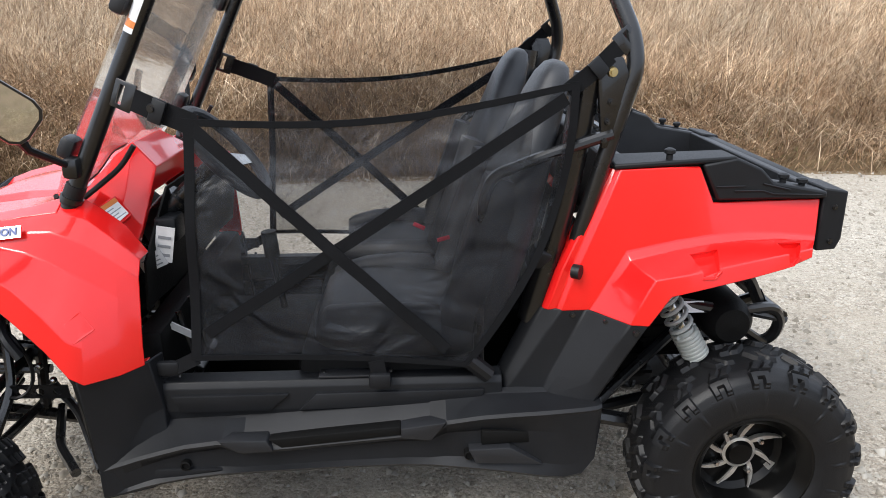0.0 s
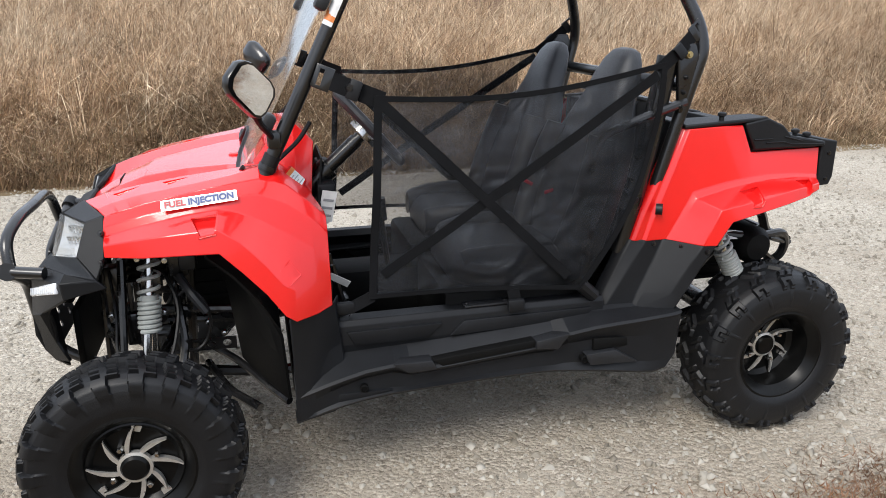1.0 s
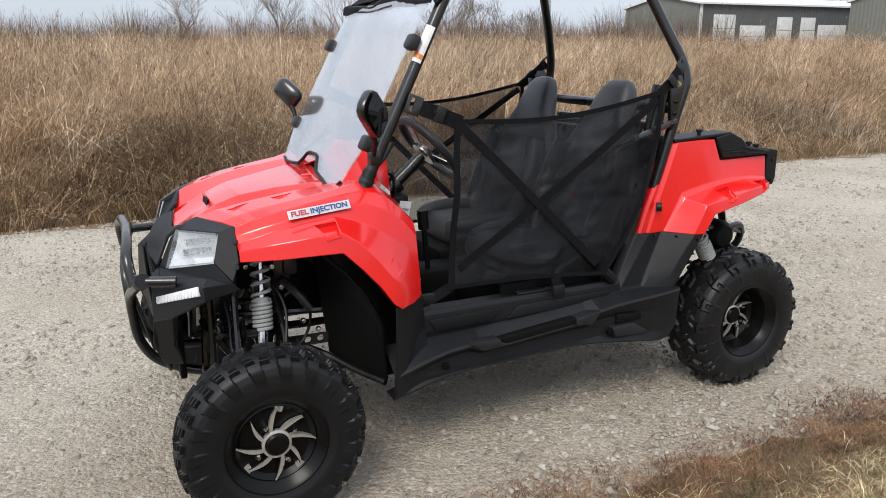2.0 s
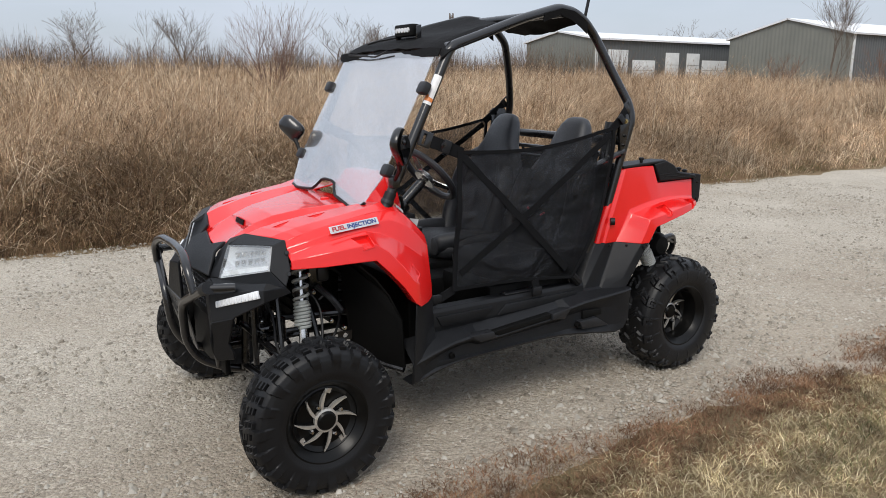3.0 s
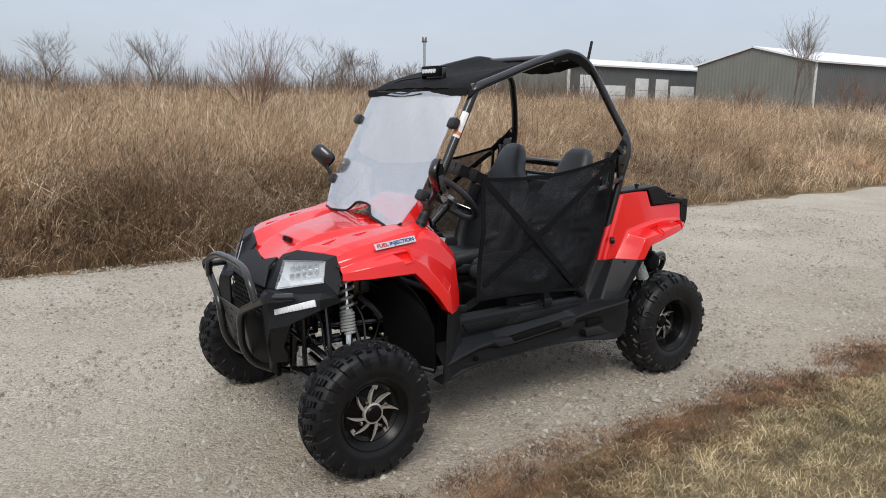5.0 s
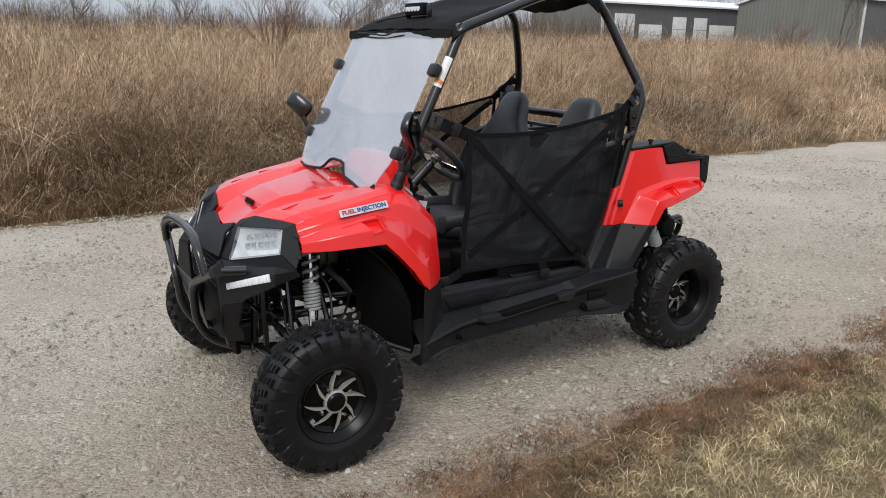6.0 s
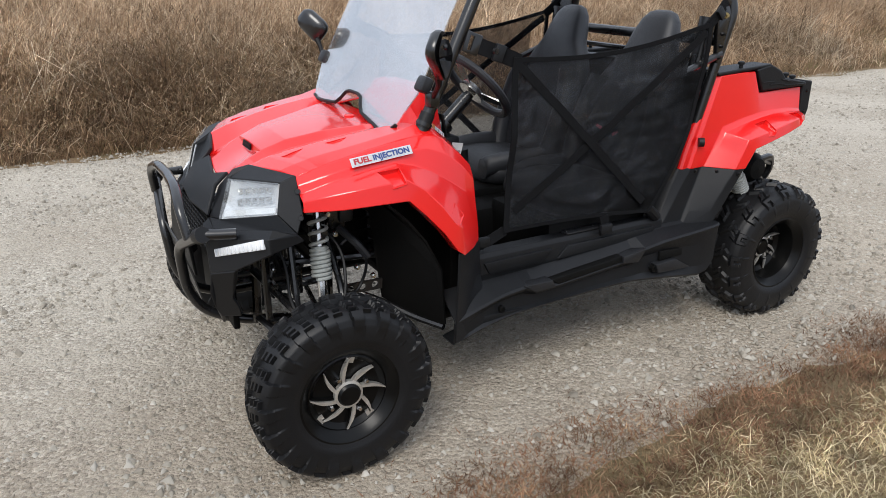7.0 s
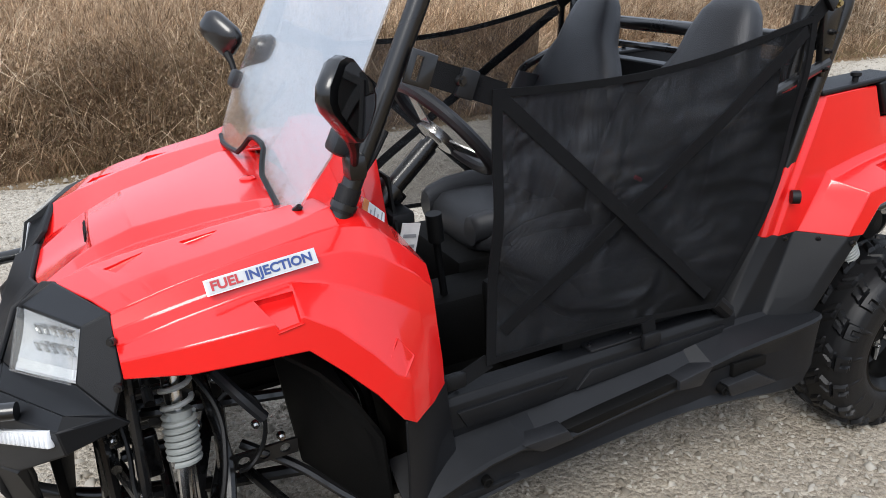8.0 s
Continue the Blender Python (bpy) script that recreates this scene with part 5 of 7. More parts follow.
lbl = part("warning_label", bm, WHITE, dash, "white printed warning label")
e1, e2 = lc[3] - lc[0], lc[1] - lc[0]
bm = bmesh.new()
slab(bm, [lc[0] + ln * .0006, lc[0] + e2 * .22 + ln * .0006, lc[3] + e2 * .22 + ln * .0006, lc[3] + ln * .0006], .0008)
part("label_header", bm, ORANGE, lbl)
for k in range(4):
    bm = bmesh.new()
    a = lc[0] + e2 * (.32 + .15 * k) + e1 * .08 + ln * .0006
    b = e1 * (.80 if k % 2 else .62)
    slab(bm, [a, a + e2 * .05, a + e2 * .05 + b, a + b], .0008)
    part("print_line", bm, GREYINK, lbl)
# hanging paper tags
for (x, y, z, rz, w, h) in ((-.406, -.318, .772, .2, .040, .086), (-.437, -.322, .733, -.4, .058, .040)):
    bm = bmesh.new()
    box(bm, (x, y, z), (w, .002, h), Euler((.1, rz, .1)).to_matrix())
    tg = part("paper_tag", bm, WHITE, dash, "white paper tag hanging from the dash")
    for k in range(3):
        bm = bmesh.new()
        box(bm, Vector((x, y - .002, z)) + Euler((.1, rz, .1)).to_matrix() @ Vector((0, 0, h * (-.3 + .25 * k))), (w * .7, .001, h * .08), Euler((.1, rz, .1)).to_matrix())
        part("print_line", bm, GREYINK, tg)
axis = Vector((.75, 0, .66)).normalized()
wc = Vector((-.272, -.222, .962))
q = axis.to_track_quat("Z", "Y").to_matrix().to_4x4()
bm = bmesh.new()
tube(bm, [wc + q @ Vector((.124 * math.cos(a), .124 * math.sin(a), 0)) for a in np.linspace(0, 2 * math.pi, 40, endpoint=False)], .0138, 10, closed=True)
wheel_s = part("steering_wheel", bm, VINYL, utv, "black padded steering wheel with silver spokes")
for a in (math.radians(95), math.radians(215), math.radians(335)):
    bm = bmesh.new()
    d0, d1 = Vector((math.cos(a), math.sin(a), 0)), Vector((-math.sin(a), math.cos(a), 0))
    slab(bm, [wc + q @ (d0 * .03 - d1 * .022 + Vector((0, 0, -.022))), wc + q @ (d0 * .03 + d1 * .022 + Vector((0, 0, -.022))), wc + q @ (d0 * .122 + d1 * .012), wc + q @ (d0 * .122 - d1 * .012)], .004)
    part("spoke", bm, CHROME, wheel_s)
bm = bmesh.new()
tube(bm, [wc - axis * .03, wc - axis * .012], .045, 20)
part("hub", bm, CHROME, wheel_s)
bm = bmesh.new()
base = Vector((-.455, -.222, .80))
cd = (wc - axis * .03 - base)
tube(bm, [base + cd * .9, base + cd * .98], .016, 12)
tube(bm, [base + cd * .35, base + cd * .92], .020, 12)
tube(bm, [base, base + cd * .42], .033, 12)
part("steering_column", bm, STEEL, utv, "black steering column")

# --- seats ---
for s in (-1, 1):
    yc = s * .235
    dx = 0.0 if s < 0 else -.02
    bm = bmesh.new()

    def ring(c, hw, ht, tilt, n=20, p=3.2):
        """A rounded-rectangle section; tilt turns it about y."""
        pts = []
        for k in range(n):
            a = 2 * math.pi * k / n
            ca, sa = math.cos(a), math.sin(a)
            yy = hw * math.copysign(abs(ca) ** (2 / p), ca)
            tt = ht * math.copysign(abs(sa) ** (2 / p), sa)
            pts.append(Vector(c) + Vector((tt * math.cos(tilt), yy, tt * math.sin(tilt))))
        return pts

    def loft(bm, rings):
        vs = [[bm.verts.new(p) for p in r] for r in rings]
        for a, b in zip(vs, vs[1:]):
            for k in range(len(a)):
                bm.faces.new((a[k], a[(k + 1) % len(a)], b[(k + 1) % len(a)], b[k]))
        bm.faces.new(vs[0][::-1])
        bm.faces.new(vs[-1])
        bmesh.ops.recalc_face_normals(bm, faces=bm.faces)
    back = []
    for (x, z, hw, ht, tilt) in ((.290, .575, .185, .050, .28), (.315, .63, .205, .062, .28), (.345, .74, .212, .062, .28), (.375, .83, .210, .058, .28), (.402, .92, .195, .052, .28), (.425, .985, .150, .050, .27), (.440, 1.03, .112, .048, .26), (.458, 1.085, .096, .044, .25), (.475, 1.130, .078, .036, .25), (.485, 1.155, .058, .024, .25), (.489, 1.164, .032, .010, .25)):
        back.append(ring((x + dx, yc, z), hw, ht, -tilt))
    loft(bm, back)
    seat = part("seat_back", bm, VINYL, utv, "black vinyl bucket seat with an integral headrest", angle=60)
    for sy in (-1, 1):
        bm = bmesh.new()
        bl_ = [ring((x + dx - .035, yc + sy * y, z), .036, .05, -.28, 12, 2.4) for x, z, y in ((.285, .60, .165), (.31, .68, .180), (.345, .78, .184), (.375, .87, .172), (.395, .93, .150))]
        loft(bm, bl_)
        part("bolster", bm, VINYL, seat, angle=60)
    bm = bmesh.new()
    cush = [ring((x + (.03 if s > 0 else 0.0), yc, z - (.012 if s > 0 else 0.0)), hw, ht, math.pi / 2 - .12) for x, z, hw, ht in ((-.075, .575, .12, .016), (-.066, .578, .160, .040), (-.035, .582, .188, .056), (.05, .578, .203, .062), (.15, .570, .207, .060), (.26, .562, .200, .056), (.30, .560, .185, .04))]
    loft(bm, cush)
    part("seat_cushion", bm, VINYL, utv, "black vinyl seat cushion", angle=60)
    for sy in (-1, 1):
        bm = bmesh.new()
        bl_ = [ring((x, yc + sy * y, z), .032, .040, math.pi / 2, 16, 2.2) for x, z, y in ((-.05, .590, .138), (-.035, .600, .145), (.03, .612, .166), (.12, .616, .176), (.20, .612, .176), (.215, .600, .176))]
        loft(bm, bl_)
        part("cushion_bolster", bm, VINYL, utv, angle=60)
    bm = bmesh.new()
    box(bm, (.10, yc, .43), (.42, .36, .20), bev=.02)
    part("seat_base", bm, DARK, utv)
    # belt
    bm = bmesh.new()
    strip(bm, [(.50, yc + s * .10, 1.02), (.44, yc + s * .12, .96), (.385, yc + s * .135, .85), (.33, yc + s * .15, .70), (.28, yc + s * .17, .60)], .045, .003, (-.85, s * .3, .35))
    part("seat_belt", bm, WEBBING, utv, "black seat belt webbing")
    bm = bmesh.new()
    box(bm, (.435, s * .395, .755), (.045, .05, .05), Euler((.3, .3, 0)).to_matrix(), .010)
    part("belt_retractor", bm, GREYPL, utv)
bm = bmesh.new()
box(bm, (.262, -.06, .66), (.03, .03, .10), bev=.008)
part("belt_buckle", bm, DARK, utv)

# --- side nets ---
def net_point(u, v, s):
    """u along the door from front to rear, v from the top edge down."""
    tl, tr, br, bl = Vector((-.292, .452, 1.073)), Vector((.492, .446, 1.138)), Vector((.270, .462, .521)), Vector((-.322, .468, .556))
    right = (tr * (1 - v) + br * v) + Vector((.16, 0, .02)) * math.sin(math.pi * v) * .42
    left = tl * (1 - v) + bl * v
    p = left * (1 - u) + right * u
    p.z -= .034 * math.sin(math.pi * min(1, u * 1.02)) * (1 - v) ** 2
    p.z += .010 * math.sin(math.pi * u) * v
    bulge = .010 * math.sin(math.pi * u) * math.sin(math.pi * v)
    wr = .012 * math.sin(u * 6 + v * 3) * math.sin(v * 5 - u * 3) + .004 * math.sin(u * 15 - v * 11) * math.sin(v * 4)
    p.y += bulge + wr * math.sin(math.pi * v)
    p.y *= s
    return p


for s in (-1, 1):
    bm = bmesh.new()
    sheet(bm, [[net_point(u / 36, v / 24, s) for u in range(37)] for v in range(25)], 0.0)
    # the cloth is open between its rear hem and the shoulder strap
    bm.faces.ensure_lookup_table()
    bmesh.ops.delete(bm, geom=[bm.faces[v * 36 + u] for v in range(2, 6) for u in range(32, 35)], context="FACES")
    net = part("side_net", bm, NET, utv, "black see-through mesh side net with webbing straps", angle=80)
    o = Vector((0, s * .004, 0))
    bm = bmesh.new()
    fins = 400
    for i in range(fins):
        u = .012 + .976 * (i + .5) / fins
        last = None
        for v in range(13):
            p = net_point(u, v / 12, s)
            q = (bm.verts.new(p - Vector((0, .0007, 0))), bm.verts.new(p + Vector((0, .0007, 0))))
            if last and not (.889 < u < .972 and v in (2, 3)):
                bm.faces.new((last[0], last[1], q[1], q[0]))
            last = q
    weave = part("net_weave", bm, THREAD, net, angle=80)
    tagged(weave, kind="stuff")

    def band(uv, w, lift=1.0, name="strap"):
        bm = bmesh.new()
        pts = []
        for (u0, v0), (u1, v1) in zip(uv, uv[1:]):
            for i in range(14):
                f = i / 14
                pts.append(net_point(u0 + (u1 - u0) * f, v0 + (v1 - v0) * f, s) + o * lift)
        pts.append(net_point(*uv[-1], s) + o * lift)
        strip(bm, pts, w, .003, (0, s, 0))
        return part(name, bm, WEBBING, net)
    band([(0.0, .012), (1.0, .012)], .014)
    band([(.012, 0), (.012, 1)], .020)
    band([(0, .988), (1, .988)], .012)
    band([(.992, 0), (.992, 1)], .016)
    for a, b, lift in ((net_point(.02, .03, s), Vector((0.226, s * .476, 0.573)), .010), (net_point(.97, .05, s), net_point(.05, .88, s), .014)):
        bm = bmesh.new()
        pts = [a + (b - a) * i / 20 + Vector((0, s * (.003 + lift * math.sin(math.pi * i / 20) + .002 * math.sin(i * 1.3)), 0)) for i in range(21)]
        strip(bm, pts, .026, .003, (0, s, 0))
        part("diagonal_strap", bm, WEBBING, net)
    # straps to the bars with their buckles
    for pts, w in (([(-.270, .453, 1.060), (-.335, .448, 1.086), (-.395, .432, 1.110)], .044), ([(.470, .447, 1.118), (.525, .442, 1.160), (.575, .428, 1.205)], .034)):
        bm = bmesh.new()
        strip(bm, [mir(p, s) for p in pts], w, .005, (0, s, 0))
        st = part("tension_strap", bm, WEBBING, net)
        bm = bmesh.new()
        a, b = Vector(mir(pts[1], s)), Vector(mir(pts[2], s))
        d = (b - a).normalized()
        box(bm, a + d * .006 + Vector((0, s * .008, 0)), (.030, .012, w * 1.15), Matrix((d, Vector((0, 1, 0)), d.cross(Vector((0, 1, 0))))).transposed(), .003)
        part("buckle", bm, BLACK, st)
        bm = bmesh.new()
        side_v = d.cross(Vector((0, 1, 0)))
        loop_c = b + d * .018
        box(bm, loop_c, (.046, .006, w * 1.35), Matrix((d, Vector((0, 1, 0)), side_v)).transposed(), .002)
        loop = part("steel_loop", bm, STEEL, st)
        bm = bmesh.new()
        box(bm, loop_c + d * .006, (.012, .03, w * .95), Matrix((d, Vector((0, 1, 0)), side_v)).transposed())
        carve(loop, bm)
    bm = bmesh.new()
    bolt(bm, mir((-.350, .455, 1.094), s), (0, s, 0), .011, .008)
    part("stud", bm, STEEL, net)
    # lower strap with a cam buckle
    bm = bmesh.new()
    strip(bm, [mir(p, s) for p in ((.070, .470, .545), (.075, .472, .52), (.080, .466, .478))], .034, .005, (0, s, 0))
    ls = part("lower_strap", bm, WEBBING, net)
    bm = bmesh.new()
    box(bm, mir((.078, .476, .500), s), (.048, .016, .036), bev=.006)
    part("cam_buckle", bm, BLACK, ls)
    bm = bmesh.new()
    strip(bm, [mir(p, s) for p in ((-.315, .464, .560), (-.36, .455, .535), (-.41, .445, .515))], .030, .005, (0, s, .3))
    part("front_lower_strap", bm, WEBBING, net)
    bm = bmesh.new()
    box(bm, mir((-.385, .452, .530), s), (.05, .016, .034), bev=.006)
    part("cam_buckle", bm, BLACK, net)
    bm = bmesh.new()
    tube(bm, [mir((.275, .455, .535), s), mir((.32, .452, .495), s)], .020, 10)
    part("lower_anchor", bm, RUBBER, net)
# red loops of tape hanging inside, beside the belt
for (x, y, z, a) in ((.17, -.30, .80, .5), (.225, -.32, .775, -.2)):
    bm = bmesh.new()
    box(bm, (x, y, z), (.030, .004, .010), Euler((0, a, .2)).to_matrix(), .0015)
    part("pull_tab", bm, PINKTAG, utv, "small red pull tab")
bm = bmesh.new()
box(bm, (-.385, -.33, .565), (.062, .003, .020), Euler((.3, .55, .1)).to_matrix())
part("printed_tag", bm, WHITE, utv, "small white printed tag by the foot well")
# control lever and pedals
bm = bmesh.new()
tube(bm, [(-.20, -.04, .50), (-.22, -.05, .66)], .010, 8)
tube(bm, [(-.219, -.05, .65), (-.225, -.052, .72)], .020, 12)
part("gear_lever", bm, RUBBER, utv)
for y in (-.30, -.20):
    bm = bmesh.new()
    box(bm, (-.37, y, .44), (.02, .06, .07), Euler((0, .5, 0)).to_matrix(), .006)
    tube(bm, [(-.37, y, .46), (-.40, y, .60)], .008, 8)
    part("pedal", bm, STEEL, utv)


# ---------- ground, road, verges ----------
def ground_material(name, kind):
    m = bpy.data.materials.new(name)
    m.use_nodes = True
    nt = m.node_tree
    b = nt.nodes["Principled BSDF"]
    b.inputs["Roughness"].default_value = 0.9
    b.inputs["Specular IOR Level"].default_value = 0.2
    tc = nt.nodes.new("ShaderNodeTexCoord")

    def noise_tex(scale, detail=6.0, rough=0.6):
        n = nt.nodes.new("ShaderNodeTexNoise")
        n.inputs["Scale"].default_value = scale
        n.inputs["Detail"].default_value = detail
        n.inputs["Roughness"].default_value = rough
        nt.links.new(tc.outputs["Object"], n.inputs["Vector"])
        return n

    def ramp(src, stops):
        r = nt.nodes.new("ShaderNodeValToRGB")
        while len(r.color_ramp.elements) < len(stops):
            r.color_ramp.elements.new(0.5)
        for e, (p, c) in zip(r.color_ramp.elements, stops):
            e.position, e.color = p, (*c, 1)
        nt.links.new(src, r.inputs["Fac"])
        return r

    def mixc(a, bb, fac, mode="MIX"):
        x = nt.nodes.new("ShaderNodeMixRGB")
        x.blend_type = mode
        nt.links.new(a, x.inputs["Color1"])
        nt.links.new(bb, x.inputs["Color2"])
        if isinstance(fac, float):
            x.inputs["Fac"].default_value = fac
        else:
            nt.links.new(fac, x.inputs["Fac"])
        return x.outputs["Color"]

    bp = nt.nodes.new("ShaderNodeBump")
    if kind == "gravel":
        v1 = nt.nodes.new("ShaderNodeTexVoronoi")
        v1.inputs["Scale"].default_value = 75.0
        v2 = nt.nodes.new("ShaderNodeTexVoronoi")
        v2.inputs["Scale"].default_value = 190.0
        for v in (v1, v2):
            nt.links.new(tc.outputs["Object"], v.inputs["Vector"])
        sep = nt.nodes.new("ShaderNodeSeparateColor")
        nt.links.new(v1.outputs["Color"], sep.inputs["Color"])
        sep2 = nt.nodes.new("ShaderNodeSeparateColor")
        nt.links.new(v2.outputs["Color"], sep2.inputs["Color"])
        c1 = ramp(sep.outputs["Red"], [(0.0, (0.20, 0.178, 0.150)), (0.3, (0.36, 0.327, 0.282)), (0.7, (0.45, 0.418, 0.366)), (0.9, (0.54, 0.51, 0.455)), (1.0, (0.68, 0.655, 0.605))]).outputs["Color"]
        c2 = ramp(sep2.outputs["Red"], [(0.0, (0.16, 0.142, 0.12)), (0.3, (0.36, 0.327, 0.283)), (0.8, (0.47, 0.44, 0.39)), (1.0, (0.66, 0.63, 0.575))]).outputs["Color"]
        fines = ramp(noise_tex(300, 3).outputs["Fac"], [(0.35, (0.30, 0.272, 0.235)), (0.65, (0.56, 0.525, 0.465))]).outputs["Color"]
        col = mixc(c1, c2, 0.5)
        big = ramp(noise_tex(3.2, 8).outputs["Fac"], [(0.42, (0, 0, 0)), (0.64, (0.75, 0.75, 0.75))]).outputs["Color"]
        col = mixc(col, fines, big)
        tone = ramp(noise_tex(0.75, 6).outputs["Fac"], [(0.30, (0.84, 0.81, 0.78)), (0.55, (1, 1, 1)), (0.75, (1.10, 1.10, 1.10))]).outputs["Color"]
        col = mixc(col, tone, 1.0, "MULTIPLY")
        # tint that turns darker and browner towards the near shoulder, paler beyond
        geo = nt.nodes.new("ShaderNodeSeparateXYZ")
        nt.links.new(tc.outputs["Object"], geo.inputs["Vector"])
        wob = nt.nodes.new("ShaderNodeMath")
        wob.operation = "MULTIPLY_ADD"
        wob.inputs[1].default_value = 2.4
        nt.links.new(noise_tex(1.1, 5).outputs["Fac"], wob.inputs[0])
        nt.links.new(geo.outputs["Y"], wob.inputs[2])
        shoulder = nt.nodes.new("ShaderNodeMapRange")
        shoulder.inputs["From Min"].default_value, shoulder.inputs["From Max"].default_value = 0.3, 2.6
        nt.links.new(wob.outputs["Value"], shoulder.inputs["Value"])
        tint = ramp(shoulder.outputs["Result"], [(0.0, (0.95, 0.885, 0.80)), (1.0, (1.16, 1.135, 1.085))]).outputs["Color"]
        col = mixc(col, tint, 1.0, "MULTIPLY")
        nt.links.new(col, b.inputs["Base Color"])
        add = nt.nodes.new("ShaderNodeMath")
        add.operation = "MULTIPLY_ADD"
        add.inputs[1].default_value = -1.1
        nt.links.new(v1.outputs["Distance"], add.inputs[0])
        nt.links.new(noise_tex(130, 5, 0.75).outputs["Fac"], add.inputs[2])
        # loose drifts and scrapes a hand or two across
        drift = nt.nodes.new("ShaderNodeMath")
        drift.operation = "MULTIPLY_ADD"
        drift.inputs[1].default_value = 3.0
        nt.links.new(noise_tex(11, 6, 0.65).outputs["Fac"], drift.inputs[0])
        nt.links.new(add.outputs["Value"], drift.inputs[2])
        nt.links.new(drift.outputs["Value"], bp.inputs["Height"])
        bp.inputs["Strength"].default_value = 0.9
        bp.inputs["Distance"].default_value = 0.009
    else:
        lo, hi = ((0.10, 0.066, 0.040), (0.27, 0.185, 0.11)) if kind == "thatch" else ((0.17, 0.120, 0.074), (0.35, 0.262, 0.168))
        c1 = ramp(noise_tex(70, 6, 0.7).outputs["Fac"], [(0.3, lo), (0.7, hi)]).outputs["Color"]
        t2 = ramp(noise_tex(1.6, 5).outputs["Fac"], [(0.35, (0.75, 0.8, 0.7)), (0.65, (1.1, 1.05, 1.0))]).outputs["Color"]
        nt.links.new(mixc(c1, t2, 1.0, "MULTIPLY"), b.inputs["Base Color"])
        nt.links.new(noise_tex(120, 6, 0.7).outputs["Fac"], bp.inputs["Height"])
        bp.inputs["Strength"].default_value = 0.9
        bp.inputs["Distance"].default_value = 0.02
    nt.links.new(bp.outputs["Normal"], b.inputs["Normal"])
    return m


GRAVEL = ground_material("crushed_limestone_gravel", "gravel")
SOIL = ground_material("dry_verge_soil", "soil")
THATCH = ground_material("dead_grass_thatch", "thatch")
FAR_Y, NEAR_Y = 3.80, -0.86      # the road's two edges


def wave(x, seed, amp):
    return amp * (noise.noise(Vector((x * 0.9, seed, 0))) + 0.6 * noise.noise(Vector((x * 3.1, seed + 7, 0))) + 0.35 * noise.noise(Vector((x * 9.0, seed + 17, 0))))


# the soil sheet that reaches the horizon
bm = bmesh.new()
R0 = 2500
vs = [bm.verts.new((x, y, -0.012)) for x, y in ((-R0, -R0), (R0, -R0), (R0, R0), (-R0, R0))]
bm.faces.new(vs)
ground = new("ground", finish("ground", bm, SOIL))
tagged(ground, "dry brown earth under dead grass", "ground", kind="structure")

# the gravel road, uneven at both edges
verts, faces = [], []
xs = np.concatenate([np.arange(-60, -6, 1.5), np.arange(-6, 16, 0.06), np.arange(16, 120, 1.5)])
cols = 14
for x in xs:
    ya, yb = NEAR_Y - 0.16 + wave(x, 3, 0.16), FAR_Y + wave(x, 9, 0.12)
    for k in range(cols):
        f = k / (cols - 1)
        y = ya + (yb - ya) * f
        edge = min(f, 1 - f) * cols
        z = -0.018 + 0.020 * min(edge, 1.0) + 0.007 * noise.noise(Vector((x * 1.3, y * 1.3, 2)))
        if abs(x) < 2 and y < 1.5:
            z = min(z, 0.004)
        verts.append((x, y, z))
for i in range(len(xs) - 1):
    for k in range(cols - 1):
        a = i * cols + k
        faces.append((a, a + cols, a + cols + 1, a + 1))
me = grid_mesh("road", verts, faces, GRAVEL)
for p in me.polygons:
    p.use_smooth = True
road = new("road", me)
tagged(road, "pale grey-beige crushed gravel road", "road", kind="structure")


# ---------- scattered plant matter and stones ----------
def scatter_blades(name, px, py, pz, height, width, lean, mat, label, category, seg=3, droop=0.5, lean_dir=None, seed=1, bow=0.0):
    """Thin tapering blades, one strip each. All arrays have one value a blade."""
    rng = np.random.default_rng(seed)
    n = len(px)
    ang = rng.uniform(0, 2 * np.pi, n) if lean_dir is None else lean_dir
    face = rng.uniform(0, 2 * np.pi, n)
    curl = rng.uniform(0, 1, n) ** 1.5 * bow
    levels = seg + 1
    v = np.zeros((n, levels * 2, 3), dtype=np.float32)
    for i in range(levels):
        t = i / seg
        off = lean * (t ** (1.0 + droop)) * height
        zz = height * (t * np.sqrt(np.clip(1 - (lean * t * 0.7) ** 2, 0.15, 1)) - curl * t ** 3.5)
        w = width * (1 - 0.85 * t ** 1.5) * 0.5
        cx, cy = px + np.cos(ang) * off, py + np.sin(ang) * off
        v[:, 2 * i, 0], v[:, 2 * i, 1], v[:, 2 * i, 2] = cx - np.cos(face) * w, cy - np.sin(face) * w, pz + zz
        v[:, 2 * i + 1, 0], v[:, 2 * i + 1, 1], v[:, 2 * i + 1, 2] = cx + np.cos(face) * w, cy + np.sin(face) * w, pz + zz
    f = np.zeros((n, seg, 4), dtype=np.int32)
    base = (np.arange(n) * levels * 2)[:, None]
    for i in range(seg):
        f[:, i, 0], f[:, i, 1], f[:, i, 2], f[:, i, 3] = (base + 2 * i)[:, 0], (base + 2 * i + 1)[:, 0], (base + 2 * i + 3)[:, 0], (base + 2 * i + 2)[:, 0]
    me = quads(name, v.reshape(-1, 3), f.reshape(-1, 4), mat)
    return tagged(new(name, me), label, category, kind="stuff")


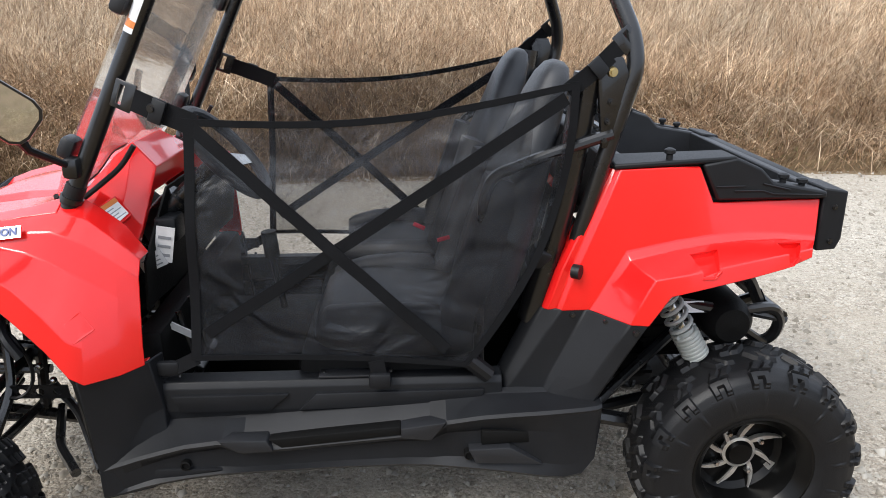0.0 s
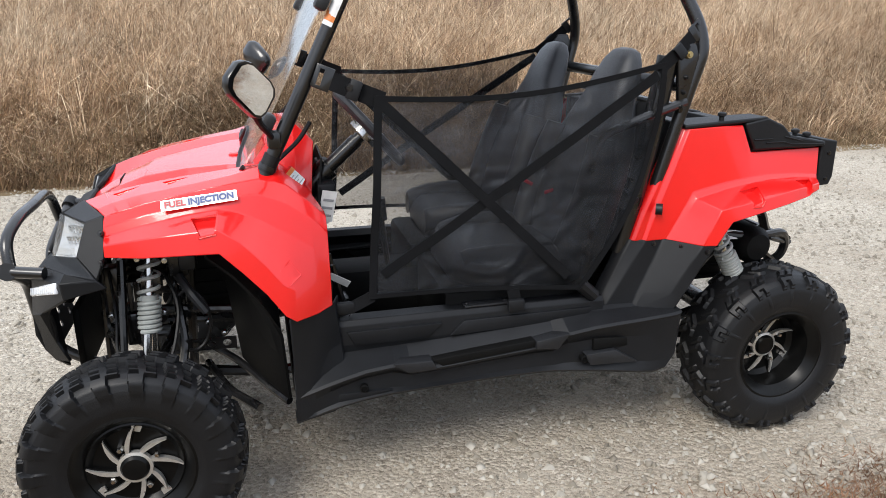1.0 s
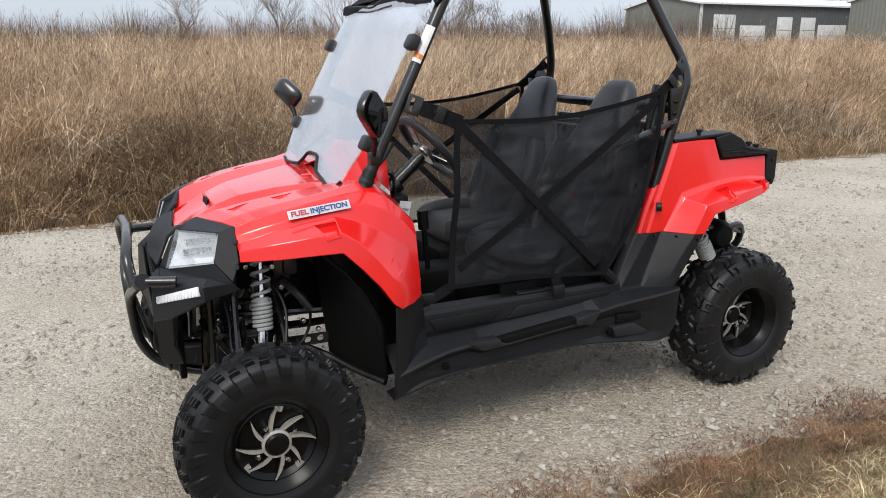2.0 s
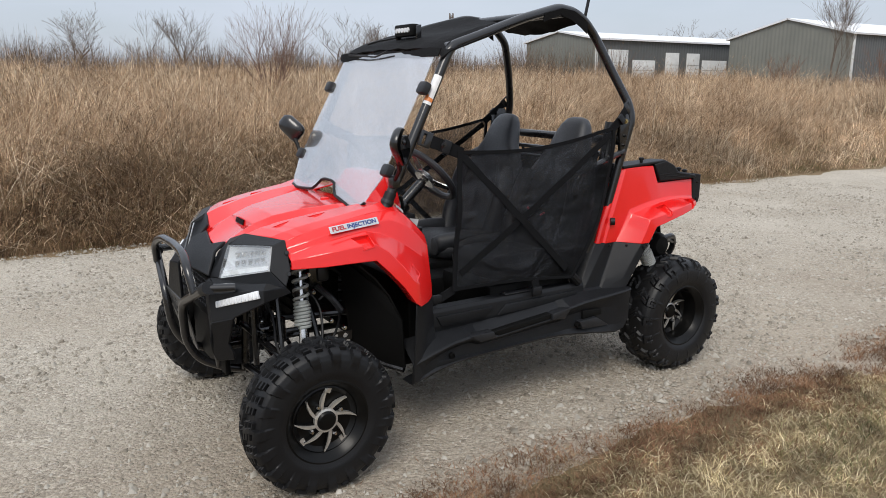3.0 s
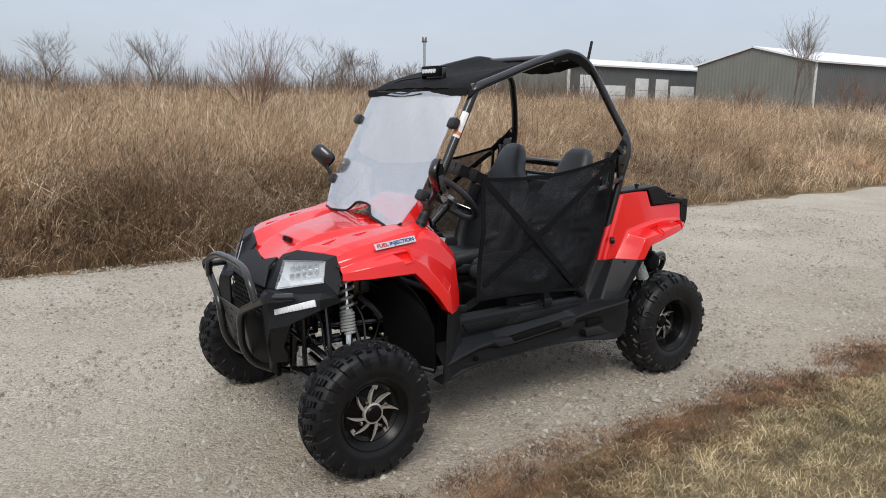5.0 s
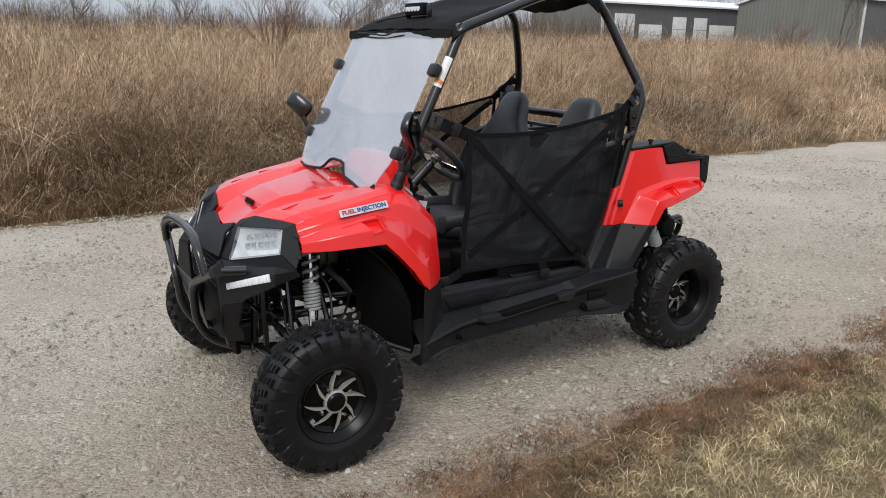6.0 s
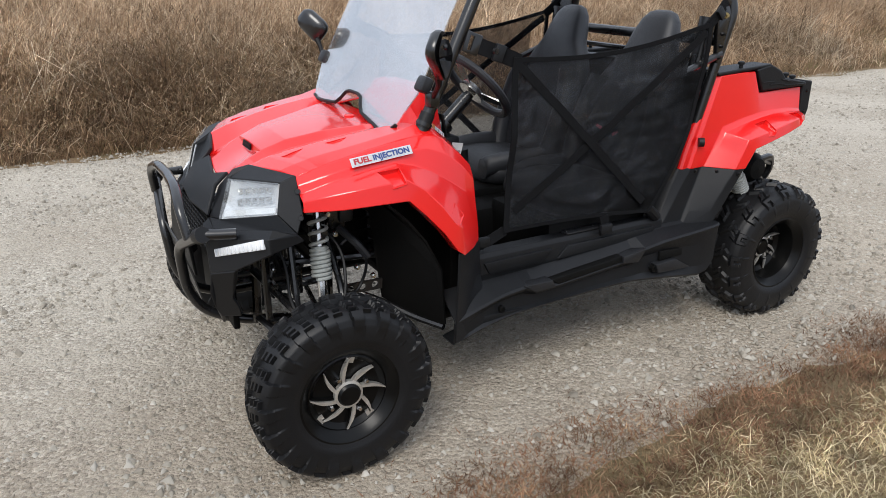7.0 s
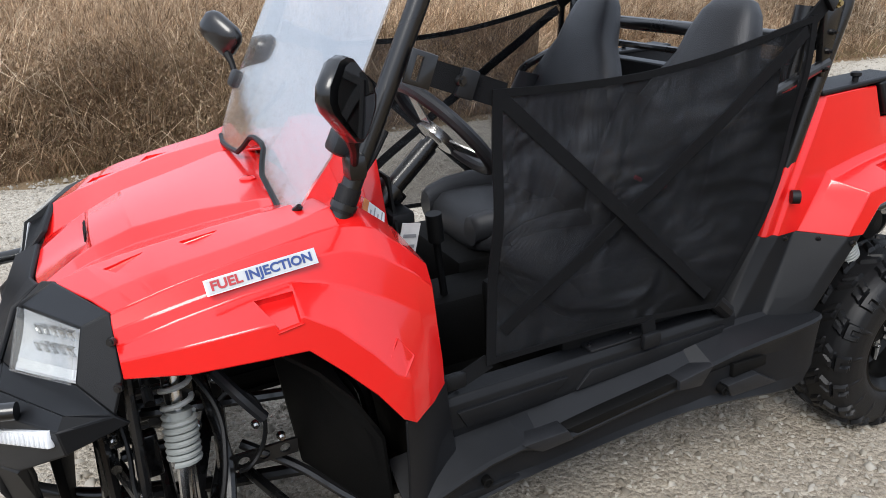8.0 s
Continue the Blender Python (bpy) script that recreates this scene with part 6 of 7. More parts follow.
def quads(name, v, f, mat):
    me = bpy.data.meshes.new(name)
    me.vertices.add(len(v))
    me.vertices.foreach_set("co", np.ascontiguousarray(v, dtype=np.float32).ravel())
    k = f.shape[1]
    me.loops.add(f.size)
    me.loops.foreach_set("vertex_index", np.ascontiguousarray(f, dtype=np.int32).ravel())
    me.polygons.add(len(f))
    me.polygons.foreach_set("loop_start", np.arange(0, f.size, k, dtype=np.int32))
    me.materials.append(mat)
    me.update(calc_edges=True)
    me.validate()
    return me


def scatter_lumps(name, p, size, mat, label, category, seed=2, flat=0.6):
    """Small angular stones or clumps: jittered wedges bedded in the ground."""
    rng = np.random.default_rng(seed)
    n = len(p)
    base = np.array([(1, 0, -0.3), (-0.5, 0.87, -0.3), (-0.5, -0.87, -0.3), (0.45, 0.2, 0.9), (-0.4, -0.1, 0.8)], dtype=np.float32)
    v = base[None] * size[:, None, None] * rng.uniform(0.7, 1.3, (n, 5, 1)) + rng.normal(0, 0.16, (n, 5, 3)) * size[:, None, None]
    v[:, :, 2] *= flat
    a = rng.uniform(0, 2 * np.pi, n)[:, None]
    x, y = v[:, :, 0] * np.cos(a) - v[:, :, 1] * np.sin(a), v[:, :, 0] * np.sin(a) + v[:, :, 1] * np.cos(a)
    v = np.stack([x, y, v[:, :, 2]], 2) + p[:, None, :]
    tri = np.array([(0, 1, 3), (1, 4, 3), (1, 2, 4), (2, 0, 3), (2, 3, 4)])
    f = (np.arange(n) * 5)[:, None, None] + tri[None]
    me = quads(name, v.reshape(-1, 3), f.reshape(-1, 3), mat)
    return tagged(new(name, me), label, category, kind="stuff")


rng = np.random.default_rng(11)
STONE = blade_material("limestone_chips", [(0.26, 0.230, 0.185), (0.36, 0.325, 0.270), (0.42, 0.385, 0.325), (0.46, 0.425, 0.367), (0.55, 0.515, 0.455)], 0.85, 30.0, 0.0, 0.3)
# loose stones, thick along the wheel tracks and edges
n = 105000
px = -4.5 + 12.5 * rng.uniform(0, 1, n) ** 1.15
py = NEAR_Y - 0.25 + (FAR_Y - NEAR_Y + 0.2) * rng.uniform(0, 1, n) ** 1.25
keep = np.array([noise.noise(Vector((a * 0.8, b * 1.5, 5))) + 0.4 * noise.noise(Vector((a * 4, b * 4, 8))) for a, b in zip(px, py)]) + rng.normal(0, 0.35, n) > -0.12 + 6.0 * np.maximum(0, NEAR_Y + 0.12 - py)
px, py = px[keep], py[keep]
sz = np.clip(rng.lognormal(-5.08, 0.52, len(px)), 0.0028, 0.020)
scatter_lumps("gravel_stones", np.stack([px, py, 0.003 + sz * 0.08], 1), sz, STONE, "loose pale limestone chips on the road", "gravel", 3, 0.72)

STRAW = blade_material("dead_lawn_grass", [(0.22, 0.17, 0.095), (0.46, 0.37, 0.215), (0.62, 0.52, 0.33), (0.78, 0.68, 0.47), (0.40, 0.32, 0.18), (0.24, 0.17, 0.10), (0.30, 0.29, 0.135)], rust=0.6)
BROWN = blade_material("red_brown_weeds", [(0.11, 0.057, 0.036), (0.20, 0.106, 0.064), (0.27, 0.150, 0.090), (0.17, 0.094, 0.055), (0.38, 0.27, 0.175)])
# lawn on the camera's side
n = 118000
px = np.concatenate([rng.uniform(-2.6, 4.0, int(n * 0.80)), rng.uniform(4.0, 14, int(n * 0.20))])
py = -0.90 - np.abs(rng.normal(0, 0.95, len(px)))
nz = np.array([noise.noise(Vector((a * 1.5, b * 1.5, 21))) + 0.5 * noise.noise(Vector((a * 5, b * 5, 23))) for a, b in zip(px, py)])
edge = -1.15 + 0.16 * nz + rng.normal(0, 0.06, len(px))
keep = (py < edge) & (py > -4.5) 
px, py, nz = px[keep], py[keep], nz[keep]
scatter_blades("lawn_grass", px, py, np.full(len(px), -0.014), rng.uniform(0.025, 0.062, len(px)) * (1 + 0.4 * nz), rng.uniform(0.0018, 0.0042, len(px)),
               rng.uniform(0.75, 1.40, len(px)), STRAW, "short dead straw-coloured mown grass", "grass", seg=2, seed=4, bow=0.6)
n = 22000
px, py = rng.uniform(-2.0, 5.0, n), -1.15 - np.abs(rng.normal(0, 0.9, n))
nz = np.array([noise.noise(Vector((a * 1.2, b * 1.2, 71))) for a, b in zip(px, py)])
keep = nz + rng.normal(0, 0.1, n) > -0.05
px, py = px[keep], py[keep]
LAWNGREEN = blade_material("late_green_lawn", [(0.09, 0.105, 0.04), (0.15, 0.165, 0.07), (0.22, 0.22, 0.11), (0.30, 0.27, 0.15)])
scatter_blades("lawn_grass", px, py, np.full(len(px), -0.014), rng.uniform(0.03, 0.065, len(px)), rng.uniform(0.0016, 0.0034, len(px)),
               rng.uniform(0.4, 1.1, len(px)), LAWNGREEN, "late green blades among the dead lawn", "grass", seg=2, seed=14, bow=0.4)
# red-brown band where the gravel ends
n = 130000
px = rng.uniform(-2.8, 9, n)
py = -0.96 + rng.normal(0, 0.16, n)
nz = np.array([noise.noise(Vector((a * 2.2, b * 3.0, 31))) + 0.6 * noise.noise(Vector((a * 7, b * 9, 35))) for a, b in zip(px, py)])
side = np.array([0.16 * noise.noise(Vector((a * 0.9, 2, 37))) + 0.05 * noise.noise(Vector((a * 4.5, 2, 37))) for a in px])
keep = (nz + rng.normal(0, 0.30, n) > -0.24 + 2.6 * np.maximum(0, py + 0.86 - side)) & (py < -0.58)
px, py = px[keep], py[keep]
scatter_blades("verge_weeds", px, py, np.full(len(px), -0.002), rng.uniform(0.008, 0.028, len(px)), rng.uniform(0.0022, 0.0050, len(px)),
               rng.uniform(0.4, 1.45, len(px)), BROWN, "low red-brown withered weeds along the road edge", "weeds", seg=1, seed=5)
# browner growth where the band widens and the soil shows between
n = 34000
px = rng.uniform(-2.2, 1.6, n)
py = -1.06 + rng.normal(0, 0.12, n)
nz = np.array([noise.noise(Vector((a * 3.1, b * 3.5, 41))) + 0.5 * noise.noise(Vector((a * 9, b * 9, 43))) for a, b in zip(px, py)])
keep = (nz + rng.normal(0, 0.25, n) > -0.05) & (py < -0.80 + 0.10 * nz)
px, py = px[keep], py[keep]
DUN = blade_material("dun_weeds", [(0.11, 0.068, 0.040), (0.20, 0.130, 0.075), (0.28, 0.19, 0.11), (0.16, 0.12, 0.062), (0.42, 0.32, 0.20)])
scatter_blades("verge_weeds", px, py, np.full(len(px), -0.006), rng.uniform(0.010, 0.026, len(px)), rng.uniform(0.0018, 0.0042, len(px)),
               rng.uniform(0.6, 1.45, len(px)), DUN, "dun withered weeds beside the gravel", "weeds", seg=1, seed=6)

# the uneven thatch under the tall grass
verts, faces = [], []
gx = np.concatenate([np.arange(-40, -10, 2.0), np.arange(-10, 26, 0.3), np.arange(26, 120, 3.0)])
gy = np.concatenate([np.arange(0, 1.2, 0.15), np.arange(1.2, 8, 0.4), np.arange(8, 60, 2.5)])


def thatch_z(x, d):
    far = 0.036 * min(d, 44.0) * (1.0 - max(0.0, min(1.0, (d - 46.0) / 11.0)))
    rise = 0.42 * (1 - math.exp(-d / 1.3)) + 0.15 * (1 - math.exp(-d / 9.0)) * (1.0 - max(0.0, min(1.0, (d - 46.0) / 11.0)))
    return -0.02 + far + rise * (0.8 + 0.45 * noise.noise(Vector((x * 0.5, d * 0.5, 41))) + 0.2 * noise.noise(Vector((x * 2, d * 2, 43))))


for x in gx:
    for d in gy:
        verts.append((x, FAR_Y + 0.05 + wave(x, 9, 0.12) + d, thatch_z(x, d)))
m_ = len(gy)
for i in range(len(gx) - 1):
    for k in range(m_ - 1):
        a = i * m_ + k
        faces.append((a, a + m_, a + m_ + 1, a + 1))
me = grid_mesh("field_thatch", verts, faces, THATCH)
for p in me.polygons:
    p.use_smooth = True
tagged(new("field_thatch", me), "matted dead grass on the ground of the field", "ground", kind="structure")

TALL = blade_material("tall_dry_grass", [(0.12, 0.078, 0.050), (0.44, 0.320, 0.215), (0.68, 0.53, 0.375), (0.92, 0.79, 0.61), (0.46, 0.325, 0.21), (0.18, 0.115, 0.075)])
WEED = blade_material("dry_brown_forbs", [(0.09, 0.058, 0.037), (0.20, 0.130, 0.082), (0.32, 0.215, 0.135), (0.16, 0.126, 0.070), (0.50, 0.35, 0.22)])
PLUME = blade_material("pale_seed_heads", [(0.40, 0.29, 0.19), (0.56, 0.44, 0.31), (0.68, 0.57, 0.44), (0.46, 0.33, 0.22)])


def ramp_up(d, a, b, s):
    return a + (b - a) * (1 - np.exp(-d / s))


def tufts(name, clumps, per, x0, x1, d0, d1, power, low, high, width, spread, lean0, mat, label, category, seed, seg=3, heads=0.0, head_size=(0.005, 0.013), bias=None):
    """Grass in tufts: blades spring from common roots, lean outward and with the wind, and lie down in patches. heads: the share of blades that bear seed."""
    r = np.random.default_rng(seed)
    cx = r.uniform(x0, x1, clumps)
    cd = d0 + (d1 - d0) * r.uniform(0, 1, clumps) ** power
    k = np.array([noise.noise(Vector((a * 0.7, b * 0.7, seed))) + 0.5 * noise.noise(Vector((a * 2.1, b * 2.1, seed))) for a, b in zip(cx, cd)])
    ok = (k > -0.45) & (np.ones(clumps, bool) if mat is not TALL or seed == 56 else ~((cx < 1.8) & (cd < 1.25) & (r.uniform(0, 1, clumps) < 0.85)))
    if bias:
        ok &= r.uniform(0, 1, clumps) < bias(cx)
    cx, cd, k = cx[ok], cd[ok], k[ok]
    lie = np.array([noise.noise(Vector((a * 0.75, b * 1.0, 67))) + 0.5 * noise.noise(Vector((a * 2.2, b * 2.6, 69))) for a, b in zip(cx, cd)])
    wind = np.array([4.2 * noise.noise(Vector((a * 0.4, b * 0.4, 61))) for a, b in zip(cx, cd)]) + 0.2 + r.normal(0, 1.1, len(cx))
    cz = np.array([thatch_z(a, b) for a, b in zip(cx, cd)])
    cy = FAR_Y + cd + np.array([wave(a, 9, 0.12) for a in cx])
    ch = ramp_up(cd, low, high, 1.1) * np.clip(0.9 + 0.6 * k, 0.4, 1.5) * r.uniform(0.75, 1.15, len(cx))
    n = len(cx) * per
    rp = lambda a: np.repeat(a, per)
    ox, oy = r.normal(0, spread, n), r.normal(0, spread, n)
    px, py = rp(cx) + ox, np.maximum(rp(cy) + oy, FAR_Y + 0.02 + rp(cy - FAR_Y - cd))
    ang = np.arctan2(oy, ox) * 0.35 + rp(wind) + r.normal(0, 0.6, n)
    h = rp(ch) * r.uniform(0.45, 1.1, n)
    lean = np.clip(np.abs(r.normal(lean0, 0.28, n)) + rp(np.maximum(0, lie)) * 1.3, 0.02, 1.35)
    w = r.uniform(0.6, 1.5, n) * width
    scatter_blades(name, px, py, rp(cz) - 0.05, h, w, lean, mat, label, category, seg=seg, droop=0.9, lean_dir=ang, seed=seed + 1, bow=0.55)
    if heads:
        pick = r.uniform(0, 1, n) < heads
        off = lean * h
        tz = rp(cz) - 0.05 + h * np.sqrt(np.clip(1 - (lean * 0.7) ** 2, 0.15, 1))
        tip = np.stack([px + np.cos(ang) * off, py + np.sin(ang) * off, tz], 1)[pick]
        # each head is a spray of short, hair-thin bristles
        k = 3
        m = len(tip) * k
        hp = np.repeat(tip, k, 0) + r.normal(0, 0.006, (m, 3)) - np.array([0, 0, 1]) * r.uniform(0, 1, (m, 1)) * head_size[1] * 4
        scatter_blades("seed_heads", hp[:, 0], hp[:, 1], hp[:, 2], r.uniform(2.5, 6, m) * head_size[1], r.uniform(0.5, 1.2, m) * head_size[0],
                       np.abs(r.normal(0.7, 0.4, m)), PLUME if mat is TALL else mat, "wispy pale seed heads of dry grass", "grass", seg=1, lean_dir=np.repeat(ang[pick], k) + r.normal(0, 0.9, m), seed=seed + 2)


TG = "tall dry straw-coloured prairie grass"
tufts("tall_grass", 3500, 19, -7, 14, 0.25, 5.0, 1.0, 0.36, 1.06, 0.0062, 0.065, 0.50, TALL, TG, "grass", 50, heads=0.09, head_size=(0.004, 0.012))
tufts("tall_grass", 3700, 18, -9, 28, 4.0, 15, 1.2, 0.6, 1.05, 0.0088, 0.12, 0.50, TALL, TG, "grass", 52, seg=2, heads=0.05, head_size=(0.006, 0.018))
tufts("tall_grass", 2600, 14, -12, 72, 13, 46, 1.2, 0.9, 1.10, 0.015, 0.26, 0.44, TALL, TG, "grass", 54, seg=2, heads=0.04, head_size=(0.014, 0.03))
# broken and fallen stalks
tufts("fallen_stalks", 1900, 12, -7, 14, 0.05, 4.5, 1.1, 0.40, 0.95, 0.0060, 0.10, 1.08, TALL, "fallen pale grass stalks", "grass", 56)
# brown forbs, thickest where the field meets the road
tufts("dry_forbs", 4200, 13, -8, 16, 0.0, 2.4, 1.5, 0.16, 0.72, 0.0060, 0.07, 0.75, WEED, "dark brown withered weeds at the edge of the field", "weeds", 58, seg=2, heads=0.40, head_size=(0.007, 0.010),
      bias=lambda x: np.clip(1.0 - (x - 0.5) * 0.16, 0.18, 1.0))
tufts("dry_forbs", 900, 13, -8, 16, 0.8, 9.0, 1.3, 0.70, 1.05, 0.006, 0.07, 0.40, WEED, "tall dark seeded weed stalks in the grass", "weeds", 64, seg=2, heads=0.8, head_size=(0.007, 0.012))
tufts("dry_forbs", 700, 14, -10, 50, 9, 34, 1.2, 0.80, 1.10, 0.013, 0.14, 0.40, WEED, "tall dark weeds far off in the grass", "weeds", 74, seg=2, heads=0.3, head_size=(0.014, 0.025))
tufts("dry_forbs", 1900, 15, -8, 3.0, 0.0, 1.7, 1.1, 0.25, 0.85, 0.0062, 0.08, 0.6, WEED, "dense dark weeds along the foot of the grass", "weeds", 70, seg=2, heads=0.35, head_size=(0.007, 0.010))
# curled leaves and seed tufts that clothe the weeds
r = np.random.default_rng(301)
nc = 1300
cx = r.uniform(-7, 14, nc)
cd = 0.05 + np.abs(r.normal(0, 0.75, nc))
ok = r.uniform(0, 1, nc) < np.clip(1.0 - (cx - 1.0) * 0.13, 0.15, 1.0)
cx, cd = cx[ok], cd[ok]
ch = (0.10 + 0.62 * (1 - np.exp(-cd / 0.5))) * r.uniform(0.5, 1.15, len(cx))
per = 58
fx, fd = np.repeat(cx, per) + r.normal(0, 0.10, len(cx) * per), np.maximum(0.0, np.repeat(cd, per) + r.normal(0, 0.10, len(cx) * per))
fz = np.repeat(np.array([thatch_z(a, b) for a, b in zip(cx, cd)]), per) + np.repeat(ch, per) * r.uniform(0.15, 1.05, len(fx)) ** 0.7
fy = FAR_Y + fd + np.repeat(np.array([wave(a, 9, 0.12) for a in cx]), per)
LEAF = blade_material("withered_leaves", [(0.11, 0.070, 0.044), (0.24, 0.155, 0.095), (0.36, 0.245, 0.155), (0.52, 0.40, 0.27), (0.17, 0.145, 0.075)], clump=3.0)
scatter_blades("dry_leaves", fx, fy, fz, r.uniform(0.012, 0.032, len(fx)), r.uniform(0.006, 0.014, len(fx)), r.uniform(0.3, 2.0, len(fx)), LEAF, "curled brown leaves and seed tufts on the weeds", "weeds", seg=1, seed=302)
GREEN = blade_material("late_green_grass", [(0.07, 0.085, 0.03), (0.13, 0.15, 0.055), (0.20, 0.20, 0.09), (0.30, 0.26, 0.14)])
tufts("green_undergrowth", 420, 18, -6, 14, 0.0, 1.2, 1.3, 0.10, 0.30, 0.0055, 0.08, 0.8, GREEN, "low green undergrowth at the foot of the dry grass", "grass", 66)


# ---------- bare trees and shrubs ----------
BARK = material("grey_brown_bark", (0.16, 0.125, 0.10), 0.9, color2=(0.09, 0.07, 0.055), scale=8, bump=0.5, bump_scale=30)
TWIG = material("reddish_twigs", (0.19, 0.115, 0.085), 0.85, color2=(0.13, 0.08, 0.06), scale=8)


def branches(bm, p, d, length, r, depth, rnd, spread, rmin, bend=0.3, crown=None):
    """A limb and what grows from it; crown, if given, takes all but the first limb."""
    pts, rad = [Vector(p)], [r]
    d = Vector(d).normalized()
    steps = 4 if depth > 1 else 3
    for i in range(steps):
        d = (d + Vector((rnd.uniform(-1, 1), rnd.uniform(-1, 1), rnd.uniform(-0.35, 0.75))) * bend * 0.5).normalized()
        pts.append(pts[-1] + d * length / steps)
        rad.append(max(rmin, r * (1 - 0.5 * (i + 1) / steps)))
    tube(bm, pts, rad, seg=5 if depth > 2 else 3, caps=False)
    if depth == 0:
        return
    for c in range(rnd.choice((3, 4, 4)) if depth > 1 else 3):
        k = rnd.randint(1, steps) if c else steps
        out = Vector((rnd.uniform(-1, 1), rnd.uniform(-1, 1), rnd.uniform(-0.25, 0.55)))
        branches(crown or bm, pts[k], d + out * spread, length * rnd.uniform(0.64, 0.84), max(rmin, rad[k] * 0.6), depth - 1, rnd, spread, rmin, bend)


def bare_tree(name, at, height, seed, stems=1, spread=0.9, trunk=0.22, mat=None, label="", category="tree", depth=5):
    rnd = random.Random(seed)
    t = thing(name, at, label, category, "bare trees behind the field" if category == "tree" else "bare shrubs in the field")
    rmin = 0.00011 * math.hypot(at[0] + 2.2, at[1] + 3.0)
    for s in range(stems):
        bm, crown = bmesh.new(), (bmesh.new() if stems == 1 else None)
        a = 2 * math.pi * s / stems + rnd.uniform(0, 1)
        lean = 0.0 if stems == 1 else rnd.uniform(0.2, 0.75)
        off = 0.1 if stems > 1 else 0.0
        branches(bm, (off * math.cos(a), off * math.sin(a), -0.1), (math.cos(a) * lean, math.sin(a) * lean, 1), height * 0.36, trunk, depth, rnd, spread, rmin, crown=crown)
        if stems == 1:
            top = max(v.co.z for v in crown.verts)
            for b in (bm, crown):
                bmesh.ops.scale(b, vec=(height / top,) * 3, verts=b.verts)
            part("crown", crown, mat or BARK, t, "leafless twigs and limbs")
        part("trunk" if stems == 1 else "stem", bm, mat or BARK, t)
    return t


def at_bearing(az, dist, z=0.0):
    return (-2.22 + dist * math.sin(radians(az)), -3.0 + dist * math.cos(radians(az)), z)


bare_tree("bare_tree", at_bearing(6.8, 88), 9.2, 3, label="leafless tree with a broad round crown behind the field", trunk=0.40, spread=1.15)
bare_tree("bare_tree", at_bearing(11.6, 80), 8.2, 5, label="slender leafless tree behind the field", trunk=0.22, spread=0.6)
bare_tree("bare_tree", at_bearing(14.0, 84), 8.8, 6, label="slender leafless tree behind the field", trunk=0.24, spread=0.6)
bare_tree("bare_shrub", at_bearing(20.6, 24, 1.0), 2.9, 8, stems=11, spread=0.45, trunk=0.030, mat=TWIG, label="many-stemmed leafless reddish shrub in the field", category="shrub", depth=3)
bare_tree("bare_tree", at_bearing(25.0, 86), 9.2, 10, label="leafless tree with a wide twiggy crown", trunk=0.34, spread=1.05)
bare_tree("bare_tree", at_bearing(27.0, 88), 9.0, 11, label="leafless tree with a wide twiggy crown", trunk=0.34, spread=1.05)
bare_tree("bare_tree", at_bearing(28.4, 92), 8.4, 12, label="slender leafless tree behind the field", trunk=0.2, spread=0.7)
bare_tree("bare_tree", at_bearing(29.8, 92), 8.0, 13, label="slender leafless tree behind the field", trunk=0.2, spread=0.7)
bare_tree("bare_tree", at_bearing(31.5, 110), 7.6, 14, label="small leafless tree behind the field", trunk=0.2, spread=0.8)
bare_tree("bare_tree", at_bearing(59.4, 42, 0.6), 5.6, 15, label="slender leafless tree before a metal shed", trunk=0.09, spread=0.45)
bare_tree("bare_tree", at_bearing(49.1, 110), 9.8, 16, label="leafless tree beyond the low shed", trunk=0.35, spread=1.2)
bare_tree("bare_tree", at_bearing(52.4, 115), 9.0, 17, label="leafless tree beyond the low shed", trunk=0.35, spread=1.2)
for s, (az, dist, h) in enumerate([(56.5, 46, 2.4), (62.5, 44, 2.8), (64.0, 46, 2.5), (36.5, 60, 2.6)]):
    bare_tree("bare_shrub", at_bearing(az, dist, 0.8), h, 40 + s, stems=6, spread=0.6, trunk=0.04, mat=TWIG, label="leafless brown shrub by the sheds", category="shrub", depth=3)

# the brushy band at the far side of the field
r = np.random.default_rng(99)
BRUSH = blade_material("far_brush", [(0.10, 0.075, 0.06), (0.15, 0.105, 0.08), (0.20, 0.15, 0.11), (0.13, 0.10, 0.075)])
az = r.uniform(-12, 46, 24000)
ds = r.uniform(52, 74, len(az))
clump = np.array([noise.noise(Vector((a * 0.35, 3, 3))) + 0.5 * noise.noise(Vector((a * 1.2, 9, 3))) for a in az])
bx, by = -2.22 + ds * np.sin(np.radians(az)), -3.0 + ds * np.cos(np.radians(az))
scatter_blades("far_brush", bx, by, np.full(len(az), 0.2), (3.9 + 1.1 * clump) * r.uniform(0.35, 1.0, len(az)) ** 0.7, r.uniform(0.02, 0.05, len(az)), np.clip(r.normal(0.25, 0.2, len(az)), 0, 0.8), BRUSH,
               "grey-brown leafless brush beyond the field", "shrubs", seg=2, seed=100)


# ---------- sheds and mast ----------
def siding(name, color, color2, pitch, axis):
    m = material(name, color, 0.5, color2=color2, scale=0.6)
    nt = m.node_tree
    b = nt.nodes["Principled BSDF"]
    tc = nt.nodes.new("ShaderNodeTexCoord")
    wv = nt.nodes.new("ShaderNodeTexWave")
    wv.bands_direction = axis
    wv.inputs["Scale"].default_value = 1.0 / pitch * 0.314
    nt.links.new(tc.outputs["Object"], wv.inputs["Vector"])
    bp = nt.nodes.new("ShaderNodeBump")
    bp.inputs["Strength"].default_value = 0.6
    bp.inputs["Distance"].default_value = 0.03
    nt.links.new(wv.outputs["Fac"], bp.inputs["Height"])
    nt.links.new(bp.outputs["Normal"], b.inputs["Normal"])
    return m


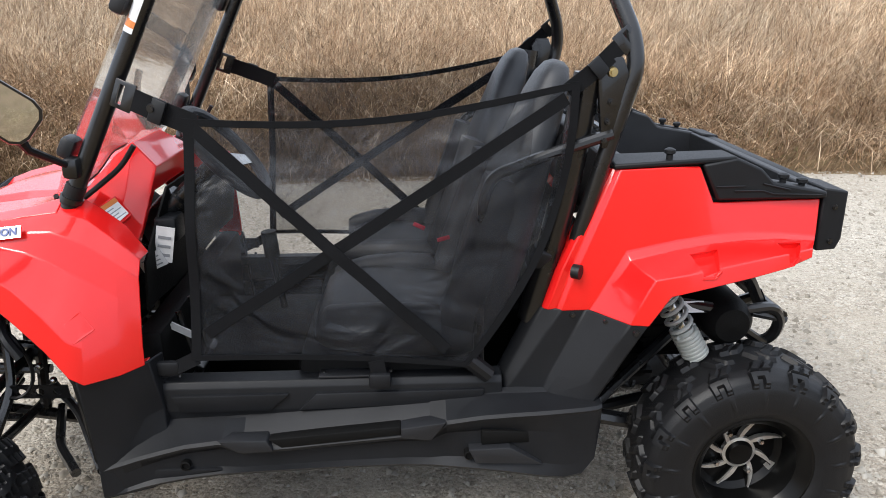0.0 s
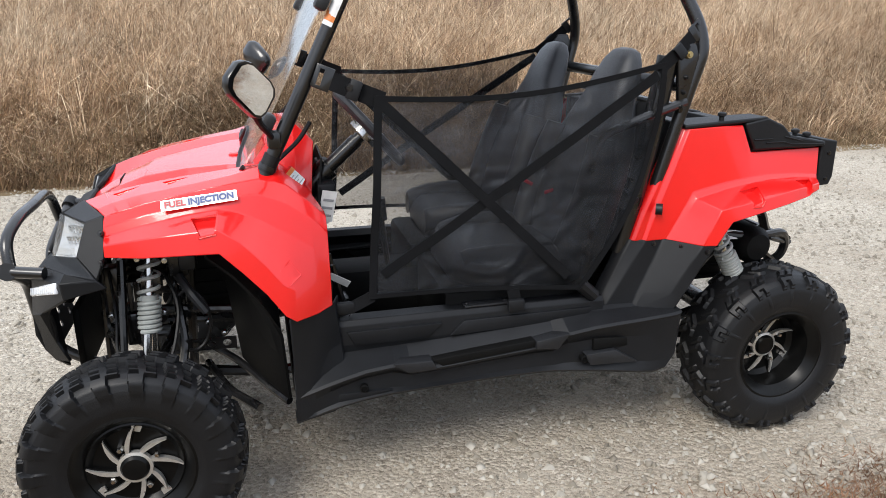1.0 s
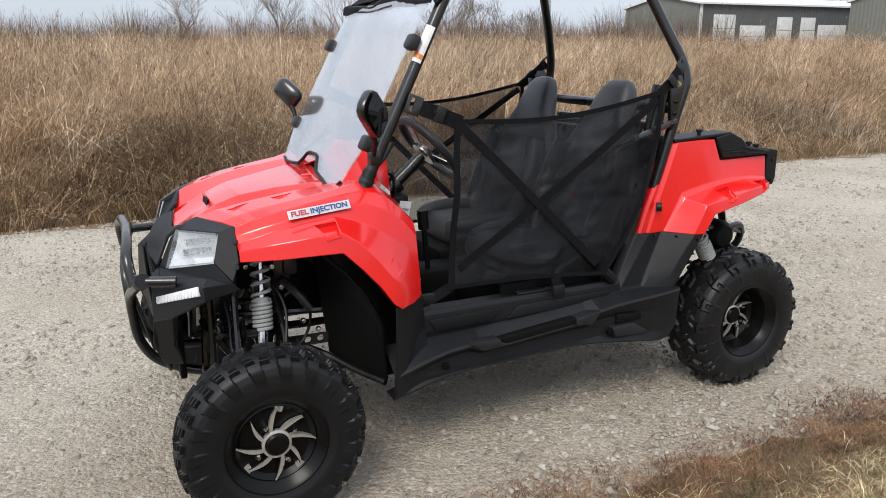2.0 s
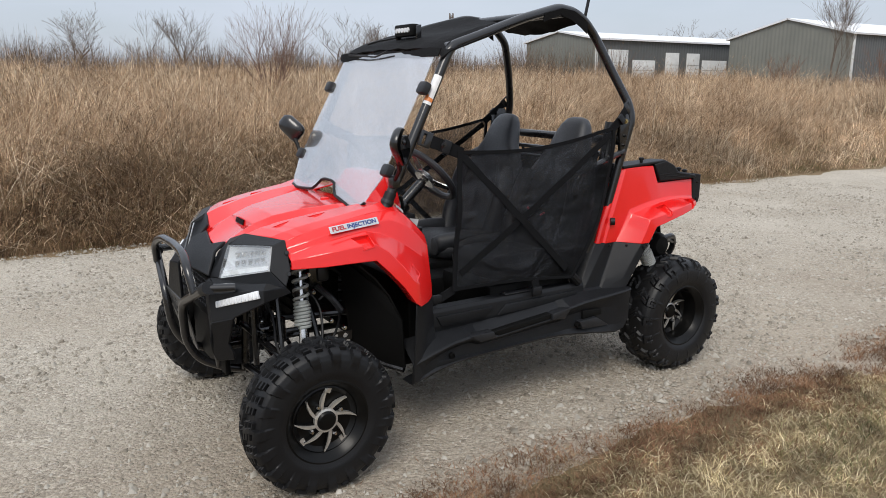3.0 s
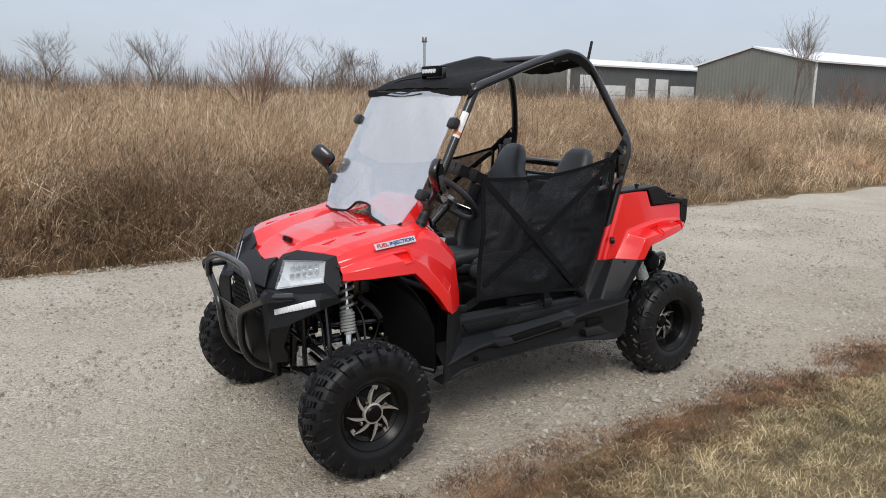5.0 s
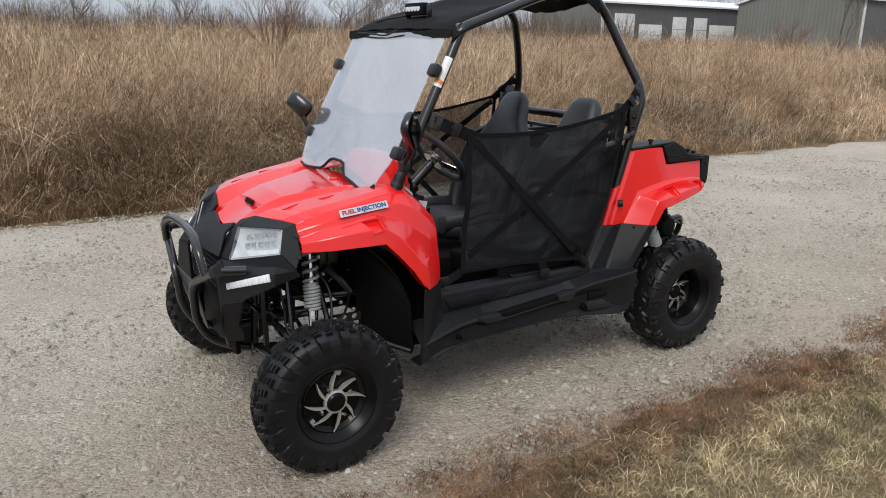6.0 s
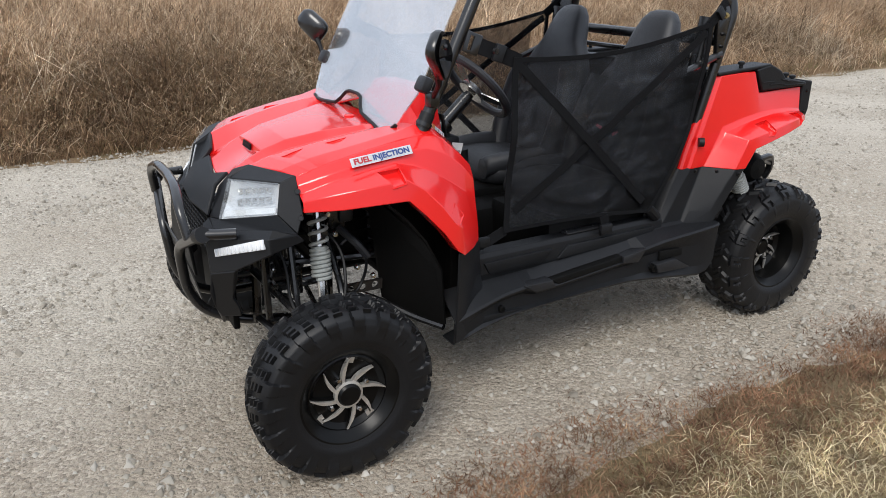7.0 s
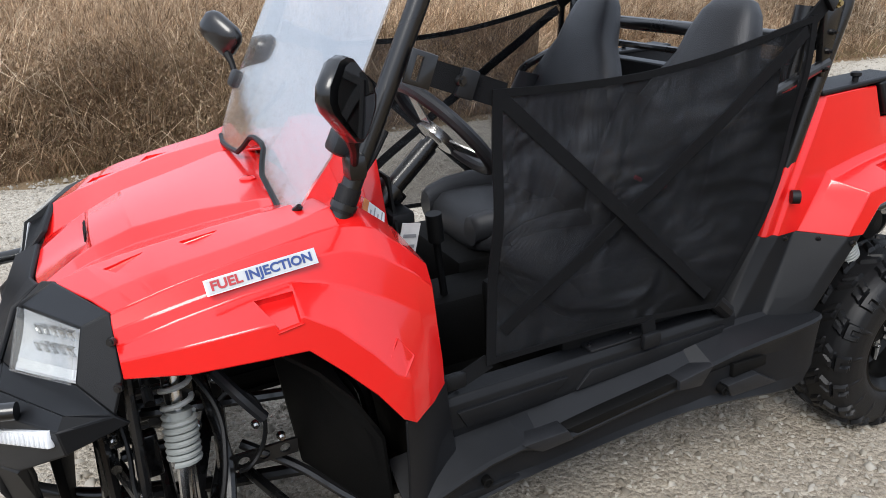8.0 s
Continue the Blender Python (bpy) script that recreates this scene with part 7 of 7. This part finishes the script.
WALL_OLIVE = siding("olive_grey_metal_siding", (0.20, 0.205, 0.18), (0.17, 0.175, 0.155), 0.3, "Y")
WALL_GREY = siding("dark_grey_metal_siding", (0.10, 0.105, 0.105), (0.085, 0.09, 0.09), 0.3, "X")
ROOF_WHITE = siding("white_metal_roof", (0.80, 0.82, 0.84), (0.74, 0.76, 0.79), 0.4, "X")
DOORW = material("pale_door_paint", (0.62, 0.63, 0.62), 0.5, scale=2)


def shed(x0, y0, width, length, eave, rise, doors, label):
    s = thing("metal_shed", (x0, y0, 0), label, "shed", "metal sheds beyond the field")
    half = width / 2
    bm = bmesh.new()
    slab(bm, [(0, 0, 0), (0, 0, eave), (0, half, eave + rise), (0, width, eave), (0, width, 0)][::-1], 0.2)
    part("gable_wall", bm, WALL_OLIVE, s)
    bm = bmesh.new()
    box(bm, (length / 2 + 0.1, 0.1, eave / 2), (length - 0.2, 0.2, eave - 0.01))
    part("side_wall", bm, WALL_GREY, s)
    bm = bmesh.new()
    box(bm, (length / 2 + 0.1, width - 0.1, eave / 2), (length - 0.2, 0.2, eave - 0.01))
    part("side_wall", bm, WALL_GREY, s)
    for sgn, yy in ((-1, 0), (1, width)):
        bm = bmesh.new()
        over = 0.3 * sgn
        drop = rise / half * 0.3
        slab(bm, [(-0.35, half, eave + rise + 0.12), (length, half, eave + rise + 0.12), (length, yy + over, eave - drop + 0.12), (-0.35, yy + over, eave - drop + 0.12)][::sgn], 0.12)
        part("roof_slope", bm, ROOF_WHITE, s, "white ribbed metal roof")
    for xx in (0.02,):
        for yy in (-0.04, width + 0.04):
            bm = bmesh.new()
            box(bm, (xx, yy, eave / 2), (0.22, 0.1, eave - 0.05), bev=0.02)
            part("downspout", bm, DOORW, s, "white metal downspout")
    for dx, dw, dh, frame_only in doors:
        bm = bmesh.new()
        box(bm, (dx, -0.03, dh / 2), (dw, 0.06, dh), bev=0.015)
        d = part("door", bm, DOORW, s, "pale sectional door")
        for k in range(1, 4):
            bm = bmesh.new()
            box(bm, (dx, -0.065, dh * k / 4), (dw * 0.96, 0.012, 0.03))
            part("rail", bm, WALL_OLIVE, d)
    return s


shed(37.0, 37.8, 7.6, 46, 4.4, 0.65, [(2.2, 2.0, 3.7, 0), (4.9, 2.4, 3.0, 0), (8.0, 1.5, 3.6, 0), (10.4, 1.5, 3.6, 0), (13.0, 3.0, 3.1, 0), (16.4, 1.1, 3.5, 0), (18.3, 1.1, 3.5, 0)], "long low grey metal shed with white roof and doors")
shed(48.3, 25.6, 9.4, 40, 4.55, 1.15, [], "large olive-grey metal shed with a white roof")

mast = thing("radio_mast", at_bearing(33.2, 190), "thin lattice radio mast on the horizon", "mast")
for k in range(3):
    bm = bmesh.new()
    a = 2 * math.pi * k / 3
    tube(bm, [(0.35 * math.cos(a), 0.35 * math.sin(a), 0), (0.25 * math.cos(a), 0.25 * math.sin(a), 17.5)], 0.06, 5)
    part("leg", bm, BARK, mast)
bm = bmesh.new()
for z in range(1, 18):
    pts = [(0.33 * math.cos(2 * math.pi * k / 3 + z), 0.33 * math.sin(2 * math.pi * k / 3 + z), z) for k in range(3)]
    tube(bm, pts, 0.03, 4, closed=True)
part("lattice", bm, BARK, mast)
bm = bmesh.new()
for k in range(4):
    box(bm, (0.55 * math.cos(k * 1.57), 0.55 * math.sin(k * 1.57), 17.2), (0.16, 0.16, 1.4), bev=0.04)
box(bm, (0, 0, 16.8), (1.1, 1.1, 0.08))
part("antenna_head", bm, BARK, mast)
